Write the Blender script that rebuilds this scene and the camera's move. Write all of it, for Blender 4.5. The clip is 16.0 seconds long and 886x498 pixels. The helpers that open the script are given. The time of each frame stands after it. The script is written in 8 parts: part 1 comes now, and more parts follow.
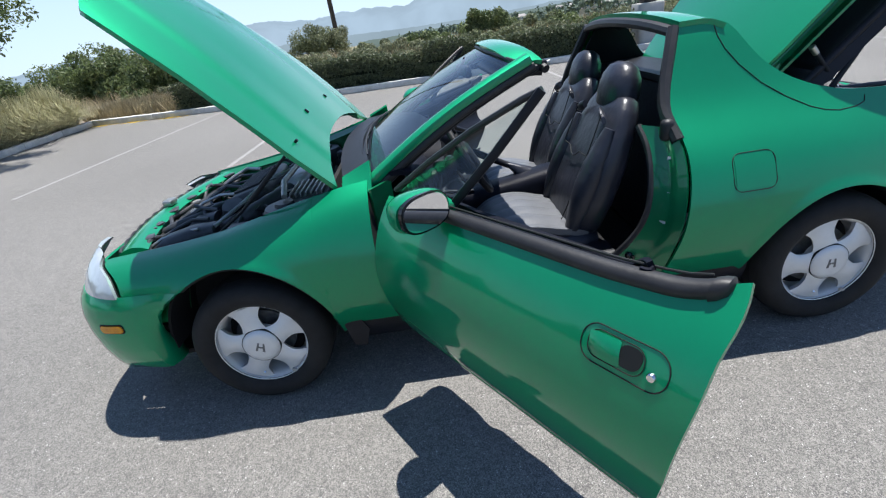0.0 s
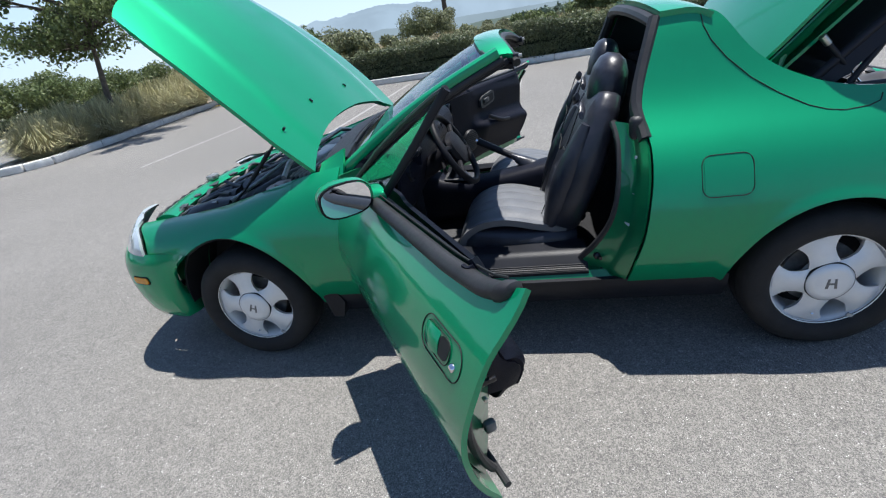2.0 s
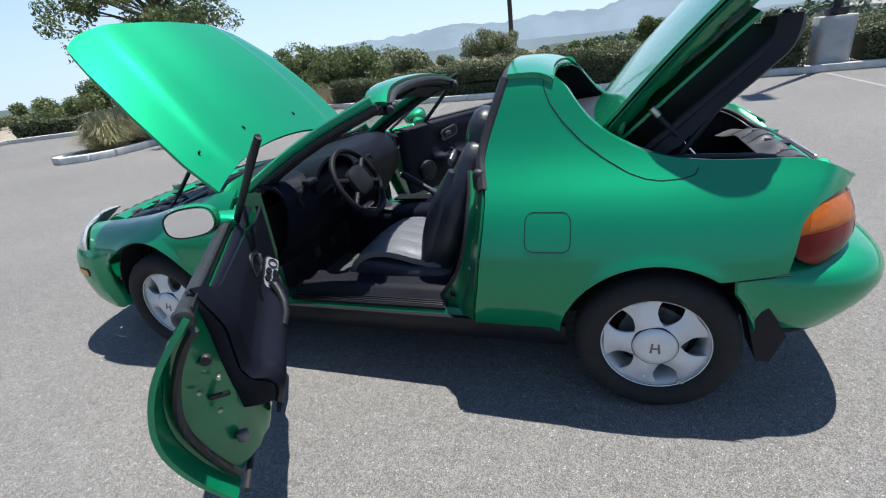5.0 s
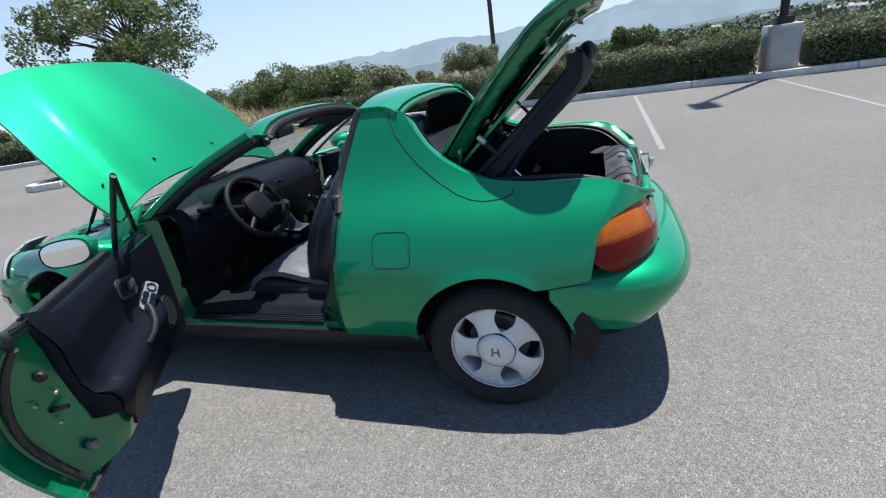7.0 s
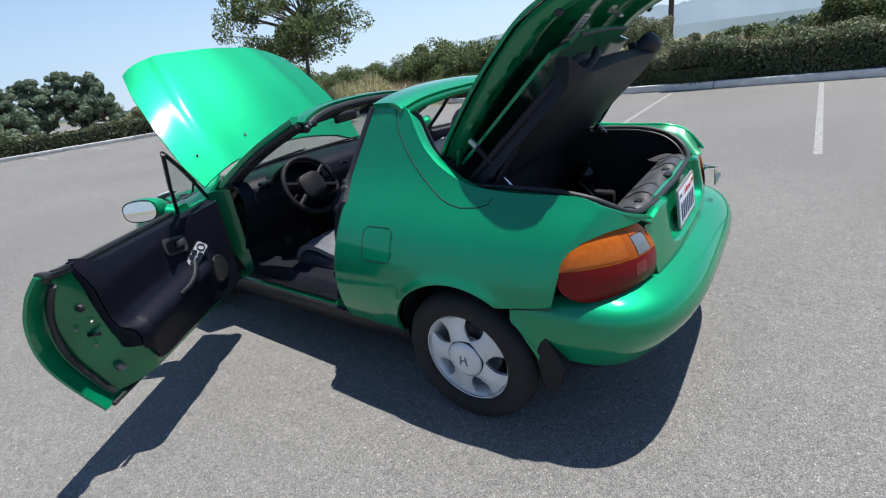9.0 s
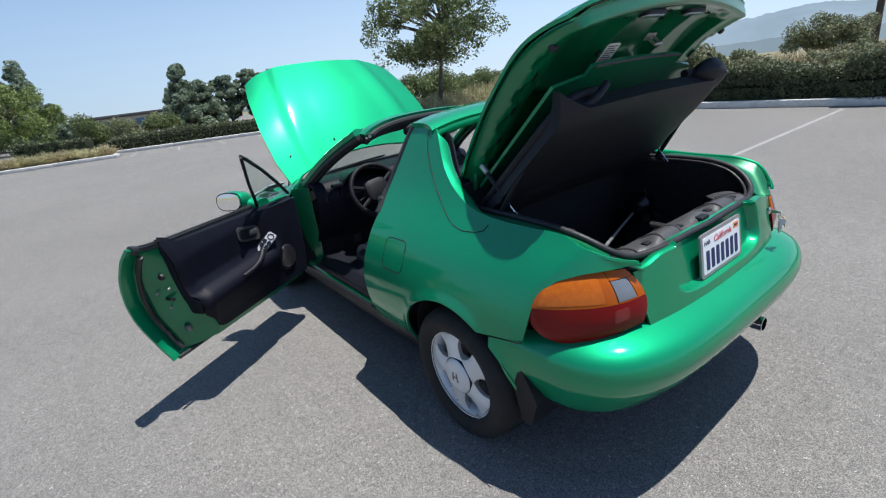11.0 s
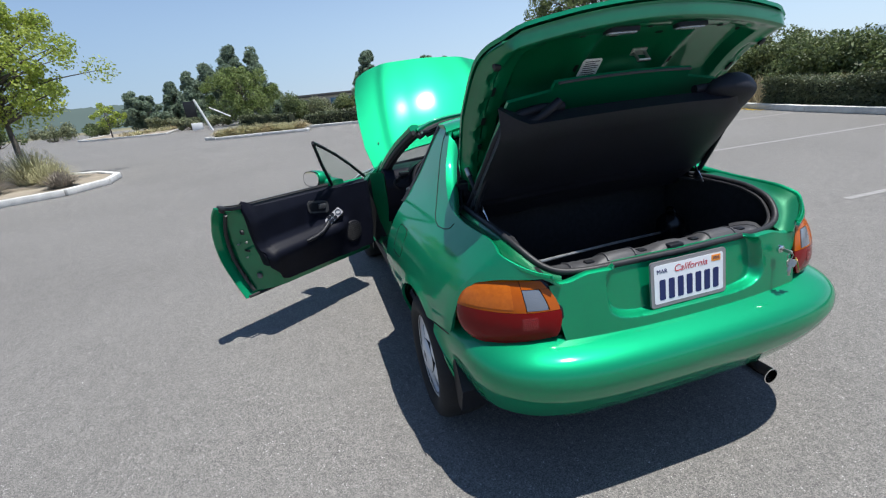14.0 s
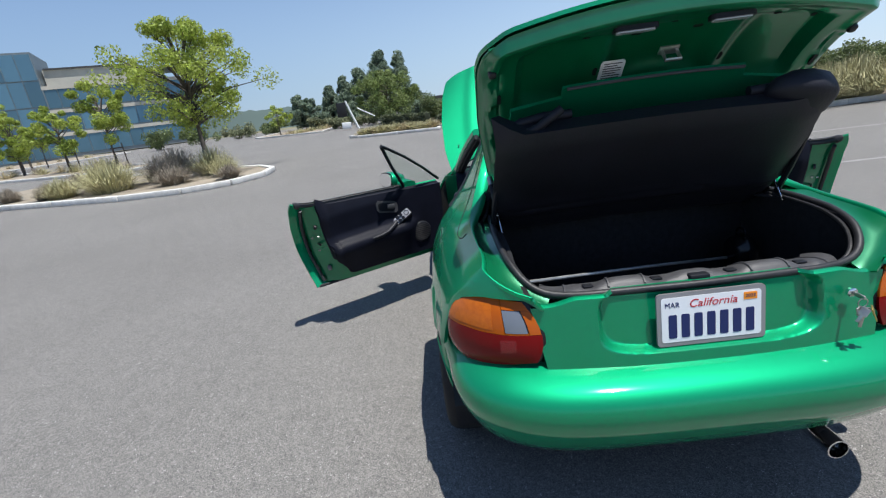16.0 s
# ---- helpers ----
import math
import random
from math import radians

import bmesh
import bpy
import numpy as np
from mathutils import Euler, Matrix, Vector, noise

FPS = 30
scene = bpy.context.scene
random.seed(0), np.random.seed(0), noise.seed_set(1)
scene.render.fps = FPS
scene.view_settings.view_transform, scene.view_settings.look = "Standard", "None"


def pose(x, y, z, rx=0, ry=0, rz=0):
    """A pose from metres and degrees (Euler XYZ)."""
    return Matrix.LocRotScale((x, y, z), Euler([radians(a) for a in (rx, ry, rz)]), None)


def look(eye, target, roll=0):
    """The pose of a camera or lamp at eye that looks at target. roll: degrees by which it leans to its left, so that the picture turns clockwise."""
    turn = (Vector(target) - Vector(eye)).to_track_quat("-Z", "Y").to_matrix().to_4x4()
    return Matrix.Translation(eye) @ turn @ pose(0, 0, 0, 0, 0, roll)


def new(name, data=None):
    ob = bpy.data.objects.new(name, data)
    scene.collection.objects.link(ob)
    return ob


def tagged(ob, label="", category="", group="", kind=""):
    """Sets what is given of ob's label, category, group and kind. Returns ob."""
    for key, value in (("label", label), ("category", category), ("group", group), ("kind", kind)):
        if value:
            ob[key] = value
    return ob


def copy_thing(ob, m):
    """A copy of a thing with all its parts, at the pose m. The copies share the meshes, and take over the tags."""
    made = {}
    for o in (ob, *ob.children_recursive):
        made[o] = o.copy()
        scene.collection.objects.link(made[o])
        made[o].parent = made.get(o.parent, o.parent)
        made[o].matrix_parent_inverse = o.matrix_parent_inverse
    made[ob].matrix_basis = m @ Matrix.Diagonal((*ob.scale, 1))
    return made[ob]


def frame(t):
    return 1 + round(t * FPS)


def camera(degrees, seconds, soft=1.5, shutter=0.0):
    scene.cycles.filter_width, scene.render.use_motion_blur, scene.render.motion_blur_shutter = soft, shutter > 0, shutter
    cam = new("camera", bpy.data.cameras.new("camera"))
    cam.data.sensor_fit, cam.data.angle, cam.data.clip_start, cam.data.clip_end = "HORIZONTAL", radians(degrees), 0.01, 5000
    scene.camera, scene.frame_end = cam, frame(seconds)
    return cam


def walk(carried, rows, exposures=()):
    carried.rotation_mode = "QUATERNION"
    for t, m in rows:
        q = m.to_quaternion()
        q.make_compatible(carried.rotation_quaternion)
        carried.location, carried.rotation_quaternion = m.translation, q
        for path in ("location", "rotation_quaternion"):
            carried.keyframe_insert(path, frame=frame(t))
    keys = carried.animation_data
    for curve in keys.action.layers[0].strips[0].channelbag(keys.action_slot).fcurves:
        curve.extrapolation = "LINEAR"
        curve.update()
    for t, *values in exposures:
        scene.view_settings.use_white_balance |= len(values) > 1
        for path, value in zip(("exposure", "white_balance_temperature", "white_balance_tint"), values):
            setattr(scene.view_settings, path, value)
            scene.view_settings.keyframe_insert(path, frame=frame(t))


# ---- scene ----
cam = camera(88.2, 16.0, soft=1.2)
PATH = [
    (0, (0.828, -2.387, 1.391), (0.806, -0.598, 0.497), -8.8),
    (0.5, (0.958, -2.312, 1.386), (0.927, -0.528, 0.482), -6.9),
    (1, (1.083, -2.322, 1.383), (0.834, -0.547, 0.495), -9.3),
    (1.5, (1.253, -2.401, 1.373), (0.818, -0.663, 0.486), -10.0),
    (2, (1.377, -2.434, 1.363), (0.935, -0.701, 0.469), -10.4),
    (2.5, (1.489, -2.363, 1.347), (1.027, -0.64, 0.443), -8.6),
    (3, (1.617, -2.289, 1.35), (1.159, -0.556, 0.465), -8.5),
    (3.5, (1.773, -2.31, 1.35), (1.14, -0.599, 0.531), -8.5),
    (4, (1.96, -2.347, 1.362), (1.303, -0.643, 0.547), -7.2),
    (4.2, (2.003, -2.349, 1.358), (1.375, -0.635, 0.543), -7.7),
    (6.3, (2.558, -2.335, 1.417), (1.854, -0.627, 0.649), -6.4),
    (6.5, (2.628, -2.354, 1.411), (1.938, -0.64, 0.646), -6.3),
    (7, (2.762, -2.318, 1.394), (2.126, -0.58, 0.636), -9.0),
    (7.5, (2.894, -2.195, 1.379), (2.195, -0.482, 0.619), -7.7),
    (8, (3.012, -2.105, 1.377), (2.218, -0.446, 0.592), -9.3),
    (8.5, (3.161, -2.075, 1.384), (2.146, -0.536, 0.611), -9.0),
    (8.7, (3.228, -2.053, 1.39), (2.143, -0.562, 0.616), -8.8),
    (10.8, (3.603, -1.73, 1.418), (2.114, -0.569, 0.759), -7.4),
    (11, (3.676, -1.715, 1.429), (2.135, -0.644, 0.738), -7.6),
    (11.5, (3.828, -1.678, 1.443), (2.208, -0.706, 0.786), -7.0),
    (12, (3.867, -1.611, 1.426), (2.195, -0.749, 0.746), -8.1),
    (12.5, (3.872, -1.478, 1.42), (2.171, -0.697, 0.715), -6.6),
    (13, (3.915, -1.351, 1.42), (2.183, -0.61, 0.748), -7.6),
    (13.5, (4.059, -1.247, 1.423), (2.265, -0.663, 0.758), -7.3),
    (14, (4.158, -1.168, 1.431), (2.334, -0.686, 0.767), -6.1),
    (14.5, (4.149, -1.082, 1.41), (2.298, -0.694, 0.759), -5.6),
    (15, (4.099, -0.942, 1.419), (2.233, -0.633, 0.768), -4.3),
    (15.5, (4.109, -0.832, 1.417), (2.213, -0.696, 0.798), -6.7),
    (16, (4.198, -0.706, 1.416), (2.294, -0.773, 0.806), -7.4),
]
walk(cam, [(t, look(eye, target, roll)) for t, eye, target, roll in PATH],
     exposures=[(0, 0.65), (4.2, 0.60), (8.5, 0.45), (11, 0.41), (16, 0.34)])

# ---- light ----
SUN = Vector((0.145, 0.215, 1.0)).normalized()
world = bpy.data.worlds.new("sky_world")
scene.world = world
world.use_nodes = True
wn = world.node_tree
sky = wn.nodes.new("ShaderNodeTexSky")
sky.sky_type = 'NISHITA'
sky.sun_disc = False
sky.sun_elevation = math.asin(SUN.z)
sky.sun_rotation = math.atan2(SUN.x, SUN.y)
sky.altitude = 900
sky.air_density, sky.dust_density, sky.ozone_density = 0.85, 0.05, 2.8
hz_tc, hz_xyz, hz_ramp, hz_mix = (wn.nodes.new("ShaderNode" + k) for k in ("TexCoord", "SeparateXYZ", "MapRange", "Mix"))
hz_mix.data_type = 'RGBA'
hz_ramp.inputs["From Min"].default_value, hz_ramp.inputs["From Max"].default_value = -0.02, 0.42
hz_ramp.inputs["To Min"].default_value, hz_ramp.inputs["To Max"].default_value = 0.88, 0.0
hz_ramp.interpolation_type = 'SMOOTHSTEP'
# pale blue summer haze, brighter towards the sun's side
hz_sun, hz_col = wn.nodes.new("ShaderNodeMapRange"), wn.nodes.new("ShaderNodeMix")
hz_col.data_type = 'RGBA'
hz_sun.inputs["From Min"].default_value, hz_sun.inputs["From Max"].default_value = -0.9, 1.0
hz_sun.interpolation_type = 'SMOOTHSTEP'
hz_col.inputs["A"].default_value, hz_col.inputs["B"].default_value = (1.75, 2.55, 3.65, 1), (3.7, 4.75, 6.0, 1)
wn.links.new(hz_xyz.outputs["Y"], hz_sun.inputs["Value"])
wn.links.new(hz_sun.outputs[0], hz_col.inputs["Factor"])
wn.links.new(hz_col.outputs["Result"], hz_mix.inputs["B"])
wn.links.new(hz_tc.outputs["Generated"], hz_xyz.inputs[0])
wn.links.new(hz_xyz.outputs["Z"], hz_ramp.inputs["Value"])
wn.links.new(hz_ramp.outputs[0], hz_mix.inputs["Factor"])
wn.links.new(sky.outputs[0], hz_mix.inputs["A"])
wn.links.new(hz_mix.outputs["Result"], wn.nodes["Background"].inputs[0])
wn.nodes["Background"].inputs[1].default_value = 0.125
sun = new("sun", bpy.data.lights.new("sun", 'SUN'))
sun.data.energy, sun.data.angle, sun.data.color = 4.9, radians(0.53), (1.0, 0.98, 0.945)
sun.matrix_world = look(SUN * 50, (0, 0, 0))


# ---- materials ----
def mat(name, color, rough=0.5, metal=0.0, coat=0.0, var=0.0, var_scale=3.0, bump=0.0, bump_scale=60.0, spec=0.5,
        fine=0.0, fine_scale=400.0, color2=None, transmission=0.0, ior=1.45, rough_var=0.0, emit=0.0, per_object=0.0, island=0.0, leaf=0.0):
    m = bpy.data.materials.new(name)
    m.use_nodes = True
    nt = m.node_tree
    b = nt.nodes["Principled BSDF"]
    L = nt.links.new
    b.inputs["Base Color"].default_value = (*color, 1)
    b.inputs["Roughness"].default_value = rough
    b.inputs["Metallic"].default_value = metal
    b.inputs["Coat Weight"].default_value = coat
    b.inputs["Coat Roughness"].default_value = 0.03
    b.inputs["Specular IOR Level"].default_value = spec
    b.inputs["IOR"].default_value = ior
    b.inputs["Transmission Weight"].default_value = transmission
    tc = nt.nodes.new("ShaderNodeTexCoord")
    out = None
    if var > 0 or color2:
        n1 = nt.nodes.new("ShaderNodeTexNoise")
        n1.inputs["Scale"].default_value, n1.inputs["Detail"].default_value, n1.inputs["Roughness"].default_value = var_scale, 6, 0.6
        L(tc.outputs["Object"], n1.inputs["Vector"])
        ramp = nt.nodes.new("ShaderNodeValToRGB")
        ramp.color_ramp.elements[0].position, ramp.color_ramp.elements[1].position = 0.32, 0.68
        c2 = color2 or tuple(min(1, c * (1 + var)) for c in color)
        c1 = color if color2 else tuple(c * (1 - var) for c in color)
        ramp.color_ramp.elements[0].color, ramp.color_ramp.elements[1].color = (*c1, 1), (*c2, 1)
        L(n1.outputs["Fac"], ramp.inputs["Fac"])
        out = ramp.outputs["Color"]
        if rough_var:
            mr = nt.nodes.new("ShaderNodeMapRange")
            mr.inputs["To Min"].default_value, mr.inputs["To Max"].default_value = rough - rough_var, rough + rough_var
            L(n1.outputs["Fac"], mr.inputs["Value"])
            L(mr.outputs[0], b.inputs["Roughness"])
    if fine > 0:
        n2 = nt.nodes.new("ShaderNodeTexNoise")
        n2.inputs["Scale"].default_value, n2.inputs["Detail"].default_value = fine_scale, 3
        L(tc.outputs["Object"], n2.inputs["Vector"])
        mx = nt.nodes.new("ShaderNodeMix")
        mx.data_type, mx.blend_type = 'RGBA', 'OVERLAY'
        mx.inputs["Factor"].default_value = fine
        if out:
            L(out, mx.inputs["A"])
        else:
            mx.inputs["A"].default_value = (*color, 1)
        L(n2.outputs["Fac"], mx.inputs["B"])
        out = mx.outputs["Result"]
    if per_object > 0 or island > 0:
        src = nt.nodes.new("ShaderNodeObjectInfo" if per_object > 0 else "ShaderNodeNewGeometry")
        hv = nt.nodes.new("ShaderNodeHueSaturation")
        mr2 = nt.nodes.new("ShaderNodeMapRange")
        k = per_object or island
        mr2.inputs["To Min"].default_value, mr2.inputs["To Max"].default_value = 1 - k, 1 + k
        L(src.outputs["Random" if per_object > 0 else "Random Per Island"], mr2.inputs["Value"])
        L(mr2.outputs[0], hv.inputs["Value"])
        if out:
            L(out, hv.inputs["Color"])
        else:
            hv.inputs["Color"].default_value = (*color, 1)
        out = hv.outputs["Color"]
    if out:
        L(out, b.inputs["Base Color"])
    if bump > 0:
        n3 = nt.nodes.new("ShaderNodeTexNoise")
        n3.inputs["Scale"].default_value, n3.inputs["Detail"].default_value = bump_scale, 5
        L(tc.outputs["Object"], n3.inputs["Vector"])
        bp = nt.nodes.new("ShaderNodeBump")
        bp.inputs["Strength"].default_value, bp.inputs["Distance"].default_value = bump, 0.01
        L(n3.outputs["Fac"], bp.inputs["Height"])
        L(bp.outputs[0], b.inputs["Normal"])
    if leaf:
        tl = nt.nodes.new("ShaderNodeBsdfTranslucent")
        ms = nt.nodes.new("ShaderNodeMixShader")
        ms.inputs[0].default_value = leaf
        if out:
            L(out, tl.inputs["Color"])
        else:
            tl.inputs["Color"].default_value = (*color, 1)
        L(b.outputs[0], ms.inputs[1])
        L(tl.outputs[0], ms.inputs[2])
        L(ms.outputs[0], nt.nodes["Material Output"].inputs["Surface"])
    if emit:
        b.inputs["Emission Color"].default_value = (*color, 1)
        b.inputs["Emission Strength"].default_value = emit
    return m


PAINT = mat("green_pearl_paint", (0.0025, 0.270, 0.118), 0.50, 0.56, coat=0.95, spec=0.05, fine=0.25, fine_scale=900, var=0.05, var_scale=2.0, bump=0.015, bump_scale=700)
PAINT.node_tree.nodes["Principled BSDF"].inputs["Coat Roughness"].default_value = 0.07
PAINT.node_tree.nodes["Principled BSDF"].inputs["Coat IOR"].default_value = 1.5
# body green for inner faces, darkened so that shade is in the colour
PAINT_IN = mat("green_inner_paint_shaded", (0.002, 0.165, 0.064), 0.34, 0.3, coat=0.8, var=0.12, var_scale=6)
BLACK_TRIM = mat("black_plastic_trim", (0.011, 0.012, 0.016), 0.45, spec=0.3, var=0.25, var_scale=8, bump=0.08, bump_scale=300)
RUBBER = mat("black_rubber_seal", (0.02, 0.02, 0.022), 0.5, var=0.3, var_scale=14, bump=0.1, bump_scale=60)
VINYL = mat("black_vinyl_panel", (0.0070, 0.0080, 0.0145), 0.48, spec=0.14, var=0.2, var_scale=6, bump=0.12, bump_scale=260)
LEATHER = mat("black_seat_leather", (0.024, 0.026, 0.036), 0.36, var=0.25, var_scale=7, bump=0.35, bump_scale=22)
GREY_LEATHER = mat("grey_seat_leather", (0.13, 0.135, 0.145), 0.42, var=0.12, var_scale=9, bump=0.15, bump_scale=60)
SEAM = mat("dark_seam_gap", (0.006, 0.008, 0.008), 0.7)
CARPET = mat("black_carpet", (0.014, 0.014, 0.016), 0.95, var=0.35, var_scale=40, bump=0.4, bump_scale=400)
DARK = mat("dark_underbody", (0.012, 0.012, 0.013), 0.85, var=0.3, var_scale=10)
TYRE = mat("black_tyre_rubber", (0.015, 0.0145, 0.0145), 0.8, var=0.25, var_scale=12, bump=0.15, bump_scale=120)
ALLOY = mat("silver_alloy_paint", (0.66, 0.665, 0.66), 0.40, 0.25, color2=(0.76, 0.76, 0.75), var_scale=9, bump=0.05, bump_scale=80)
ALLOY_WORN = mat("scratched_alloy", (0.36, 0.36, 0.35), 0.5, 0.5, var=0.3, var_scale=30)
CHROME = mat("bright_chrome", (0.75, 0.75, 0.76), 0.12, 1.0)
STEEL = mat("zinc_steel", (0.45, 0.44, 0.40), 0.35, 0.9, var=0.2, var_scale=40)
MIRROR = mat("mirror_glass", (0.9, 0.9, 0.9), 0.02, 1.0)
AMBER = mat("amber_lens", (0.34, 0.068, 0.002), 0.14, coat=0.25, spec=0.2, color2=(0.42, 0.092, 0.004), var_scale=9, bump=0.06, bump_scale=260)
RED = mat("red_lens", (0.17, 0.001, 0.002), 0.12, coat=0.22, spec=0.2, bump=0.03, bump_scale=160)
MARKER = mat("yellow_amber_lens", (0.62, 0.235, 0.008), 0.18, coat=0.5, spec=0.3, color2=(0.72, 0.30, 0.012), var_scale=40, bump=0.1, bump_scale=300)
AMBER_DEEP = mat("ribbed_amber_lens", (0.40, 0.088, 0.002), 0.2, coat=0.28, spec=0.3, color2=(0.50, 0.12, 0.004), var_scale=60, bump=0.12, bump_scale=400)
RED_REFLECT = mat("red_reflector_lens", (0.21, 0.003, 0.004), 0.2, coat=0.4, bump=0.4, bump_scale=300)
LAMP_GLASS = mat("white_plate_lamp_lens", (0.55, 0.57, 0.60), 0.2, coat=1.0, bump=0.2, bump_scale=200)
CLEAR = mat("clear_reverse_lens", (0.15, 0.165, 0.19), 0.15, coat=1.0, bump=0.25, bump_scale=220)
HEADLENS = mat("headlamp_lens", (0.46, 0.50, 0.52), 0.12, 0.2, coat=1.0, var=0.06, var_scale=30)
BLACK_GLOSS = mat("black_gloss_edge", (0.008, 0.008, 0.009), 0.2)
ENGINE = mat("grimy_engine_metal", (0.15, 0.15, 0.148), 0.55, 0.3, var=0.6, var_scale=12, bump=0.3, bump_scale=60)
ENGINE_BLACK = mat("black_engine_plastic", (0.045, 0.048, 0.053), 0.38, var=0.4, var_scale=14)
ALU = mat("cast_aluminium", (0.42, 0.42, 0.41), 0.4, 0.7, var=0.25, var_scale=20)
WHITE = mat("white_print", (0.78, 0.78, 0.76), 0.5)
PLATE = mat("white_number_plate", (0.74, 0.76, 0.78), 0.4, var=0.03, var_scale=10)
PLATE_FRAME = mat("grey_plate_frame", (0.32, 0.32, 0.33), 0.35, 0.5)
NAVY = mat("navy_plate_print", (0.012, 0.02, 0.10), 0.5)
SCARLET = mat("scarlet_script_print", (0.45, 0.02, 0.03), 0.5)
ORANGE = mat("orange_sticker", (0.85, 0.28, 0.02), 0.5)
GREYPLASTIC = mat("grey_boot_plastic", (0.055, 0.055, 0.058), 0.5, var=0.2, var_scale=14, bump=0.1, bump_scale=200)
LOGO = mat("dark_emblem", (0.17, 0.17, 0.17), 0.4, 0.5)
STICKER_BLUE = mat("pale_blue_label", (0.35, 0.45, 0.5), 0.5)
SWITCH = mat("silver_switch_panel", (0.34, 0.34, 0.36), 0.38, 0.4)
BUCKLE = mat("red_buckle_button", (0.6, 0.05, 0.05), 0.4)


def pane_material(name, tint):
    m = bpy.data.materials.new(name)
    m.use_nodes = True
    nt = m.node_tree
    nt.nodes.remove(nt.nodes["Principled BSDF"])
    tr, gl, mx, fr, pw, mp = (nt.nodes.new("ShaderNode" + k) for k in ("BsdfTransparent", "BsdfGlossy", "MixShader", "LayerWeight", "Math", "MapRange"))
    tr.inputs["Color"].default_value = (*tint, 1)
    gl.inputs["Roughness"].default_value = 0.01
    fr.inputs["Blend"].default_value = 0.5
    pw.operation = 'POWER'
    pw.inputs[1].default_value = 3.5
    mp.inputs["To Min"].default_value, mp.inputs["To Max"].default_value = 0.05, 0.85
    nt.links.new(fr.outputs["Facing"], pw.inputs[0])
    nt.links.new(pw.outputs[0], mp.inputs["Value"])
    nt.links.new(mp.outputs[0], mx.inputs[0])
    nt.links.new(tr.outputs[0], mx.inputs[1])
    nt.links.new(gl.outputs[0], mx.inputs[2])
    nt.links.new(mx.outputs[0], nt.nodes["Material Output"].inputs["Surface"])
    return m


WINDOWGLASS = pane_material("tinted_windscreen_glass", (0.80, 0.88, 0.85))


# ---- mesh helpers ----
def chain_matrix(ob):
    """The place of ob in the world, from its parents."""
    base = chain_matrix(ob.parent) @ ob.matrix_parent_inverse if ob.parent else Matrix()
    return base @ ob.matrix_basis


def part(name, bm, material, parent=None, label="", flat=False, fix=True):
    """Link a bmesh, given in world places, as one mesh under parent."""
    if fix:
        bmesh.ops.recalc_face_normals(bm, faces=bm.faces)
    me = bpy.data.meshes.new(name)
    bm.to_mesh(me)
    bm.free()
    me.materials.append(material)
    if not flat:
        me.polygons.foreach_set("use_smooth", [True] * len(me.polygons))
        me.set_sharp_from_angle(angle=radians(38))
    ob = new(name, me)
    if parent:
        ob.parent = parent
        ob.matrix_parent_inverse = chain_matrix(parent).inverted()
    if label:
        tagged(ob, label)
    return ob


def thing(name, loc, label, category, group="", kind=""):
    e = new(name)
    e.location = loc
    e.empty_display_size = 0.1
    return tagged(e, label, category, group, kind)


def smooth(pts, sigma=0.03):
    """A soft curve through points (x, y): linear, then blurred."""
    xs = np.array([p[0] for p in pts], float)
    ys = np.array([p[1] for p in pts], float)
    g = np.linspace(xs[0] - 4 * sigma, xs[-1] + 4 * sigma, 900)
    v = np.interp(g, xs, ys)
    lo, hi = (ys[1] - ys[0]) / (xs[1] - xs[0]), (ys[-1] - ys[-2]) / (xs[-1] - xs[-2])
    v = np.where(g < xs[0], ys[0] + (g - xs[0]) * lo, v)
    v = np.where(g > xs[-1], ys[-1] + (g - xs[-1]) * hi, v)
    st = g[1] - g[0]
    n = max(1, int(3 * sigma / st))
    k = np.exp(-0.5 * (np.arange(-n, n + 1) * st / sigma) ** 2)
    k /= k.sum()
    w = np.convolve(np.pad(v, n, mode="edge"), k, mode="valid")
    return lambda x: float(np.interp(x, g, w))


def lin(a, b, n):
    return [a + (b - a) * i / (n - 1) for i in range(n)]


def sheet(f, us, vs, thick=0.0, bm=None):
    """A curved panel from f(u, v), with a thickness set behind it along its normal."""
    bm = bm or bmesh.new()
    P = [[Vector(f(u, v)) for v in vs] for u in us]
    nu, nv = len(us), len(vs)
    front = [[bm.verts.new(p) for p in row] for row in P]
    for i in range(nu - 1):
        for j in range(nv - 1):
            bm.faces.new((front[i][j], front[i + 1][j], front[i + 1][j + 1], front[i][j + 1]))
    if thick:
        back = []
        for i in range(nu):
            row = []
            for j in range(nv):
                a = P[min(i + 1, nu - 1)][j] - P[max(i - 1, 0)][j]
                b = P[i][min(j + 1, nv - 1)] - P[i][max(j - 1, 0)]
                n = a.cross(b)
                n = n.normalized() if n.length > 1e-9 else Vector((0, 0, 1))
                row.append(bm.verts.new(P[i][j] - n * thick))
            back.append(row)
        for i in range(nu - 1):
            for j in range(nv - 1):
                bm.faces.new((back[i][j + 1], back[i + 1][j + 1], back[i + 1][j], back[i][j]))
        for i in range(nu - 1):
            bm.faces.new((front[i + 1][0], front[i][0], back[i][0], back[i + 1][0]))
            bm.faces.new((front[i][-1], front[i + 1][-1], back[i + 1][-1], back[i][-1]))
        for j in range(nv - 1):
            bm.faces.new((front[0][j], front[0][j + 1], back[0][j + 1], back[0][j]))
            bm.faces.new((front[-1][j + 1], front[-1][j], back[-1][j], back[-1][j + 1]))
    return bm


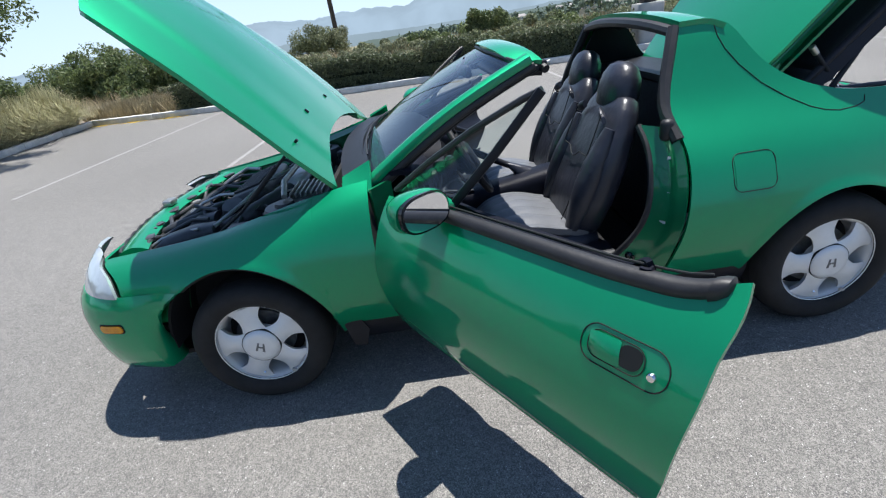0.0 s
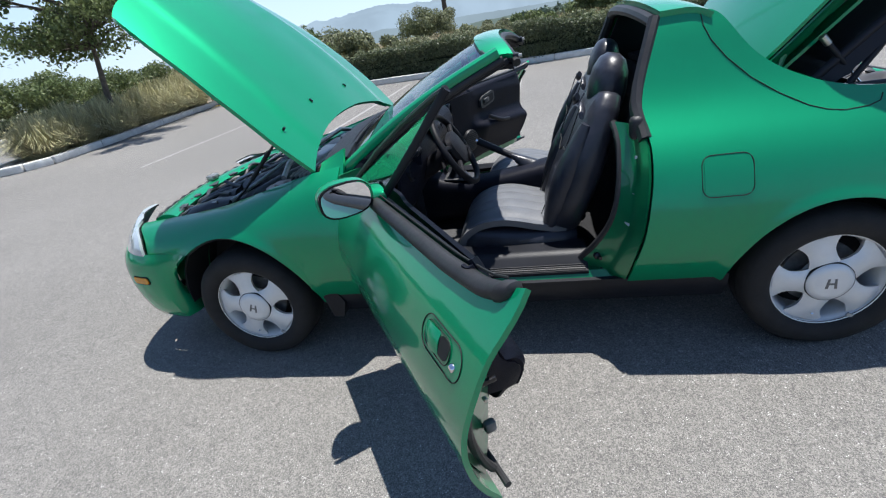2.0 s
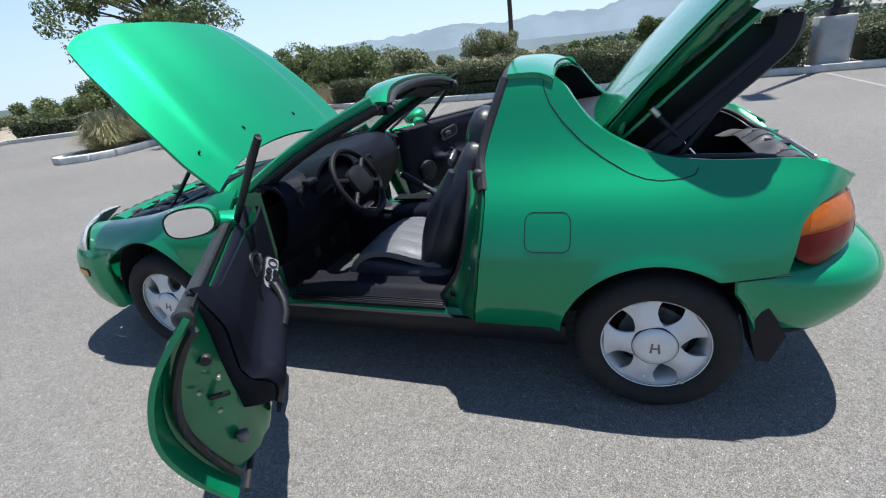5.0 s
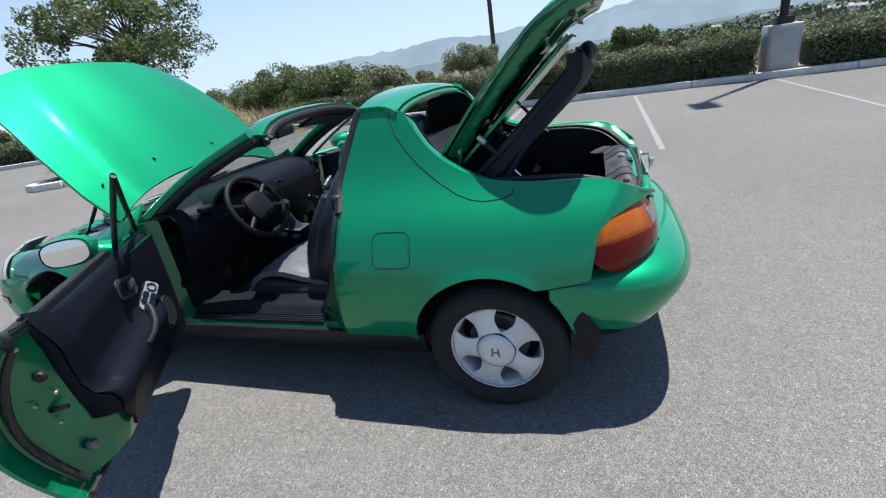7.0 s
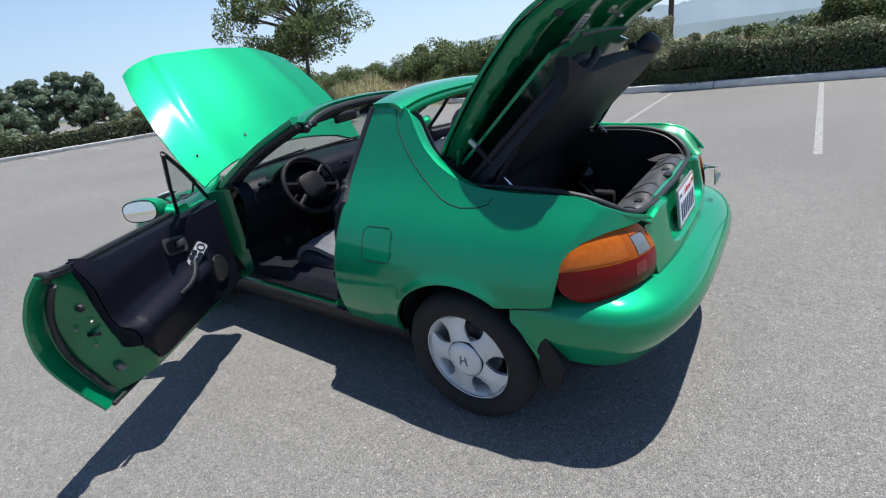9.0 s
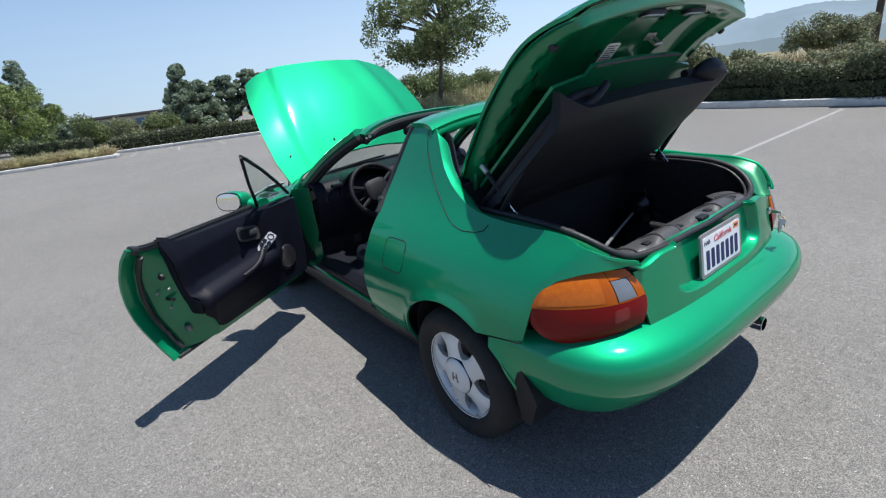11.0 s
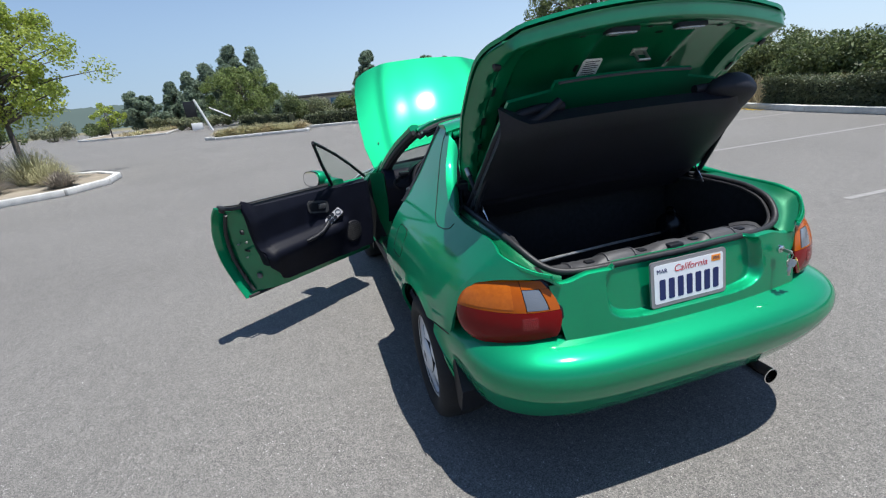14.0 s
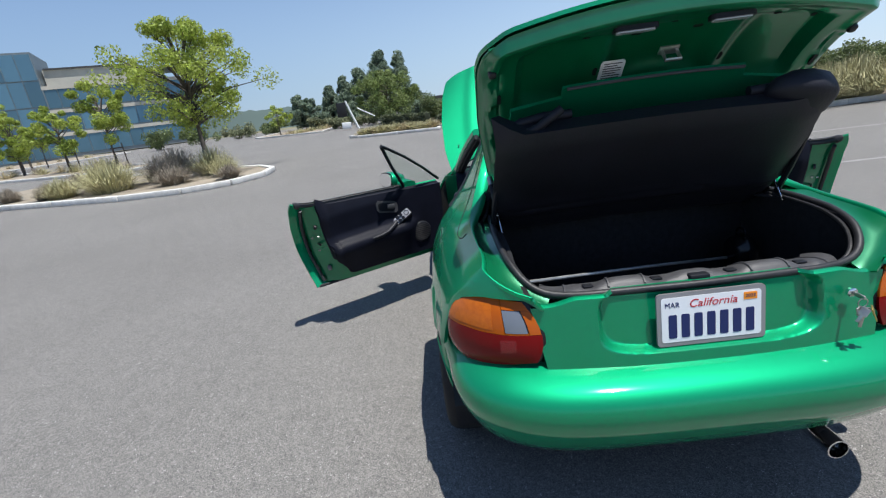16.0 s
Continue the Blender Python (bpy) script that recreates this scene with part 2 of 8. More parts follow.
def tube(path, r, n=8, bm=None, closed=False, squash=1.0):
    """A round bar along a path of points."""
    bm = bm or bmesh.new()
    pts = [Vector(p) for p in path]
    rings = []
    up = Vector((0, 0, 1))
    for i, p in enumerate(pts):
        a = pts[(i + 1) % len(pts)] if closed else pts[min(i + 1, len(pts) - 1)]
        b = pts[i - 1] if (closed or i > 0) else pts[0]
        t = (a - b).normalized()
        s = t.cross(up)
        if s.length < 1e-3:
            s = t.cross(Vector((1, 0, 0)))
        s.normalize()
        w = s.cross(t)
        rr = r(i / max(1, len(pts) - 1)) if callable(r) else r
        rings.append([bm.verts.new(p + (s * math.cos(k * math.tau / n) + w * squash * math.sin(k * math.tau / n)) * rr) for k in range(n)])
    m = len(rings)
    for i in range(m if closed else m - 1):
        A, B = rings[i], rings[(i + 1) % m]
        for k in range(n):
            bm.faces.new((A[k], A[(k + 1) % n], B[(k + 1) % n], B[k]))
    if not closed:
        bm.faces.new(rings[0][::-1])
        bm.faces.new(rings[-1])
    return bm


def rbox(c, size, bevel=0.01, seg=2, rot=None, bm=None):
    """A box with rounded edges, at centre c; rot: a 3x3 or 4x4 turn."""
    b = bmesh.new()
    bmesh.ops.create_cube(b, size=1)
    bmesh.ops.scale(b, vec=size, verts=b.verts)
    if bevel:
        bmesh.ops.bevel(b, geom=b.edges[:], offset=min(bevel, min(size) * 0.45), segments=seg, affect='EDGES', profile=0.5)
    m = Matrix.Translation(c) @ (rot.to_4x4() if rot else Matrix())
    b.transform(m)
    return join(bm, b)


def join(bm, b):
    if bm is None:
        return b
    vm = {v: bm.verts.new(v.co) for v in b.verts}
    for f in b.faces:
        bm.faces.new([vm[v] for v in f.verts])
    b.free()
    return bm


def lathe(profile, n=40, bm=None, m=None, close=True):
    """Turn a profile of (radius, along) round the y axis; m moves it."""
    b = bmesh.new()
    rings = []
    for r, y in profile:
        rings.append([b.verts.new((r * math.cos(k * math.tau / n), y, r * math.sin(k * math.tau / n))) for k in range(n)] if r > 1e-6 else [b.verts.new((0, y, 0))])
    for A, B in zip(rings, rings[1:]):
        for k in range(n):
            a, c, d, e = A[k % len(A)], A[(k + 1) % len(A)], B[(k + 1) % len(B)], B[k % len(B)]
            vs = list(dict.fromkeys((a, c, d, e)))
            if len(vs) > 2:
                b.faces.new(vs)
    if m:
        b.transform(m)
    return join(bm, b)


def prism(outline, axis_fn, d0, d1, bm=None):
    """A slab from a flat outline; axis_fn(a, b, d) gives the place."""
    b = bm or bmesh.new()
    lo = [b.verts.new(axis_fn(p[0], p[1], d0)) for p in outline]
    hi = [b.verts.new(axis_fn(p[0], p[1], d1)) for p in outline]
    b.faces.new(lo[::-1])
    b.faces.new(hi)
    n = len(lo)
    for i in range(n):
        b.faces.new((lo[i], lo[(i + 1) % n], hi[(i + 1) % n], hi[i]))
    return b


def rounded(w, h, r, n=5):
    """A rounded rectangle outline round the origin."""
    o = []
    for cx, cy, a0 in ((w / 2 - r, h / 2 - r, 0), (-w / 2 + r, h / 2 - r, 90), (-w / 2 + r, -h / 2 + r, 180), (w / 2 - r, -h / 2 + r, 270)):
        for k in range(n + 1):
            a = radians(a0 + 90 * k / n)
            o.append((cx + r * math.cos(a), cy + r * math.sin(a)))
    return o


def writing(name, body, size, m, material, parent, extrude=0.0005, shear=0.0, width=None):
    c = bpy.data.curves.new(name, 'FONT')
    c.body, c.size, c.extrude, c.shear = body, size, extrude, shear
    c.align_x, c.align_y = 'CENTER', 'CENTER'
    tmp = bpy.data.objects.new("tmp_text", c)
    scene.collection.objects.link(tmp)
    me = bpy.data.meshes.new_from_object(tmp.evaluated_get(bpy.context.evaluated_depsgraph_get()))
    bpy.data.objects.remove(tmp)
    if width:
        xs = [v.co.x for v in me.vertices]
        me.transform(Matrix.Diagonal((width / (max(xs) - min(xs)), 1, 1, 1)))
    me.transform(m)
    me.materials.append(material)
    ob = new(name, me)
    if parent:
        ob.parent = parent
        ob.matrix_parent_inverse = chain_matrix(parent).inverted()
    return ob


# ---- the car: x runs from nose to tail, the driver's side is at negative y ----
PROF = smooth([(0.14, 0.70), (0.28, 0.742), (0.36, 0.785), (0.45, 0.815), (0.55, 0.832), (0.62, 0.828), (0.68, 0.812), (0.74, 0.790), (0.79, 0.766),
               (0.85, 0.722), (0.90, 0.676), (0.96, 0.628), (1.02, 0.592), (1.10, 0.553), (1.18, 0.517), (1.25, 0.480), (1.30, 0.45)], 0.022)
PLAN = smooth([(-1.0, 0.86), (-0.60, 0.905), (-0.45, 0.938), (-0.22, 0.980), (0.0, 1.0), (2.0, 1.0), (2.37, 0.985), (2.77, 0.945), (3.0, 0.89), (3.3, 0.82)], 0.08)
AF, AR = (-0.01, 0.32, 0.345), (2.36, 0.30, 0.328)   # wheel openings: x, z, radius


WING_TOP = smooth([(-0.6, 0.688), (-0.45, 0.704), (-0.25, 0.726), (-0.06, 0.752), (0.25, 0.825), (0.45, 0.872), (0.60, 0.888)], 0.03)
WING_EDGE = smooth([(-0.7, 0.57), (-0.5, 0.60), (-0.06, 0.638), (0.3, 0.648), (0.45, 0.652), (0.6, 0.69)], 0.05)
TL_X = smooth([(0.0, 2.748), (0.2, 2.792), (0.4, 2.850), (0.6, 2.908), (0.8, 2.958), (1.0, 2.992)], 0.06)
TL_Y = smooth([(0.0, 0.775), (0.2, 0.757), (0.4, 0.722), (0.6, 0.665), (0.8, 0.580), (1.0, 0.468)], 0.06)
TAIL = [(TL_X(k / 40), TL_Y(k / 40)) for k in range(41)]


def oval_ring(w, h, n=20):
    return [(w * math.cos(k * math.tau / n), h * math.sin(k * math.tau / n)) for k in range(n)]


def ease(a, b, x):
    k = min(1.0, max(0.0, (x - a) / (b - a)))
    return k * k * (3 - 2 * k)


def half(x, z):
    """Half the body's width at x and height z."""
    w = 1.03 * PROF(z) * PLAN(x)
    if x < 0.56:
        zt, ye, full = WING_TOP(x), WING_EDGE(x), 1.03 * PROF(0.575) * PLAN(x)
        if z > 0.575:
            t = min(1.0, (z - 0.575) / (zt + 0.004 - 0.575))
            f = ye + (full - ye) * math.sqrt(max(0.0, 1 - t * t))
            b = ease(0.22, 0.56, x)
            w = f * (1 - b) + w * b
    if x > 2.70:
        lean = 0.045 * max(0.0, (z - 0.60) / 0.23) ** 2
        ty = float(np.interp(x, [p[0] for p in TAIL], [p[1] for p in TAIL])) - lean + 0.006
        b = ease(2.70, 2.80, x)
        if z > 0.58:
            w = w * (1 - b) + min(w, ty) * b
    for ax, az, ar in (AF, AR):
        r = math.hypot(x - ax, z - az)
        w += 0.010 * math.exp(-((r - ar) / 0.025) ** 2)
    return w


def arch(x, a):
    d = a[2] ** 2 - (x - a[0]) ** 2
    return a[1] + math.sqrt(d) if d > 0 else 0.0


car = thing("convertible_car", (1.185, 0, 0), "green two-seat targa car parked on asphalt, doors, bonnet and boot open", "car")
SIDES = ((-1, "driver"), (1, "passenger"))

# front wings
WING_CUT = smooth([(0.2, 0.625), (0.35, 0.595), (0.5, 0.565), (0.7, 0.555), (0.9, 0.56)], 0.04)


def wing_bottom(x):
    if x < -0.24:
        return 0.592
    b = max(arch(x, AF), 0.265 if x > 0.2 else 0.2)
    return min(max(b, 0.592) if x < -0.2 else b, 0.68)


def wing_nose(x, v):
    """Carries the front edge along the headlamp, leaning forward towards the top."""
    return x + (0.030 - 0.125 * v ** 3) * max(0.0, (-0.26 - x) / 0.24) ** 1.5


def wing_edge(v, s):
    x = wing_nose(-0.50, v)
    z = 0.592 + (WING_TOP(x) - 0.592) * v
    return Vector((x, s * (half(x, z) - 0.02 * (max(0.0, v - 0.9) / 0.1) ** 2), z))


def front_wing(s):
    xs = sorted(set(lin(-0.50, 0.56, 48) + [AF[0] + AF[2] * math.cos(radians(a)) for a in range(0, 150, 5)]))
    xs = [x for x in xs if -0.5 <= x <= 0.56]

    def f(x, v):
        xf = wing_nose(x, v)
        b, t = wing_bottom(x), WING_TOP(xf)
        z = b + (t - b) * v
        k = max(0.0, (x - 0.25) / 0.31)
        xx = xf + (WING_CUT(z) - 0.56) * k ** 2
        y = half(xx, z)
        e = max(0.0, v - 0.9) / 0.1
        return (xx, s * (y - 0.02 * e ** 2), z)
    w = part("front_wing", sheet(f, xs, lin(0, 1, 20), 0.012), PAINT, car)
    lip = [f(x, 0.0) for x in xs if -0.22 < x < 0.34]
    part("arch_lip", tube([(p[0], p[1] - s * 0.012, p[2] - 0.004) for p in lip], 0.007, 6), SEAM, w)
    return w


# rear quarters, with the flying roof pillar in one sheet
DOOR_CUT = smooth([(0.2, 1.668), (0.30, 1.68), (0.42, 1.705), (0.52, 1.728), (0.73, 1.757), (0.84, 1.762), (0.90, 1.748), (0.94, 1.735), (1.02, 1.752), (1.10, 1.778), (1.20, 1.812), (1.26, 1.832)], 0.02)
QUARTER_TOP = smooth([(1.5, 1.240), (1.94, 1.240), (1.995, 1.212), (2.06, 1.145), (2.13, 1.075), (2.2, 1.020), (2.30, 0.972), (2.40, 0.945), (2.55, 0.932), (2.78, 0.928), (2.86, 0.905), (2.97, 0.835), (3.05, 0.79)], 0.025)


def quarter_bottom(x):
    if x < 2.60:
        b = max(arch(x, AR), 0.285)
        if x > 2.45:
            b = max(b, 0.565 + (x - 2.5) * 0.10)
        return b
    if x < 2.752:
        return 0.575 + (x - 2.6) * 0.15
    return LAMP_EDGE(x)


LAMP_EDGE = smooth([(2.748, 0.625), (2.752, 0.67), (2.760, 0.712), (2.778, 0.758), (2.815, 0.802), (2.88, 0.824), (2.96, 0.829)], 0.005)


def quarter(s):
    xs = lin(1.70, 2.02, 18) + [AR[0] - AR[2] * math.cos(radians(a)) for a in range(0, 128, 4)] + lin(2.58, 2.74, 10) + lin(2.752, 2.80, 7) + lin(2.815, 2.965, 9)
    xs = sorted(xs)

    def f(x, v):
        b, t = quarter_bottom(x), QUARTER_TOP(x)
        z = b + (t - b) * min(v, 1.0)
        k = max(0.0, 1 - (x - 1.70) / 0.42)
        xx = x + (DOOR_CUT(z) - 1.70) * k
        y = half(xx, z)
        if v > 1.0:      # the edge rolls inwards
            e = (v - 1.0) * 4 * ease(1.98, 2.07, x)
            in_ = 0.055 - 0.041 * ease(2.25, 2.5, x)
            return (xx, s * (y - in_ * math.sin(e * 1.3)), z + in_ * 0.22 * math.sin(e * 1.6) - 0.02 * e * e)
        return (xx, s * y, z)
    vs = lin(0, 1, 44) + [1.06, 1.12, 1.18, 1.25]
    q = part("rear_quarter", sheet(f, xs, vs, -0.012 * s), PAINT, car)
    # shut line of the boot edge trim, running down the pillar
    pts = []
    for x, z in ((1.955, 1.232), (1.962, 1.19), (1.985, 1.14), (2.03, 1.08), (2.10, 1.01), (2.18, 0.952), (2.26, 0.907), (2.31, 0.890), (2.36, 0.882), (2.43, 0.886), (2.465, 0.896), (2.476, 0.915)):
        pts.append((x, s * (half(x, z) + 0.0008), z))
    part("shut_line", tube(pts, 0.0017, 6), SEAM, q)
    if s < 0:
        o = [(1.992 + a, 0.733 + b) for a, b in rounded(0.160, 0.132, 0.032, 6)]
        part("filler_gap", tube([(a, s * (half(a, b) + 0.0006), b) for a, b in o], 0.0017, 6, closed=True), SEAM, q, "dark gap round the filler flap")
        fl = sheet(lambda a, b: (1.992 + a * 0.154, s * (half(1.992 + a * 0.154, 0.733 + b * 0.126) + 0.0018), 0.733 + b * 0.126), lin(-0.47, 0.47, 7), lin(-0.47, 0.47, 7), 0.003)
        part("filler_flap", fl, PAINT, q)
    # inner side of the pillar
    def g(x, v):
        z = 0.80 + (QUARTER_TOP(x) - 0.03 - 0.80) * v
        return (x + (DOOR_CUT(z) - 1.70) * max(0.0, 1 - (x - 1.70) / 0.42) + 0.02, s * (half(x, z) - 0.075), z)
    part("pillar_lining", sheet(g, lin(1.70, 2.30, 14), lin(0, 1, 14), 0.01), BLACK_TRIM, q)
    # the door jamb
    def jamb(u, v):
        z = 0.30 + 0.60 * v
        sweep_in = 0.082 + 0.15 * max(0.0, 1 - v * 1.7) ** 2
        step_ = 0.012 * ease(0.28, 0.36, u) + 0.010 * math.sin(math.pi * u)
        return (DOOR_CUT(z) - 0.005 - sweep_in * u, s * (half(1.70, z) - 0.012 - 0.105 * u - step_), z)
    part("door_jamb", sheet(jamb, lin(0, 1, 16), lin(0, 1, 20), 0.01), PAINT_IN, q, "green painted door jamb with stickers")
    if s < 0:
        for zz, xx, w, h, m in ((0.585, 1.655, 0.030, 0.028, WHITE), (0.66, 1.676, 0.022, 0.034, STICKER_BLUE), (0.53, 1.662, 0.024, 0.075, STICKER_BLUE), (0.78, 1.698, 0.012, 0.05, WHITE)):
            yy = half(1.70, zz) - 0.012
            u = 0.42
            xx = jamb(u, (zz - 0.30) / 0.60)[0]
            n = Vector((-0.10, -0.075, 0)).normalized()
            c = Vector(jamb(u, (zz - 0.30) / 0.60)) + n * 0.005
            d = Vector((0.075, -0.10, 0)).normalized()
            part("jamb_sticker", prism(rounded(w, h, 0.003, 2), lambda a, b, k: c + d * a + Vector((0, 0, b)) + n * k, 0, 0.001), m, q, "small paper sticker")
        c = Vector(jamb(0.75, 0.17)) + Vector((-0.004, -0.003, 0))
        part("door_striker", lathe([(0.0, 0), (0.016, 0), (0.016, 0.014), (0.008, 0.02), (0.008, 0.035), (0, 0.035)], 14, m=Matrix.Translation(c) @ Matrix.Rotation(radians(200), 4, 'Z')), BLACK_GLOSS, q)
        c = Vector(jamb(0.40, 0.06)) + Vector((-0.003, -0.004, 0))
        part("body_plug", lathe([(0.0, 0), (0.017, 0), (0.012, 0.006), (0, 0.008)], 14, m=Matrix.Translation(c) @ Matrix.Rotation(radians(205), 4, 'Z')), RUBBER, q)
    # black seal up the pillar's front edge
    seal = [(DOOR_CUT(z) - 0.012, s * (half(DOOR_CUT(z), z) - 0.018), z) for z in lin(0.86, 1.235, 18)]
    part("pillar_seal", tube(seal, 0.024, 8), RUBBER, q, "thick black rubber seal")
    jseal = [Vector(jamb(1.0, (z - 0.30) / 0.60)) + Vector((-0.004, 0, 0)) for z in lin(0.34, 0.90, 18)]
    part("jamb_seal", tube(jseal, 0.014, 8), RUBBER, q)
    part("seal_foot", rbox((1.722, s * 0.672, 0.895), (0.05, 0.05, 0.085), 0.02, 3), RUBBER, q, "moulded rubber block at the seal's foot")
    return q


for s, _ in SIDES:
    front_wing(s)
    qr = quarter(s)
    part("bumper_seam", tube([(x, s * (half(x, 0.578) + 0.001), 0.572 + (x - 2.6) * 0.15) for x in lin(2.60, 2.745, 12)], 0.0024, 6), SEAM, qr)

# roof hoop behind the seats
def hoop_top(u, v):
    x = 1.822 + 0.165 * v - 0.030 * (1 - u * u)
    zb = min(1.236, QUARTER_TOP(max(1.70, x)) - 0.004)
    y = (half(x, zb) + 0.001) * u
    z = zb + (1.276 - 0.008 * v * v - 0.024 * v ** 4 - zb) * (1 - min(1.0, abs(u)) ** 2.4)
    return (x, y, z)
HU = [math.sin(a) for a in lin(-math.pi / 2, math.pi / 2, 49)]
hoop = part("roof_hoop", sheet(hoop_top, HU, lin(0, 1, 8), 0.02), PAINT, car, "green roof hoop behind the seats")
part("hoop_lining", sheet(lambda u, v: Vector(hoop_top(u, v * 0.96 + 0.02)) * 1.0 - Vector((0, u * 0.03, 0.030)), HU, lin(0, 1, 5), 0.02), BLACK_TRIM, hoop)
part("hoop_seal", tube([Vector(hoop_top(u, 0)) + Vector((-0.012, 0, -0.018)) for u in HU], 0.022, 8), RUBBER, hoop, "thick black rubber seal")
part("shut_line", tube([Vector(hoop_top(u, 0.62)) + Vector((0, 0, 0.0005)) for u in HU], 0.0016, 6), SEAM, hoop)
def stop_lamp(u, v):
    p = Vector(hoop_top(u * 0.62 , 1.0))
    return p + Vector((0.006 - 0.004 * v, 0, -0.004 - 0.020 * v))
part("high_stop_lamp", sheet(stop_lamp, lin(-0.55, 0.55, 12), lin(0, 1, 3), 0.01), RED, hoop, "slim red stop lamp")
part("hoop_edge", sheet(lambda u, v: Vector(hoop_top(u, 1.0)) + Vector((0.004 * math.sin(v * 3), 0, -0.018 * v)), [u * 0.94 for u in HU], lin(0, 1, 4), 0.012), PAINT, hoop)

# bumpers
def bumper_plan(a, x0, depth, w, n):
    """A point on the bumper's plan; a from -1 on the driver's side to 1."""
    t = a * math.pi / 2
    y = math.copysign(abs(math.sin(t)) ** (2 / n), a) * w
    return x0 + depth * abs(math.cos(t)) ** (2 / n), y


FB_OUT = smooth([(0.13, 0.10), (0.17, 0.062), (0.22, 0.035), (0.32, 0.010), (0.42, 0.0), (0.50, 0.004), (0.56, 0.022), (0.60, 0.055), (0.63, 0.09)], 0.012)


def front_bumper(u, v):
    z = 0.155 + 0.44 * v
    off = FB_OUT(z)
    x, y = bumper_plan(u, 0.0, 0.575 - off, 0.836 - off * 0.55, 3.4)
    x = -0.27 - x
    lim = AF[0] - math.sqrt(max(0.0, (AF[2] + 0.002) ** 2 - (max(z, 0.30) - AF[1]) ** 2)) - 0.042 * (1 - ease(0.50, 0.59, z))
    if abs(u) > 0.93:
        k = (abs(u) - 0.93) / 0.07
        x = x + (lim - x) * k
        y = math.copysign(half(x, z) * k + abs(y) * (1 - k), u)
    zz = z + 0.085 * (1 - v) ** 1.5 * ease(0.40, 0.80, abs(u))
    return (x, y, zz)
FU = [-1 + 0.01 * i for i in range(8)] + lin(-0.91, 0.91, 60) + [0.93 + 0.01 * i for i in range(8)]
fb = part("front_bumper", sheet(front_bumper, FU, lin(0, 1, 22), 0.01), PAINT, car)
def on_bumper(x, z, s, out=0.0):
    """The place on the front bumper's flank at x and height z."""
    v = (z - 0.155) / 0.44
    p = min((Vector(front_bumper(s * u, v)) for u in lin(0.45, 0.999, 300)), key=lambda q: abs(q.x - x))
    return Vector((x - out * 0.3, p.y + s * (out + 0.011), z))
for s in (-1, 1):
    MO = rounded(0.105, 0.034, 0.013, 4)
    bm = bmesh.new()
    rim = [bm.verts.new(on_bumper(-0.545 + a, 0.472 + b, s, -0.004)) for a, b in MO]
    top = [bm.verts.new(on_bumper(-0.545 + a * 0.97, 0.472 + b * 0.92, s, 0.006)) for a, b in MO]
    mid = bm.verts.new(on_bumper(-0.545, 0.472, s, 0.009))
    for k in range(len(MO)):
        k2 = (k + 1) % len(MO)
        bm.faces.new((rim[k], rim[k2], top[k2], top[k]))
        bm.faces.new((top[k], top[k2], mid))
    mk = part("side_marker", bm, MARKER, fb, "amber side marker lens")
    part("marker_rim", tube([on_bumper(-0.545 + a * 1.04, 0.472 + b * 1.12, s, 0.001) for a, b in MO], 0.003, 6, closed=True), SEAM, mk)
# headlamps
for s in (-1, 1):
    def hl(u, v, s=s):
        low = Vector(front_bumper(s * (0.86 - 0.50 * u), 1.0)) + Vector((0.014, -s * 0.012, -0.006))
        top = Vector((-0.600 - 0.10 * math.sin(u * 1.3), s * (0.618 - 0.235 * u), 0.708 - 0.008 * u))
        puff = 0.034 * math.sin(math.pi * (0.12 + 0.76 * v)) * math.sin(math.pi * (0.10 + 0.80 * u))
        p = low.lerp(top, v) + Vector((-0.60, s * 0.55, 0.35)) * puff
        if u < 0.5:     # the rear edge meets the wing
            low0 = Vector(front_bumper(s * 0.86, 1.0)) + Vector((0.014, -s * 0.012, -0.006))
            p += (wing_edge(v, s) + Vector((-0.004, 0, 0)) - low0.lerp(Vector((-0.600, s * 0.618, 0.708)), v)) * (1 - ease(0.0, 0.5, u))
        return p
    h = part("headlamp", sheet(hl, lin(0, 1, 24), lin(0, 1, 16), 0.016), HEADLENS, car, "clear headlamp lens with amber indicator")
    c = hl(0.14, 0.34)
    nrm = (hl(0.24, 0.34) - hl(0.04, 0.34)).cross(hl(0.14, 0.44) - hl(0.14, 0.24)).normalized()
    nrm = nrm if nrm.y * s > 0 else -nrm
    t1 = (hl(0.24, 0.34) - hl(0.04, 0.34)).normalized()
    t2 = nrm.cross(t1)
    ind = part("indicator_bulb", prism(oval_ring(0.022, 0.019), lambda a, b, k: c + t1 * a + t2 * b + nrm * k, -0.004, 0.0125), AMBER, h, "amber indicator reflector")
    for k in range(5):
        part("reflector_rib", tube([c + t1 * (0.014 * j - 0.0) + t2 * (-0.012 + 0.006 * k) + nrm * 0.0128 for j in (-1, 0, 1)], 0.0008, 5), MARKER, ind)
    part("lamp_gap", tube([hl(u, 0.0) for u in lin(1, 0, 14)] + [hl(0, v) for v in lin(0, 1, 10)] + [hl(u, 1.0) for u in lin(0, 1, 14)], 0.0035, 6), SEAM, h)

RB_OUT = smooth([(0.20, 0.20), (0.28, 0.120), (0.32, 0.090), (0.37, 0.055), (0.43, 0.020), (0.49, 0.0), (0.535, 0.004), (0.565, 0.020), (0.588, 0.050), (0.605, 0.090), (0.62, 0.14)], 0.011)


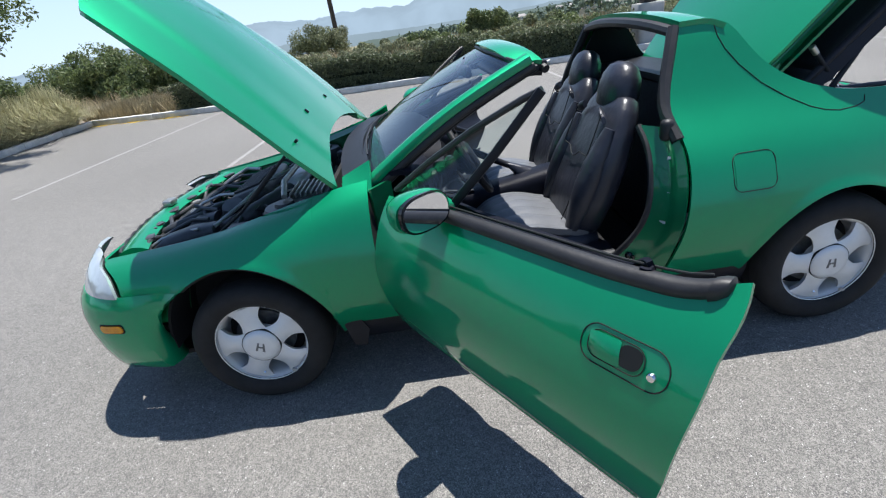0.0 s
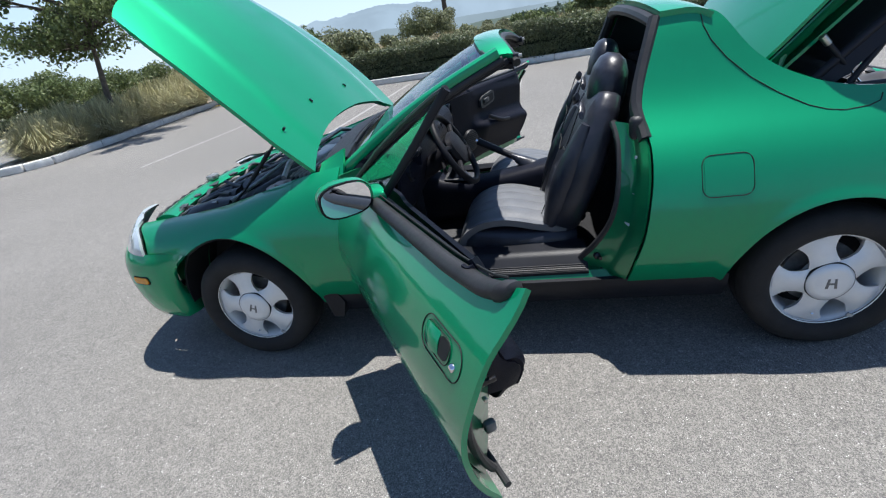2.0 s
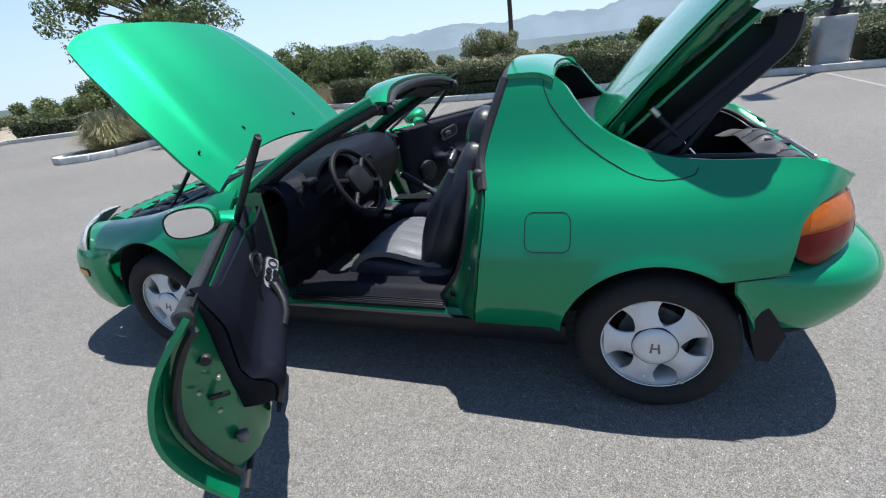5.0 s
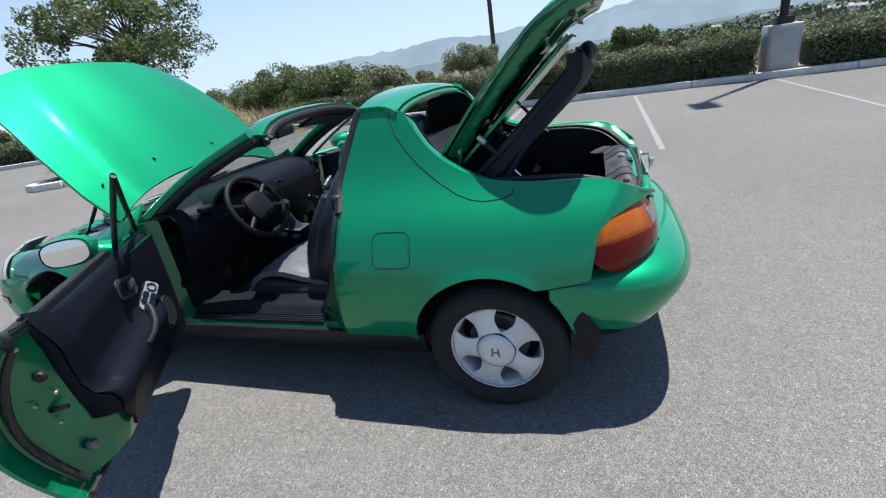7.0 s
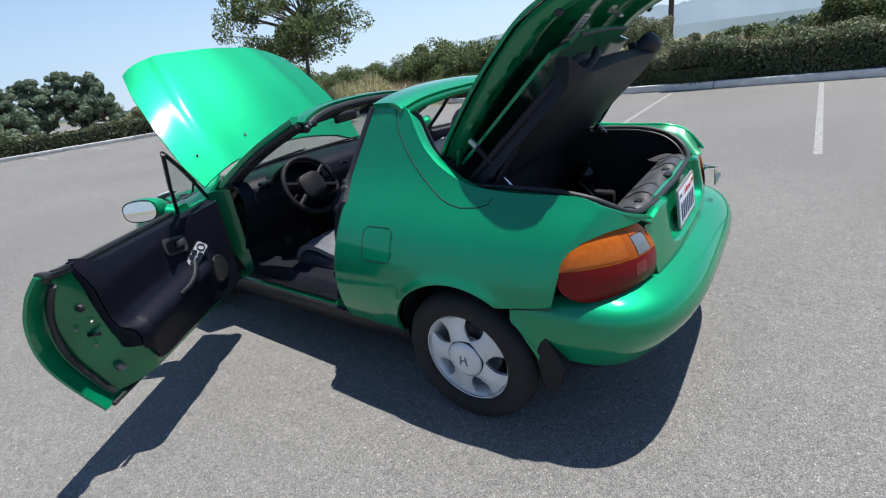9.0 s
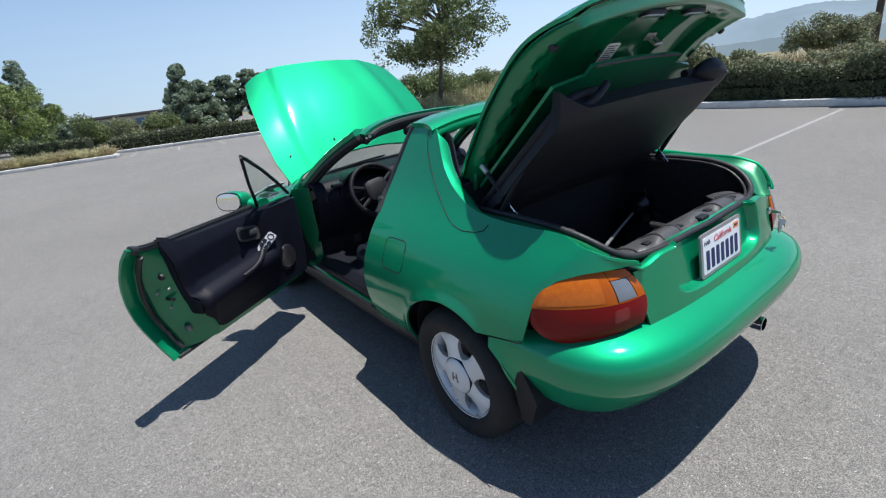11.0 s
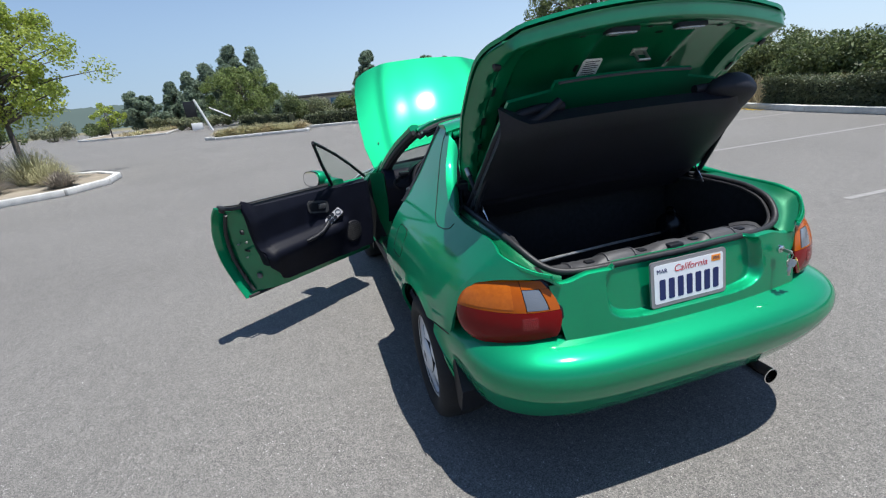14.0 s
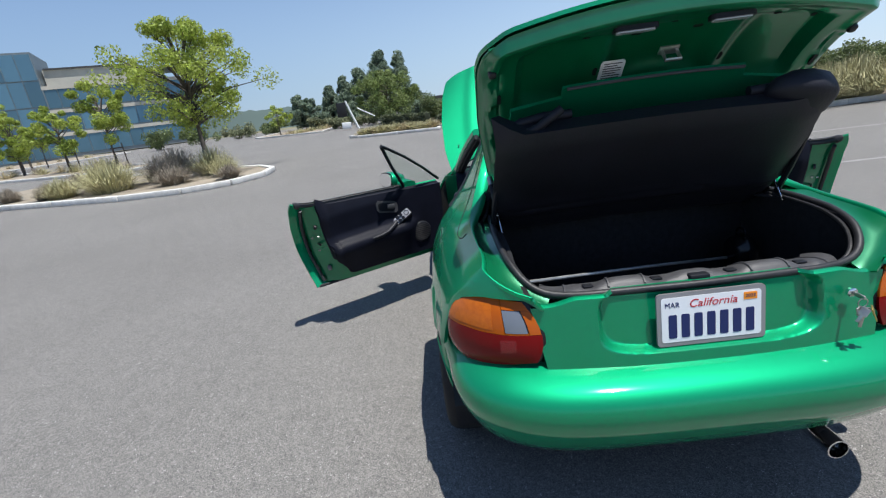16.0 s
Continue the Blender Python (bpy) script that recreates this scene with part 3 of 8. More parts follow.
def rear_bumper(u, v):
    low = 0.318 + 0.036 * max(0.0, (abs(u) - 0.25) / 0.75) ** 1.3
    top = 0.622 - 0.022 * max(0.0, abs(u) - 0.45) / 0.55
    z = low + (top - low) * v
    zz = 0.285 + (0.622 - 0.285) * v
    off = RB_OUT(zz)
    x, y = bumper_plan(u, 0.0, 0.553 - off, 0.790 - off * 0.42, 3.7)
    x = 2.590 + x
    if abs(u) > 0.90:
        k = (abs(u) - 0.90) / 0.10
        lim = AR[0] + math.sqrt(max(0.0, (AR[2] + 0.002) ** 2 - (z - AR[1]) ** 2))
        x = x + (max(lim, 2.60) - x) * k
        y = math.copysign(half(x, z) * k + abs(y) * (1 - k), u)
    return (x, y, z)
RU = [-1 + 0.0125 * i for i in range(9)] + lin(-0.89, 0.89, 64) + [0.90 + 0.0125 * i for i in range(9)]
rb = part("rear_bumper", sheet(rear_bumper, RU, lin(0, 1, 26), 0.01), PAINT, car, "smooth green rear bumper")
def under(u, v):
    p = Vector(rear_bumper(u, 0.0))
    return p + Vector((-0.012 - 0.08 * v, -u * 0.05 * v, 0.010 - 0.035 * math.sin(min(1.0, v * 1.6) * 1.57)))
part("bumper_valance", sheet(under, lin(-0.85, 0.85, 40), lin(0, 1, 8), 0.01), BLACK_TRIM, rb, "black lower valance")
part("bumper_shelf", sheet(lambda u, v: Vector(rear_bumper(u, 1.0)) + Vector((-0.16 * v, -u * 0.10 * v, 0.004 * v)), lin(-0.88, 0.88, 50), lin(0, 1, 4), 0.01), PAINT, rb)

# rear panel between the lamps, with the plate recess
def rear_panel(u, v):
    y = (0.480 + 0.034 * v) * u
    k = min(1.0, max(0.0, (abs(y) - 0.37) / 0.09))
    z = 0.612 + (0.207 - 0.020 * k * k * (3 - 2 * k)) * v
    x = 3.032 - 0.045 * v - 0.032 * abs(u) ** 2.6
    d = ((abs(y) / 0.325) ** 5 + ((0.755 - z) / 0.112 if z < 0.755 else (z - 0.755) / 0.078) ** 5) ** (1 / 5)
    ins = min(1.0, max(0.0, (1.0 - d) / 0.075))
    ins = ins * ins * (3 - 2 * ins)
    return (x - 0.040 * ins, y, z)
rpan = part("rear_panel", sheet(rear_panel, lin(-1, 1, 180), lin(0, 1, 80), 0.01), PAINT, car, "green tail panel with a plate recess")
part("panel_lip", sheet(lambda u, v: Vector(rear_panel(u, 1.0)) + Vector((-0.034 * v, 0, 0.007 * math.sin(v * 3.1) - 0.004 * v)), lin(-0.97, 0.97, 60), lin(0, 1, 5), 0.008), PAINT, rpan)
lock = part("boot_lock", lathe([(0, 0.006), (0.009, 0.006), (0.014, 0.003), (0.014, -0.006), (0, -0.006)], 18, m=Matrix.Translation((3.006, 0.388, 0.762)) @ Matrix.Rotation(radians(-90), 4, 'Z')), CHROME, rpan, "round chrome boot lock")

# tail lamps: p runs from the flank to the tail, q upwards, both -1 to 1
def lens(p, q, s, out=0.0, grow=1.0):
    c = 0.30 if p < 0 else 0.13
    u = 0.5 + 0.5 * grow * p * (1 - c * q * q) - 0.040 * (q + 1) * max(0.0, p)
    lo, hi = 0.576 + 0.050 * u, 0.808 + 0.024 * u
    z = (lo + hi) / 2 + (hi - lo) / 2 * grow * q * (1 - (0.36 if p < 0 else 0.12) * p * p)
    lean = 0.05 * max(0.0, (z - 0.60) / 0.23) ** 2
    nx, ny = 0.35 + 0.6 * u, 0.9 - 0.55 * u
    bulge = 0.004 + 0.009 * max(0.0, p) + 0.020 * (1 - abs(p) ** 4) * (1 - abs(q) ** 3) + out - lean
    uu = min(1.0, max(0.0, u))
    return (TL_X(uu) + nx * bulge + (u - uu) * 0.2, s * (TL_Y(uu) + ny * bulge - (u - uu) * 0.4), z)


def split_q(p):
    return 0.10 - 0.14 * p


for s in (-1, 1):
    T = -s   # thickness lies inwards on both sides
    tl = part("tail_lamp", sheet(lambda p, q: lens(p, q, s, -0.010, 1.022), lin(-1, 1, 36), lin(-1, 1, 20), 0.03 * T), BLACK_GLOSS, car, "wraparound tail lamp, amber over red with clear reverse lens")

    def region(p0, p1, lo, hi, out=0.0, nu=24, nv=10):
        return sheet(lambda p, v: lens(p, lo(p) + (hi(p) - lo(p)) * v, s, out), lin(p0, p1, nu), lin(0, 1, nv), 0.008 * T)
    up = lambda p: split_q(p) + 0.012
    part("red_lens", region(-1, 1, lambda p: -1.0, split_q, 0.0, 36, 12), RED, tl, "deep red lens")
    part("amber_lens", region(-1, 0.585, up, lambda p: 1.0), AMBER, tl, "amber indicator lens")
    part("amber_inner", region(-0.72, 0.42, lambda p: up(p) + 0.10, lambda p: 0.86, 0.0012), AMBER_DEEP, tl, "finely ribbed amber lens middle")
    part("reverse_lens", region(0.600, 0.86, lambda p: up(p) + 0.06, lambda p: 0.72, 0.001), CLEAR, tl, "clear reverse lens")
    part("amber_strip", region(0.595, 0.99, lambda p: 0.735, lambda p: 1.0, 0.0, 12, 5), AMBER, tl)
    part("amber_foot", region(0.595, 0.87, up, lambda p: up(p) + 0.05, 0.0, 12, 4), AMBER, tl)
    part("amber_edge", region(0.875, 0.995, up, lambda p: 0.725, 0.0, 6, 8), AMBER, tl)
    part("reflector", region(0.52, 0.72, lambda p: -0.55, lambda p: -0.14, 0.0012, 8, 8), RED_REFLECT, tl, "bright red reflector")

# number plate, its characters as bars
PM = Matrix.Translation((2.988, 0, 0.730)) @ Matrix.Rotation(radians(-7), 4, 'Y') @ Matrix(((0, 0, 1, 0), (1, 0, 0, 0), (0, 1, 0, 0), (0, 0, 0, 1)))
pb = prism(rounded(0.312, 0.162, 0.012, 4), lambda a, b, d: PM @ Vector((a, b, d)), 0, 0.008)
plate = part("number_plate", pb, PLATE_FRAME, car, "white number plate in a grey metal frame")
part("plate_face", prism(rounded(0.286, 0.136, 0.008, 4), lambda a, b, d: PM @ Vector((a, b, d)), 0.0075, 0.0092), PLATE, plate, "white reflective plate face")
for i in range(7):
    part("character_bar", prism(rounded(0.024, 0.072, 0.004, 2), lambda a, b, d: PM @ Vector((a - 0.111 + 0.037 * i, b - 0.020, d)), 0.009, 0.0102), NAVY, plate)
writing("state_script", "California", 0.034, PM @ Matrix.Translation((0.005, 0.045, 0.0098)), SCARLET, plate, shear=0.25, width=0.135)
writing("month_print", "MAR", 0.022, PM @ Matrix.Translation((-0.112, 0.045, 0.0098)), NAVY, plate, width=0.042)
part("year_sticker", prism(rounded(0.038, 0.022, 0.002, 2), lambda a, b, d: PM @ Vector((a + 0.112, b + 0.051, d)), 0.0092, 0.0102), ORANGE, plate, "orange year sticker")
writing("year_print", "2023", 0.013, PM @ Matrix.Translation((0.112, 0.051, 0.0106)), NAVY, plate, width=0.028)

# sills
for s in (-1, 1):
    def sill(u, v, s=s):
        x = 0.36 + (2.05 - 0.36) * u
        z = 0.195 + 0.128 * v
        return (x, s * (0.780 + 0.014 * math.sin(v * 3.0) - 0.05 * (1 - v)), z)
    sl = part("sill_moulding", sheet(sill, lin(0, 1, 20), lin(0, 1, 8), 0.02), BLACK_TRIM, car, "black plastic sill moulding")
    def step(u, v, s=s):
        x = 0.60 + 1.08 * u
        return (x, s * (0.774 - 0.13 * v), 0.292 + 0.052 * min(1, v * 4))
    part("sill_step", sheet(step, lin(0, 1, 18), lin(0, 1, 8), 0.02), PAINT_IN, sl, "green painted sill edge")
    def plate_trim(u, v, s=s):
        x = 0.74 + 0.80 * u
        return (x, s * (0.748 - 0.19 * v), 0.347 + 0.055 * min(1.0, max(0.0, v - 0.15) * 4))
    part("scuff_plate", sheet(plate_trim, lin(0, 1, 14), lin(0, 1, 10), 0.012), BLACK_TRIM, sl, "black ribbed scuff plate")
    for k in range(4):
        part("scuff_rib", rbox((1.14, s * (0.739 - 0.014 * k), 0.355 + 0.002 * k), (0.78, 0.005, 0.006), 0.002), BLACK_TRIM, sl)

# mud flaps
FLAPS = ([(0.29, 0.475), (0.335, 0.47), (0.40, 0.37), (0.45, 0.27), (0.425, 0.19), (0.375, 0.195), (0.345, 0.33)],
         [(2.625, 0.515), (2.675, 0.51), (2.73, 0.43), (2.775, 0.35), (2.74, 0.24), (2.70, 0.24), (2.665, 0.37)])
for s in (-1, 1):
    for o in FLAPS:
        part("mud_flap", prism(o, lambda a, b, d: (a, s * d, b), 0.64, 0.786), BLACK_TRIM, car, "black rubber mud flap")

# wheel wells and underbody
for s in (-1, 1):
    for a in (AF, AR):
        b = bmesh.new()
        n = 22
        def well(u, v, a=a, s=s):
            t = math.pi * (-0.02 + 1.04 * u)
            r = a[2] + 0.015
            return (a[0] + r * math.cos(t), s * (0.765 - 0.255 * v), a[1] + r * math.sin(t))
        w = part("wheel_well", sheet(well, lin(0, 1, 26), lin(0, 1, 6), 0.01), DARK, car)
        part("well_wall", prism([(a[0] + (a[2] + 0.02) * math.cos(t), a[1] + (a[2] + 0.02) * math.sin(t)) for t in lin(-0.2, math.pi + 0.2, 18)], lambda p, q, d, s=s: (p, s * d, q), 0.50, 0.52), DARK, w)
part("floor_pan", rbox((1.2, 0, 0.215), (1.55, 1.38, 0.04), 0.01), DARK, car)
part("front_tray", rbox((-0.28, 0, 0.24), (0.62, 0.92, 0.04), 0.01), DARK, car)
# two unseen plates added so no sun reaches the road under the nose
part("nose_undertray", rbox((-0.64, 0, 0.20), (0.22, 1.24, 0.03), 0.01), DARK, car)
part("front_undertray", rbox((-0.52, 0, 0.19), (0.30, 1.28, 0.03), 0.01), DARK, car)
part("rear_tray", rbox((2.55, 0, 0.30), (0.85, 0.96, 0.05), 0.02), DARK, car)
ex = part("exhaust_pipe", tube([(2.6, 0.385, 0.240), (2.90, 0.39, 0.240), (2.93, 0.392, 0.240)], 0.024, 12), ENGINE_BLACK, car)
tipb = lathe([(0.030, -0.10), (0.033, 0.0), (0.033, 0.035), (0.029, 0.036), (0.028, -0.06), (0.0, -0.06)], 24, m=Matrix.Translation((3.005, 0.395, 0.240)) @ Matrix.Rotation(radians(-90), 4, 'Z'))
part("exhaust_tip", tipb, CHROME, ex, "round chrome exhaust tip")


# ---- wheels ----
def wheel(x, s):
    y0 = s * 0.798
    M = Matrix.Translation((x, y0, 0.287)) @ (Matrix.Rotation(math.pi, 4, 'Z') if s < 0 else Matrix())
    # profile: y towards the outside is positive in the wheel's own frame
    tp = [(0.186, 0.008), (0.194, 0.022), (0.215, 0.034), (0.245, 0.036), (0.268, 0.026), (0.281, 0.008), (0.2865, -0.02), (0.2875, -0.08), (0.2865, -0.13), (0.279, -0.158), (0.25, -0.178), (0.20, -0.172), (0.188, -0.16)]
    t = lathe(tp, 64, m=M)
    w = part("wheel", t, TYRE, car, "black tyre on a silver five-spoke alloy wheel")
    for yy in (-0.045, -0.10):
        part("tyre_groove", lathe([(0.2885, yy - 0.005), (0.2890, yy), (0.2885, yy + 0.005), (0.284, yy)], 48, m=M), DARK, w)
    part("rim_barrel", lathe([(0.186, 0.012), (0.190, 0.014), (0.1895, 0.006), (0.181, -0.004), (0.172, -0.02), (0.168, -0.10), (0.172, -0.15)], 48, m=M), ALLOY, w)
    # spokes
    for k in range(5):
        b = bmesh.new()
        def spoke(u, v):
            r = 0.052 + (0.178 - 0.052) * v
            hw = 0.047 - 0.004 * math.sin(math.pi * v) + 0.030 * max(0, v - 0.55) ** 1.6 * 4.6 + 0.012 * max(0, 0.3 - v) * 3
            a = u * hw
            yy = 0.004 + 0.016 * (1 - v) - 0.012 * u * u + 0.004 * math.sin(math.pi * v)
            return (a, yy, r)
        sb = sheet(spoke, lin(-1, 1, 9), lin(0, 1, 10), -0.026)
        sb.transform(M @ Matrix.Rotation(radians(72 * k + (10 if x < 1 else 18)), 4, 'Y'))
        part("spoke", sb, ALLOY, w)
    part("hub_cap", lathe([(0, 0.034), (0.050, 0.033), (0.068, 0.030), (0.0765, 0.021), (0.077, 0.004), (0.077, -0.03)], 40, m=M), ALLOY, w, "plain round silver centre cap")
    part("cap_gap", lathe([(0.0775, 0.020), (0.0800, 0.019), (0.0800, 0.010)], 40, m=M), SEAM, w)
    EM = M @ Matrix.Rotation(radians(-20 if x < 1 else 0), 4, 'Y')
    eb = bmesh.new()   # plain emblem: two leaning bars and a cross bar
    for o in (((-0.019, -0.020), (-0.010, -0.020), (-0.007, 0.020), (-0.014, 0.020)), ((0.010, -0.020), (0.019, -0.020), (0.014, 0.020), (0.007, 0.020)), ((-0.010, -0.004), (0.010, -0.004), (0.009, 0.003), (-0.009, 0.003))):
        prism(o, lambda a, b, d: EM @ Vector((a, d, b)), 0.0325, 0.0352, bm=eb)
    part("emblem", eb, LOGO, w, "small dark emblem plate")
    part("brake_disc", lathe([(0.0, -0.055), (0.125, -0.055), (0.125, -0.07), (0, -0.07)], 36, m=M), ENGINE, w)
    part("brake_drum_backing", lathe([(0.0, -0.10), (0.165, -0.10), (0.165, -0.12), (0, -0.12)], 30, m=M), DARK, w)
    part("valve", tube([M @ Vector((0.03, 0.0, -0.150)), M @ Vector((0.03, 0.018, -0.140))], 0.004, 8), CHROME, w)
    part("balance_weight", rbox(M @ Vector((-0.10, 0.013, -0.158)), (0.034, 0.008, 0.014), 0.003, rot=Matrix.Rotation(radians(-32 * (1 if s > 0 else -1)), 3, 'Y')), ALLOY_WORN, w)
    return w


for s in (-1, 1):
    wheel(0.0, s)
    wheel(2.37, s)


def loft(rings, n=20, power=2.6, bm=None):
    """A soft closed body through rings of (centre, side, up, half width, half depth)."""
    bm = bm or bmesh.new()
    R = []
    for c, sd, up, w, d in rings:
        c, sd, up = Vector(c), Vector(sd).normalized(), Vector(up).normalized()
        ring = []
        for k in range(n):
            a = k * math.tau / n
            ca, sa = math.cos(a), math.sin(a)
            ring.append(bm.verts.new(c + sd * w * math.copysign(abs(ca) ** (2 / power), ca) + up * d * math.copysign(abs(sa) ** (2 / power), sa)))
        R.append(ring)
    for A, B in zip(R, R[1:]):
        for k in range(n):
            bm.faces.new((A[k], A[(k + 1) % n], B[(k + 1) % n], B[k]))
    bm.faces.new(R[0][::-1])
    bm.faces.new(R[-1])
    return bm


# ---- bonnet, propped open ----
HD, HN = Vector((-0.688, 0, 0.725)), Vector((0.725, 0, 0.688))
HW = smooth([(0.0, 0.685), (0.2, 0.720), (0.5, 0.720), (0.8, 0.690), (0.93, 0.660), (1.0, 0.640)], 0.02)


def bonnet_pos(u, v, lift=0.0):
    y = HW(v) * u
    end = 0.985 + 0.119 * (1 - abs(u) ** 5.0)
    start = 0.15 * (1 - abs(u) ** 2.4)
    a = start + (end - start) * v
    crown = (0.043 + 0.018 * v) * (1 - abs(u) ** 1.7)
    ridge_u = 0.70 - 0.10 * v
    crease = 0.007 * math.exp(-max(0.0, (abs(u) - ridge_u) / 0.05) ** 2) * ease(ridge_u - 0.30, ridge_u, abs(u))
    droop = -0.062 * max(0.0, v - 0.55) ** 2 + 0.022 * math.sin(math.pi * v)
    return Vector((0.442, y, 0.871)) + HD * a + HN * (crown + crease + droop + lift)
bon = part("bonnet", sheet(bonnet_pos, lin(-1, 1, 61), lin(0, 1, 40), 0.018), PAINT, car, "green bonnet propped wide open")
def hood_in(u, v):
    return bonnet_pos(u * 0.93, 0.03 + 0.94 * v, -0.028)
part("bonnet_frame", sheet(hood_in, lin(-1, 1, 30), lin(0, 1, 20), 0.012), PAINT_IN, bon)
for yy in (-0.235, 0.235):
    p = bonnet_pos(yy / 0.71, 0.14)
    b = rbox((0, 0, 0), (0.022, 0.013, 0.010), 0.004, rot=Matrix.Rotation(radians(46), 3, 'Y'))
    b.transform(Matrix.Translation(p + HN * 0.003))
    part("washer_jet", b, BLACK_GLOSS, bon, "small black washer jet")
part("bonnet_prop", tube([(-0.14, -0.55, 0.70), (0.0, -0.57, 0.79), (0.13, -0.59, 0.895), (0.318, -0.604, 1.055)], 0.006, 8), BLACK_TRIM, car, "thin black bonnet stay")
part("prop_grip", tube([(0.06, -0.578, 0.838), (0.20, -0.594, 0.957)], 0.010, 8), BLACK_TRIM, car)

# ---- engine bay ----
bay = part("engine_bay", rbox((-0.1, 0, 0.30), (1.0, 1.18, 0.03), 0.005), DARK, car, "dark greasy engine bay")
for s in (-1, 1):
    def apron(u, v, s=s):
        x = -0.60 + 1.02 * u
        lo = max(0.32, arch(x, AF) + 0.035)
        return (x, s * (half(x, WING_TOP(x)) - 0.052 - 0.02 * (1 - v)), lo + (WING_TOP(x) - 0.012 - lo) * v)
    part("inner_wing", sheet(apron, lin(0, 1, 20), lin(0, 1, 6), 0.008), PAINT_IN, bay)
    def ledge(u, v, s=s):
        x = -0.58 + 1.02 * u
        return (x, s * (half(x, WING_TOP(x)) - 0.026 - 0.06 * v), WING_TOP(x) - 0.004 - 0.022 * v)
    part("wing_ledge", sheet(ledge, lin(0, 1, 20), lin(0, 1, 4), 0.006), PAINT_IN, bay)
    part("strut_tower", lathe([(0.11, 0), (0.105, 0.16), (0.085, 0.19), (0.045, 0.192), (0.040, 0.206), (0, 0.206)], 24, m=Matrix.Translation((0.16, s * 0.50, 0.58)) @ Matrix.Rotation(radians(90), 4, 'X')), ENGINE_BLACK, bay)
# unseen plate added to stop sunlight leaking through the front-end gaps
part("undertray", rbox((-0.60, 0, 0.262), (0.36, 1.24, 0.012), 0.004), DARK, bay)
part("firewall", rbox((0.40, 0, 0.58), (0.02, 1.22, 0.56), 0.005), DARK, bay)
# takes the brighter skin green because this panel lies in the sun
part("slam_panel", sheet(lambda u, v: (-0.66 + 0.10 * v + 0.10 * u * u, 0.56 * u, 0.655 + 0.018 * math.sin(v * 3)), lin(-1, 1, 20), lin(0, 1, 5), 0.03), PAINT, bay, "green radiator cross panel")
part("radiator", rbox((-0.56, 0.05, 0.49), (0.05, 0.72, 0.32), 0.01), ENGINE_BLACK, bay)
vc = part("valve_cover", rbox((-0.14, 0.10, 0.70), (0.22, 0.48, 0.09), 0.035, 3, rot=Matrix.Rotation(radians(-14), 3, 'Y')), ENGINE_BLACK, bay, "ribbed black valve cover")
for k in range(9):
    part("cover_rib", rbox((-0.16, -0.06 + 0.04 * k, 0.748), (0.15, 0.012, 0.012), 0.004, rot=Matrix.Rotation(radians(-14), 3, 'Y')), ENGINE_BLACK, vc)
part("engine_block", rbox((-0.13, 0.05, 0.50), (0.32, 0.62, 0.32), 0.04), ENGINE, bay)
part("intake_plenum", rbox((0.10, 0.10, 0.72), (0.14, 0.40, 0.10), 0.04, 3), ALU, bay)
for k in range(4):
    y = -0.04 + 0.09 * k
    part("intake_runner", tube([(0.05, y, 0.72), (-0.02, y, 0.70), (-0.06, y, 0.64)], 0.020, 10), ALU, bay)
part("intake_hose", tube([(0.08, -0.12, 0.72), (0.0, -0.26, 0.71), (-0.10, -0.34, 0.68), (-0.22, -0.37, 0.64), (-0.34, -0.33, 0.58)], 0.042, 14), ENGINE_BLACK, bay, "fat black intake hose")
part("resonator_hose", tube([(-0.30, -0.44, 0.50), (-0.34, -0.40, 0.60), (-0.30, -0.30, 0.655), (-0.22, -0.22, 0.66)], 0.035, 14), ENGINE_BLACK, bay)
part("air_box", rbox((0.24, -0.33, 0.70), (0.20, 0.24, 0.16), 0.03), ENGINE_BLACK, bay)
for k in range(7):
    part("air_box_fin", rbox((0.17 + 0.024 * k, -0.335, 0.785), (0.008, 0.20, 0.02), 0.003), ALU, bay)
part("distributor", lathe([(0, 0.07), (0.05, 0.065), (0.06, 0.03), (0.06, 0), (0.045, -0.02), (0.045, -0.10), (0, -0.10)], 20, m=Matrix.Translation((-0.16, -0.26, 0.68)) @ Matrix.Rotation(radians(110), 4, 'X')), ENGINE_BLACK, bay)
part("strut_bar", tube([(0.16, -0.48, 0.80), (0.14, -0.36, 0.835), (0.14, 0.36, 0.835), (0.16, 0.48, 0.80)], 0.013, 10), ALU, bay, "polished strut brace")
part("brace_bar", tube([(0.12, 0.05, 0.80), (-0.02, -0.14, 0.79), (-0.10, -0.28, 0.745), (-0.20, -0.44, 0.70)], 0.010, 8), ALU, bay, "bare metal brace bar")
part("battery", rbox((0.10, 0.42, 0.66), (0.17, 0.22, 0.19), 0.012), ENGINE_BLACK, bay)
part("fuse_box", rbox((-0.02, -0.50, 0.66), (0.20, 0.10, 0.10), 0.015), ENGINE_BLACK, bay)
part("washer_filler", lathe([(0, 0.03), (0.028, 0.03), (0.03, 0.0), (0.022, -0.02), (0.022, -0.09), (0, -0.09)], 16, m=Matrix.Translation((-0.38, -0.46, 0.66)) @ Matrix.Rotation(radians(90), 4, 'X')), ENGINE_BLACK, bay)
part("power_pulley", lathe([(0, 0.03), (0.055, 0.03), (0.058, 0), (0.055, -0.03), (0, -0.03)], 22, m=Matrix.Translation((-0.12, -0.40, 0.60)) @ Matrix.Rotation(radians(100), 4, 'X')), ENGINE, bay)
def slam(u, v):
    return Vector((-0.66 + 0.10 * v + 0.10 * u * u, 0.56 * u, 0.655 + 0.018 * math.sin(v * 3)))
part("nose_seal", tube([slam(u, -0.12) + Vector((0, 0, 0.034 + 0.004 * math.sin(u * 40))) for u in lin(-0.98, 0.98, 50)], 0.009, 7), RUBBER, bay, "worn black rubber nose seal")
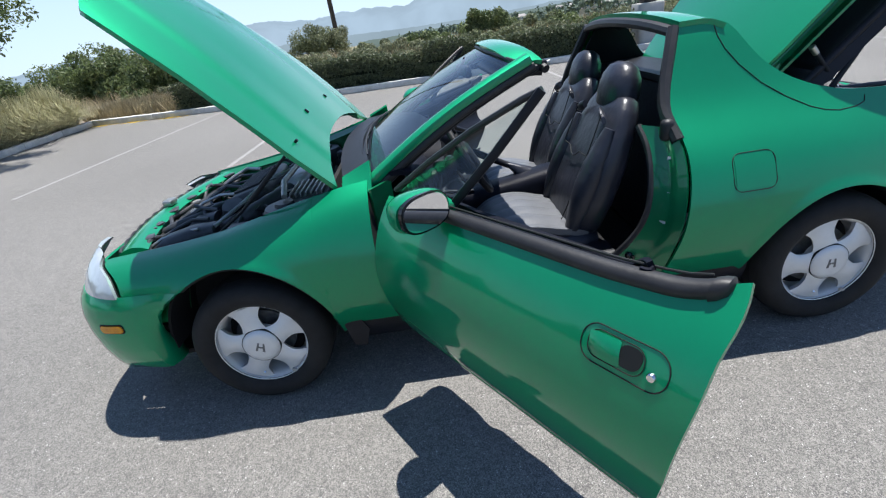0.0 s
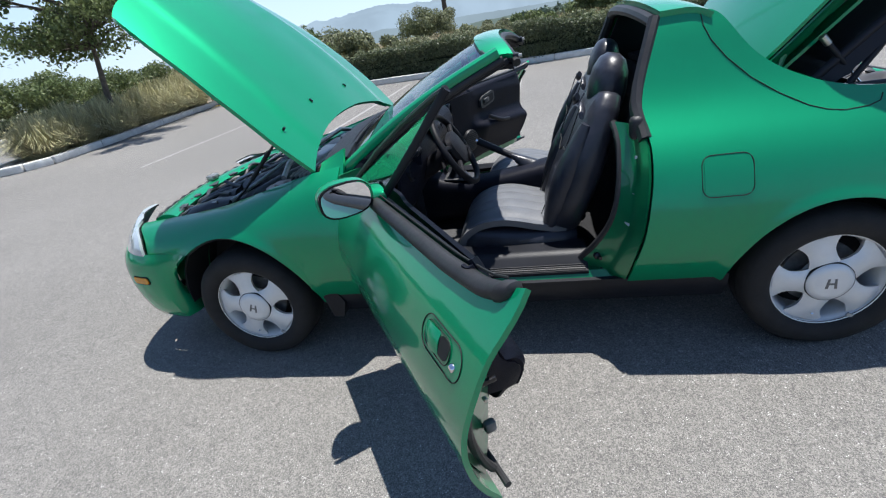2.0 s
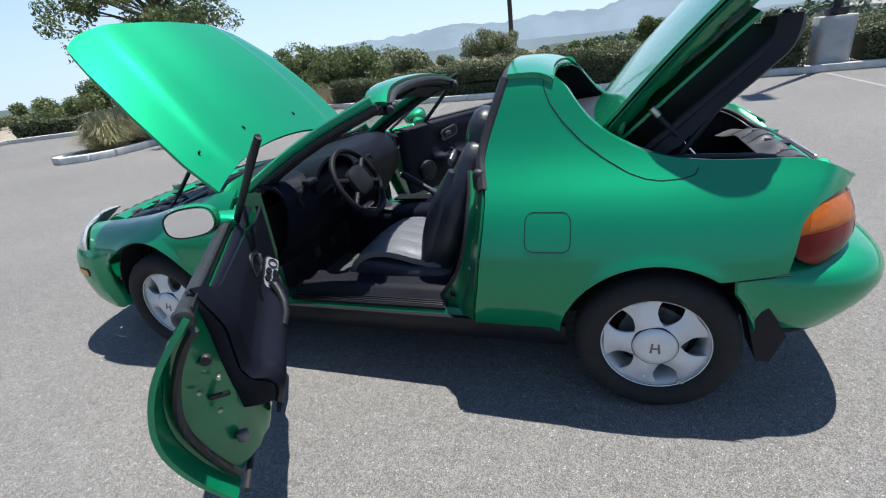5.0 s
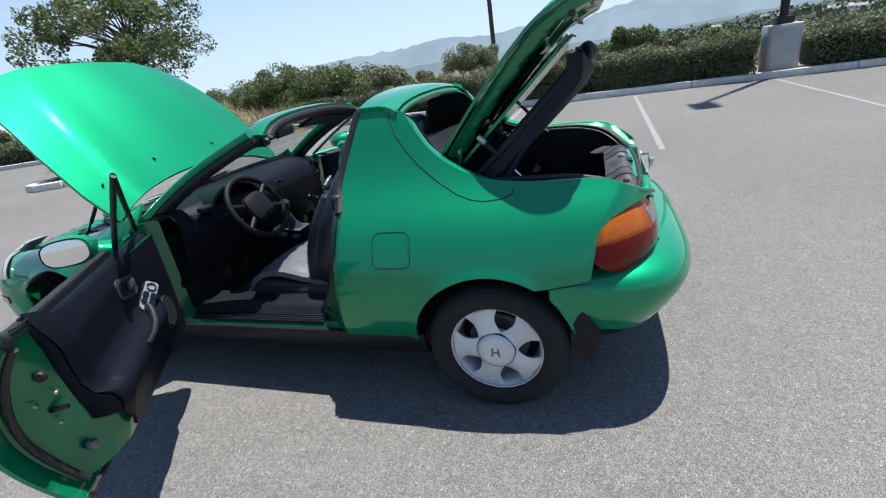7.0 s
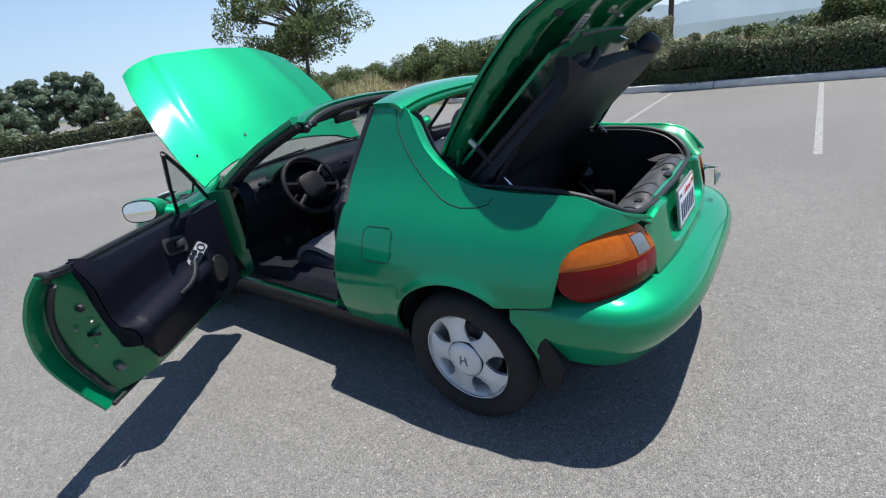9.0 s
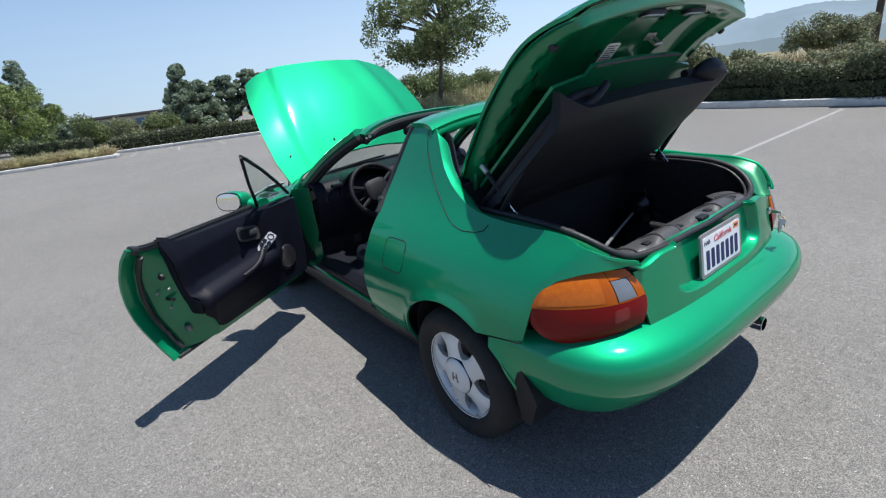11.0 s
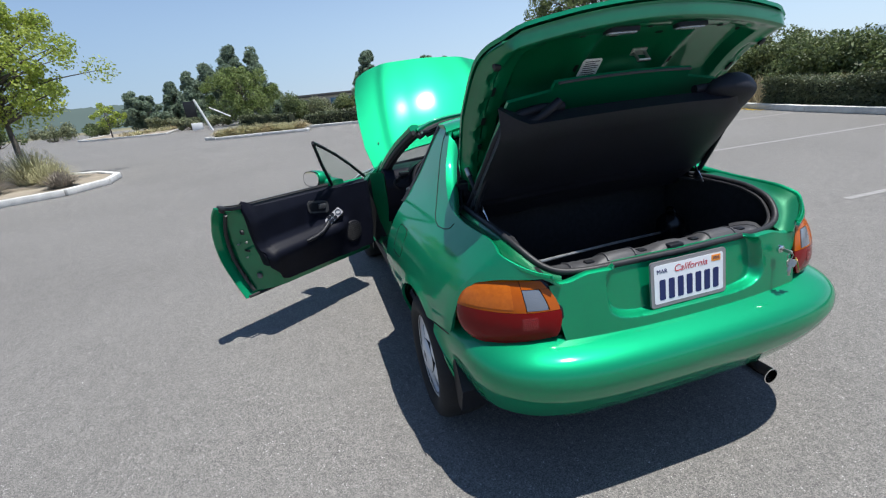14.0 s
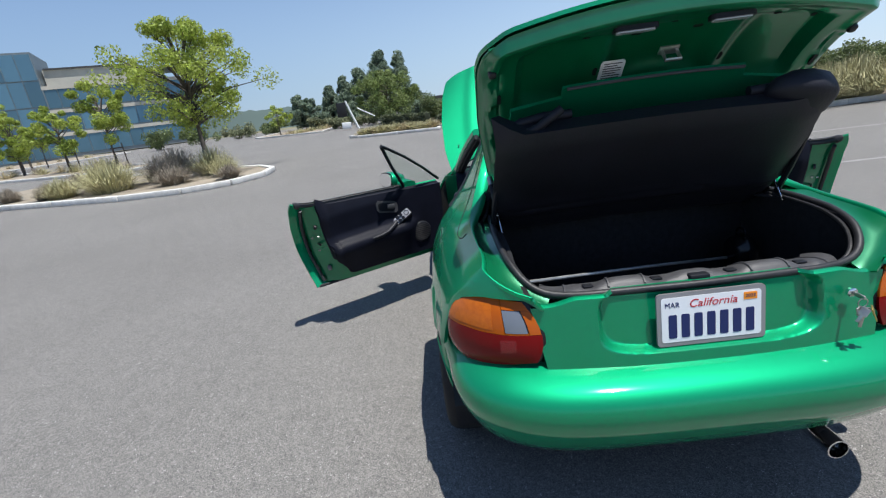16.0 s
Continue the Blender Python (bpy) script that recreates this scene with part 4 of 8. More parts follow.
for k, u in enumerate((-0.92, -0.78, -0.60, -0.47, -0.30, -0.12, 0.06, 0.22, 0.41, 0.58, 0.74, 0.90)):
    c = slam(u, 0.35 + 0.3 * (k % 2)) + Vector((0, 0, 0.034))
    part("slam_bracket", rbox(c + Vector((0.02, 0, -0.012)), (0.045 + 0.02 * (k % 3), 0.040 + 0.02 * (k % 2), 0.008), 0.003, rot=Matrix.Rotation(0.4 * k, 3, 'Z')), ENGINE_BLACK, bay)
    part("slam_hole", prism(oval_ring(0.014, 0.009), lambda a, b, d, c=c: c + Vector((a + 0.018, b + 0.03, d - 0.0155)), 0, 0.004), SEAM, bay)
part("bonnet_catch", rbox(slam(0.0, 0.5) + Vector((0, 0, 0.045)), (0.05, 0.07, 0.03), 0.008), STEEL, bay, "zinc bonnet catch")
part("wiring_loom", tube([slam(u, 1.25 + 0.25 * math.sin(u * 9)) + Vector((0, 0, 0.020 + 0.012 * math.sin(u * 14))) for u in lin(-1.0, 1.0, 40)], 0.011, 8), ENGINE_BLACK, bay, "black taped wiring loom")
part("radiator_hose", tube([(-0.54, -0.28, 0.64), (-0.46, -0.30, 0.675), (-0.36, -0.26, 0.69), (-0.28, -0.16, 0.70), (-0.22, -0.08, 0.69)], 0.024, 12), ENGINE_BLACK, bay, "thick black radiator hose")
part("intake_duct", loft([((-0.50, -0.44, 0.615), (0, 1, 0), (0, 0, 1), 0.055, 0.030), ((-0.42, -0.45, 0.645), (0, 1, 0), (0, 0, 1), 0.070, 0.048), ((-0.30, -0.44, 0.665), (0, 1, 0), (0, 0, 1), 0.068, 0.050), ((-0.20, -0.42, 0.675), (0, 1, 0), (0, 0, 1), 0.050, 0.036)], 20, 3.0), ENGINE_BLACK, bay, "rounded black intake duct")
part("cover_box", loft([((-0.40, -0.30, 0.63), (0, 1, 0), (0, 0, 1), 0.045, 0.030), ((-0.34, -0.30, 0.665), (0, 1, 0), (0, 0, 1), 0.060, 0.045), ((-0.24, -0.29, 0.68), (0, 1, 0), (0, 0, 1), 0.055, 0.040)], 18, 2.6), ENGINE_BLACK, bay)
part("radiator_cap", lathe([(0, 0.012), (0.026, 0.010), (0.028, 0.0), (0.018, -0.004), (0.018, -0.03), (0, -0.03)], 18, m=Matrix.Translation((-0.53, 0.10, 0.665)) @ Matrix.Rotation(radians(90), 4, 'X')), ALU, bay)
part("fan_shroud", sheet(lambda u, v: (-0.525 + 0.03 * v, 0.38 * u, 0.655 - 0.035 * v), lin(-1, 1, 20), lin(0, 1, 4), 0.012), ENGINE_BLACK, bay, "black fan shroud edge")
for k in range(9):
    y = -0.50 + 0.115 * k
    part("vacuum_pipe", tube([(-0.50, y, 0.655), (-0.43 + 0.02 * (k % 2), y + 0.03, 0.69), (-0.34, y + 0.05, 0.70 + 0.012 * (k % 3)), (-0.25, y + 0.02, 0.715)], 0.006 + 0.002 * (k % 3), 7), ENGINE_BLACK if k % 4 else ALU, bay)
rnd = random.Random(4)
for k in range(26):
    x, y = rnd.uniform(-0.5, 0.3), rnd.uniform(-0.52, 0.5)
    z = 0.60 + 0.16 * (x + 0.5) + rnd.uniform(-0.03, 0.05)
    pts = [Vector((x, y, z))]
    for j in range(4):
        pts.append(pts[-1] + Vector((rnd.uniform(-0.09, 0.09), rnd.uniform(-0.10, 0.10), rnd.uniform(-0.03, 0.03))))
    part("engine_hose", tube(pts, rnd.choice((0.004, 0.006, 0.010)), 7), rnd.choice((ENGINE_BLACK, ENGINE_BLACK, ENGINE_BLACK, ALU)), bay)
for k in range(20):
    x, y = rnd.uniform(-0.52, 0.3), rnd.uniform(-0.5, 0.5)
    z = 0.56 + 0.16 * (x + 0.5) + rnd.uniform(-0.02, 0.05)
    part("engine_fitting", rbox((x, y, z), (rnd.uniform(0.03, 0.09), rnd.uniform(0.03, 0.09), rnd.uniform(0.03, 0.07)), 0.008, rot=Matrix.Rotation(rnd.uniform(0, 3), 3, 'Z')), rnd.choice((ENGINE, ENGINE_BLACK, ENGINE_BLACK)), bay)

# scuttle, wipers
def scuttle(u, v):
    return (0.40 + 0.115 * v + 0.06 * u * u, 0.62 * u, 0.872 + 0.018 * (1 - u * u) + 0.012 * v)
sc = part("scuttle_panel", sheet(scuttle, lin(-1, 1, 24), lin(0, 1, 6), 0.02), BLACK_TRIM, car, "black scuttle grille under the windscreen")
for k in range(22):
    u = -0.86 + 0.08 * k
    p = Vector(scuttle(u, 0.5))
    part("grille_slat", rbox(p + Vector((0, 0, 0.004)), (0.07, 0.006, 0.006), 0.002), BLACK_GLOSS, sc)

# ---- windscreen and its frame ----
def screen(u, v, off=0.0):
    x0, z0 = 0.455 + 0.10 * u * u, 0.880 - 0.012 * u * u
    x1, z1 = 1.120 + 0.075 * abs(u) ** 2.4, 1.236 - 0.036 * abs(u) ** 2.2
    w = 0.615 + (0.485 - 0.615) * v
    bow = 0.022 * math.sin(math.pi * v)
    return Vector((x0 + (x1 - x0) * v - bow * 0.5, w * u, z0 + (z1 - z0) * v + bow + off))
glass = part("windscreen", sheet(screen, lin(-1, 1, 32), lin(0, 1, 14)), WINDOWGLASS, car, "curved windscreen glass")
glass.visible_shadow = False
def sweep(path, sec, bm=None, closed=False):
    """Sweep a section of (side, up) offsets along a path."""
    bm = bm or bmesh.new()
    pts = [Vector(p) for p in path]
    R = []
    for i, p in enumerate(pts):
        t = (pts[min(i + 1, len(pts) - 1)] - pts[max(i - 1, 0)]).normalized()
        sd = t.cross(Vector((0, 0, 1)))
        if sd.length < 1e-4:
            sd = Vector((0, 1, 0))
        sd.normalize()
        up = sd.cross(t)
        R.append([bm.verts.new(p + sd * a + up * b) for a, b in sec])
    n = len(sec)
    for A, B in zip(R, R[1:]):
        for k in range(n):
            bm.faces.new((A[k], A[(k + 1) % n], B[(k + 1) % n], B[k]))
    bm.faces.new(R[0][::-1])
    bm.faces.new(R[-1])
    return bm
def oval(w, h, n=12, p=2.6):
    o = []
    for k in range(n):
        a = k * math.tau / n
        o.append((w * math.copysign(abs(math.cos(a)) ** (2 / p), math.cos(a)), h * math.copysign(abs(math.sin(a)) ** (2 / p), math.sin(a))))
    return o
for s in (-1, 1):
    P = [Vector(screen(s * 1.0, v)) + Vector((0.012, s * (0.028 - 0.006 * v), -0.008)) for v in lin(-0.04, 1.05, 18)]
    pl = part("screen_pillar", sweep(P, oval(0.034, 0.024)), PAINT, car, "green windscreen pillar")
    part("pillar_rubber", sweep([p + Vector((0.02, s * 0.012, -0.026)) for p in P[1:]], oval(0.014, 0.016)), RUBBER, pl)
    part("pillar_rubber", sweep([p + Vector((0.035, s * -0.012, -0.034)) for p in P[1:]], oval(0.02, 0.014)), BLACK_TRIM, pl)
    part("pillar_foot", sheet(lambda u, v, s=s: (0.46 + 0.115 * u, s * (half(0.5, 0.86 + 0.03 * v) - 0.012 - 0.05 * v), 0.845 + 0.05 * v + 0.05 * u * v), lin(0, 1, 8), lin(0, 1, 6), 0.012), PAINT, pl)
    # dark sheet added to blacken the door gap in place of shade
    part("hinge_gap", sheet(lambda u, v, s=s: (WING_CUT(0.28 + 0.58 * v) - 0.008 + 0.03 * u, s * (half(0.5, 0.28 + 0.58 * v) - 0.012 - 0.11 * u), 0.28 + 0.58 * v), lin(0, 1, 6), lin(0, 1, 12), 0.006), DARK, pl)
    part("hinge_post", sheet(lambda u, v, s=s: (0.575 + 0.07 * u, s * (0.745 - 0.10 * u), 0.30 + 0.56 * v), lin(0, 1, 5), lin(0, 1, 8), 0.012), PAINT_IN, pl, "green hinge post")
def header(u, v):
    p = screen(u, 1.0)
    return p + Vector((0.105 * v - 0.004, 0, 0.002 + 0.012 * math.sin(v * 2.2) - 0.006 * v - 0.030 * abs(u) ** 6))
hdr = part("screen_header", sheet(header, lin(-1.0, 1.0, 40), lin(0, 1, 8), 0.02), PAINT, car, "green windscreen header rail")
part("header_seal", tube([header(u, 1.0) + Vector((0.012, 0, -0.012)) for u in lin(-1.02, 1.02, 30)], 0.017, 8), RUBBER, hdr, "black rubber header seal")
part("header_lining", sheet(lambda u, v: header(u, v) + Vector((0.0, 0, -0.04)), lin(-1, 1, 24), lin(0, 1, 5), 0.02), BLACK_TRIM, hdr)
part("screen_edge", tube([screen(u, 1.0) + Vector((-0.004, 0, 0.004)) for u in lin(-1, 1, 24)], 0.007, 6), RUBBER, hdr)
for s in (-1, 1):
    c = header(s * 0.94, 1.0) + Vector((0.012, 0, -0.012))
    part("roof_catch", rbox(c, (0.05, 0.06, 0.03), 0.01), BLACK_TRIM, hdr, "black roof catch")
    part("catch_pin", tube([c + Vector((0.0, -0.02, 0.0)), c + Vector((0.035, -0.02, 0.004))], 0.008, 8), STEEL, hdr)
    vs = sheet(lambda u, v, s=s: header(s * (0.20 + 0.62 * u), 1.0) + Vector((-0.02 - 0.11 * v, 0, -0.035 - 0.045 * v)), lin(0, 1, 8), lin(0, 1, 5), 0.018)
    part("sun_visor", vs, BLACK_TRIM, hdr, "folded black sun visor")
mir = part("interior_mirror", rbox((1.035, 0.03, 1.145), (0.035, 0.21, 0.058), 0.018, 3, rot=Matrix.Rotation(radians(8), 3, 'Z')), BLACK_TRIM, hdr, "black interior mirror")
part("mirror_stalk", tube([(1.02, 0.02, 1.16), (1.045, 0.01, 1.205)], 0.008, 8), BLACK_TRIM, mir)
for y0, y1 in ((-0.42, 0.05), (0.10, 0.52)):
    pa = [screen(lerp / 0.60, 0.05 + 0.05 * k / 5) + Vector((-0.01, 0, 0.012)) for k, lerp in enumerate(lin(y0, y1, 6))]
    wi = part("wiper", tube(pa, 0.006, 6), BLACK_TRIM, car, "black wiper arm")
    part("wiper_blade", tube([p + Vector((0.02, 0, 0.008)) for p in pa], 0.004, 6), RUBBER, wi)

# ---- doors, swung open ----
BELT = smooth([(0.5, 0.852), (0.9, 0.862), (1.45, 0.874), (1.60, 0.884), (1.655, 0.897), (1.70, 0.917), (1.78, 0.928)], 0.02)
TRIM = smooth([(0.28, 0.68), (0.34, 0.655), (0.42, 0.632), (0.50, 0.600), (0.555, 0.578), (0.585, 0.584), (0.61, 0.630), (0.66, 0.652), (0.74, 0.648), (0.80, 0.645), (0.85, 0.660), (0.90, 0.68)], 0.010)


def door(s, swing):
    H = Vector((0.57, s * 0.785, 0))
    throw = Vector((0.020, s * 0.034, 0))   # the hinges carry the open door out and back
    D = Matrix.Translation(H + throw) @ Matrix.Rotation(radians(swing), 4, 'Z') @ Matrix.Translation(-H)

    def add(name, bm, m, parent, label="", **k):
        bm.transform(D)
        return part(name, bm, m, parent, label, **k)

    def at(x, z, off=0.0):
        return Vector((x, s * (half(x, z) + off), z))

    def xz(u, v, du=0.0, low=0.285):
        z = low + (BELT(0.56 + 1.15 * u) - low) * v
        x0, x1 = WING_CUT(z) + 0.045 + du, DOOR_CUT(z) - 0.006 - du + 0.016 * ease(0.80, 0.90, z)
        return x0 + (x1 - x0) * u, z
    d = add("door", sheet(lambda u, v: at(*xz(u, v)), lin(0, 1, 44), lin(0, 1, 28), 0.014), PAINT, car, "green door standing wide open")

    def shell(u, v):
        x, z = xz(u, v, 0.036, 0.315)
        x -= 0.030 * ease(0.75, 1.0, u)
        return Vector((x, s * (half(x, z) - 0.016), z))
    b = bmesh.new()
    us, vs = lin(0, 1, 26), lin(0, 0.955, 16)
    rows = [[shell(u, v) for v in vs] for u in us]
    inn = [[Vector((p.x - 0.105 * ease(0.70, 1.0, i), s * (max(TRIM(p.z) + 0.014, 0.655) * (1 - ease(0.86, 1.0, i)) + 0.700 * ease(0.86, 1.0, i)), p.z)) for p in row] for i, row in zip(us, rows)]
    A = [[b.verts.new(p) for p in r] for r in rows]
    B = [[b.verts.new(p) for p in r] for r in inn]
    n, m = len(us), len(vs)
    for i in range(n - 1):
        for j in range(m - 1):
            b.faces.new((A[i][j], A[i + 1][j], A[i + 1][j + 1], A[i][j + 1]))
            b.faces.new((B[i][j + 1], B[i + 1][j + 1], B[i + 1][j], B[i][j]))
        b.faces.new((A[i][0], B[i][0], B[i + 1][0], A[i + 1][0]))
        b.faces.new((A[i][-1], A[i + 1][-1], B[i + 1][-1], B[i][-1]))
    for j in range(m - 1):
        b.faces.new((A[0][j], A[0][j + 1], B[0][j + 1], B[0][j]))
        b.faces.new((A[-1][j], B[-1][j], B[-1][j + 1], A[-1][j + 1]))
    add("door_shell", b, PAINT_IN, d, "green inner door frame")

    def trim(u, v):
        low = 0.362 + 0.055 * max(0.0, u - 0.75) / 0.25 + 0.12 * max(0.0, u - 0.88) ** 2 * 40
        x, z = xz(u, v * 0.975, 0.03, low)
        x = x - 0.150 * ease(0.76, 1.0, u)
        edge = max(0.0, abs(u - 0.5) - 0.46) / 0.04
        flat = 1 - min(1.0, max(0.0, (0.34 - u) / 0.12))
        y = TRIM(z + 0.06 * (u - 0.6)) * flat + 0.636 * (1 - flat)
        return Vector((x, s * (y + 0.02 * edge ** 2), z))
    tp = add("door_trim", sheet(trim, lin(0, 1, 50), lin(0, 1, 50), 0.012), VINYL, d, "black vinyl door trim with moulded armrest")
    def trim_end(u, v):
        p = trim(1.0, 0.02 + 0.96 * v)
        q = Vector((p.x - 0.012, s * 0.715, p.z))
        return p.lerp(q, u) + Vector((0.010 * math.sin(math.pi * u), 0, 0))
    add("trim_end", sheet(trim_end, lin(0, 1, 8), lin(0, 1, 24), 0.008), VINYL, d, "rounded end of the door trim")
    # top rail and window slot
    def rail(u, a):
        x, zb = xz(u, 1)[0], BELT(0.56 + 1.15 * u)
        return Vector((x, s * (half(x, zb - 0.02) - 0.016 + 0.023 * math.cos(a)), zb - 0.006 + 0.021 * math.sin(a)))
    add("belt_rail", sheet(rail, lin(0.26, 0.955, 40), lin(-0.9, math.pi + 0.4, 12), 0.006), RUBBER, d, "black rubber window rail")
    add("rail_end", loft([(rail(0.95 + 0.012 * k, math.pi / 2) + Vector((0, 0, -0.022)), (0, 1, 0), (0, 0, 1), 0.025 * w, 0.024 * w) for k, w in ((0, 1.0), (1, 1.0), (2, 0.8), (2.4, 0.4))], 14, 2.4), RUBBER, d)
    add("window_slot", tube([Vector((xz(u, 1)[0], s * (half(xz(u, 1)[0], BELT(0.56 + 1.15 * u)) - 0.022), BELT(0.56 + 1.15 * u) + 0.014)) for u in lin(0.27, 0.94, 20)], 0.003, 6), SEAM, d)
    add("rail_cap", sheet(lambda u, v: Vector((xz(u, 1)[0], s * (half(xz(u, 1)[0], BELT(0.56 + 1.15 * u)) - 0.036 - (half(xz(u, 1)[0], BELT(0.56 + 1.15 * u)) - 0.036 - TRIM(0.87)) * v), BELT(0.56 + 1.15 * min(u, 0.84)) - 0.004 - 0.018 * v * v)), lin(0.02, 0.80, 30), lin(0, 1, 6), 0.012), VINYL, d)
    # edge seal and latch on the closing face
    es = []
    for v in lin(0.03, 0.90, 18):
        x, z = xz(1, v, 0.070, 0.31)
        es.append(Vector((x + 0.004, s * (half(x, z) - 0.045), z)))
    add("edge_seal", tube(es, 0.012, 8), RUBBER, d, "black door edge seal")
    bot = [Vector((x, s * (half(x, 0.31) - 0.05), 0.305)) for x in lin(0.66, 1.66, 16)]
    add("bottom_seal", tube(bot, 0.010, 8), RUBBER, d)
    xe = DOOR_CUT(0.60) - 0.068 - 0.055
    add("latch_slot", rbox((xe - 0.012, s * 0.725, 0.60), (0.012, 0.055, 0.014), 0.004), BLACK_GLOSS, d)
    for yy, zz in ((0.755, 0.645), (0.71, 0.655), (0.735, 0.555)):
        add("latch_screw", lathe([(0, 0.003), (0.005, 0.002), (0.006, 0), (0.006, -0.01), (0, -0.01)], 12, m=Matrix.Translation((DOOR_CUT(zz) - 0.073 - 0.105 * (0.80 - yy) / 0.145, s * yy, zz)) @ Matrix.Rotation(radians(-90), 4, 'Z')), STEEL, d)
    add("latch_hook", rbox((DOOR_CUT(0.44) - 0.140, s * 0.718, 0.42), (0.026, 0.034, 0.036), 0.010), ENGINE, d, "zinc door latch")
    # outer handle
    c = at(1.595, 0.742)
    T1 = (at(1.65, 0.742) - at(1.54, 0.742)).normalized()
    T2 = (at(1.595, 0.77) - at(1.595, 0.71)).normalized()
    N = T1.cross(T2) * (1 if T1.cross(T2).y * s > 0 else -1)
    def on(a, b, k):
        return at(1.595 + a, 0.742 + b) + N * k
    hs = rounded(0.195, 0.078, 0.036, 6)
    add("handle_line", tube([on(a, b, 0.001) for a, b in hs], 0.0014, 6, closed=True), SEAM, d)
    # raised flat plates: their dark colours stand in for shade in the recess
    add("handle_cup", prism(rounded(0.128, 0.056, 0.026, 6), lambda a, b, k: on(a - 0.016, b + 0.002, k), 0.0002, 0.0022), PAINT_IN, d, "rounded darker green plate as the shaded handle recess")
    add("handle_well", prism(rounded(0.052, 0.044, 0.018, 5), lambda a, b, k: on(a + 0.016 + 0.12 * b, b + 0.004, k), 0.0020, 0.0032), SEAM, d, "near-black plate as the shade behind the handle")
    add("cup_line", tube([on(a - 0.016, b + 0.002, 0.0024) for a, b in rounded(0.128, 0.056, 0.026, 6)], 0.0012, 6, closed=True), SEAM, d)
    # thin dark tubes draw the shade line of a crease, no real gap
    for zz in (0.322, 0.330):
        add("skin_crease", tube([at(x, zz + 0.012 * (x - 0.7), 0.0006) for x in lin(0.72, 1.64, 24)], 0.0016, 6), PAINT_IN if zz > 0.325 else SEAM, d)
    add("door_handle", sheet(lambda u, v: on(-0.040 + 0.036 * u - 0.004 * v, 0.002 + 0.025 * v * (1 - 0.25 * u * u * (u < 0)), 0.012 - 0.006 * u * u - 0.005 * v * v), lin(-1, 1, 14), lin(-1, 1, 10), 0.008), PAINT, d, "green pull handle")
    add("lock_barrel", lathe([(0, 0.005), (0.008, 0.005), (0.010, 0.002), (0.010, -0.004), (0, -0.004)], 16, m=Matrix.Translation(on(0.066, -0.010, 0.001)) @ Matrix.Rotation(radians(0 if s > 0 else 180), 4, 'Z')), CHROME, d, "chrome lock barrel")
    # quarter-light frame
    q0, q1, q2 = Vector((0.60, s * 0.705, 0.862)), Vector((1.135, s * 0.507, 1.187)), Vector((0.915, s * 0.690, 0.868))
    fr = add("quarter_light", tube([q0, q0.lerp(q1, 0.3) + Vector((0, 0, 0.018)), q0.lerp(q1, 0.6) + Vector((0, 0, 0.022)), q0.lerp(q1, 0.9) + Vector((0, 0, 0.01)), q1], 0.0105, 8), RUBBER, d, "black triangular quarter-light frame")
    add("quarter_bar", sweep([q1, q1.lerp(q2, 0.5) + Vector((0.008, 0, 0)), q2], oval(0.009, 0.014)), BLACK_TRIM, d)
    gl = bmesh.new()
    gl.faces.new([gl.verts.new(p) for p in (q0, q1, q2)])
    g = add("quarter_glass", gl, WINDOWGLASS, d, "clear quarter-light glass")
    g.visible_shadow = False
    # mirror
    mc = Vector((0.945, s * 0.832, 0.908))
    rings = []
    for k, (dx, w, h) in enumerate(((0.022, 0.086, 0.056), (0.0, 0.092, 0.062), (-0.03, 0.090, 0.060), (-0.065, 0.078, 0.050), (-0.095, 0.055, 0.036), (-0.11, 0.02, 0.014))):
        rings.append((mc + Vector((dx, s * -0.012 * k * 0.3, -0.002 * k)), (-0.12 * s * s, s, 0), (0, 0, 1), w, h))
    add("door_mirror", loft(rings, 26, 2.5), PAINT, d, "green body-coloured door mirror")
    tilt = Matrix.Rotation(radians(-4 * s), 4, 'Z') @ Matrix.Rotation(radians(-6), 4, 'Y')
    add("mirror_rim", prism(oval(0.086, 0.055, 26, 2.7), lambda a, b, k: mc + tilt.to_3x3() @ Vector((k, a, b)), 0.020, 0.036), BLACK_GLOSS, d)
    add("mirror_face", prism(oval(0.079, 0.049, 26, 2.7), lambda a, b, k: mc + tilt.to_3x3() @ Vector((k, a, b)), 0.034, 0.039), MIRROR, d, "mirror glass")
    add("mirror_foot", loft([((0.905, s * 0.76, 0.885), (1, 0, 0), (0, 0, 1), 0.045, 0.030), ((0.88, s * 0.725, 0.872), (1, 0, 0), (0, 0, 1), 0.055, 0.032), ((0.87, s * 0.69, 0.865), (1, 0, 0), (0, 0, 1), 0.06, 0.03)], 14), PAINT, d)
    # inner fittings
    def ins(x, z, k):
        u = (x - 0.56) / 1.15
        flat = 1 - min(1.0, max(0.0, (0.34 - u) / 0.12))
        y = TRIM(z + 0.06 * (u - 0.6)) * flat + 0.636 * (1 - flat)
        return Vector((x, s * (y - k), z))
    add("door_speaker", lathe([(0.0, 0.024), (0.06, 0.024), (0.074, 0.021), (0.080, 0.012), (0.080, -0.015), (0, -0.015)], 32, m=Matrix.Translation((0.85, s * 0.636, 0.512)) @ Matrix.Rotation(radians(180 if s > 0 else 0), 4, 'Z')), BLACK_TRIM, d, "round black speaker grille")
    for k in range(9):
        a = -0.056 + 0.014 * k
        hw = math.sqrt(max(0.0, 0.066 ** 2 - a * a))
        add("grille_bar", rbox((0.85, s * (0.636 - 0.0255), 0.512 + a), (2 * hw, 0.003, 0.005), 0.001, 1), RUBBER, d)
    ax = Vector((0.10, 0, 0.075)).normalized()
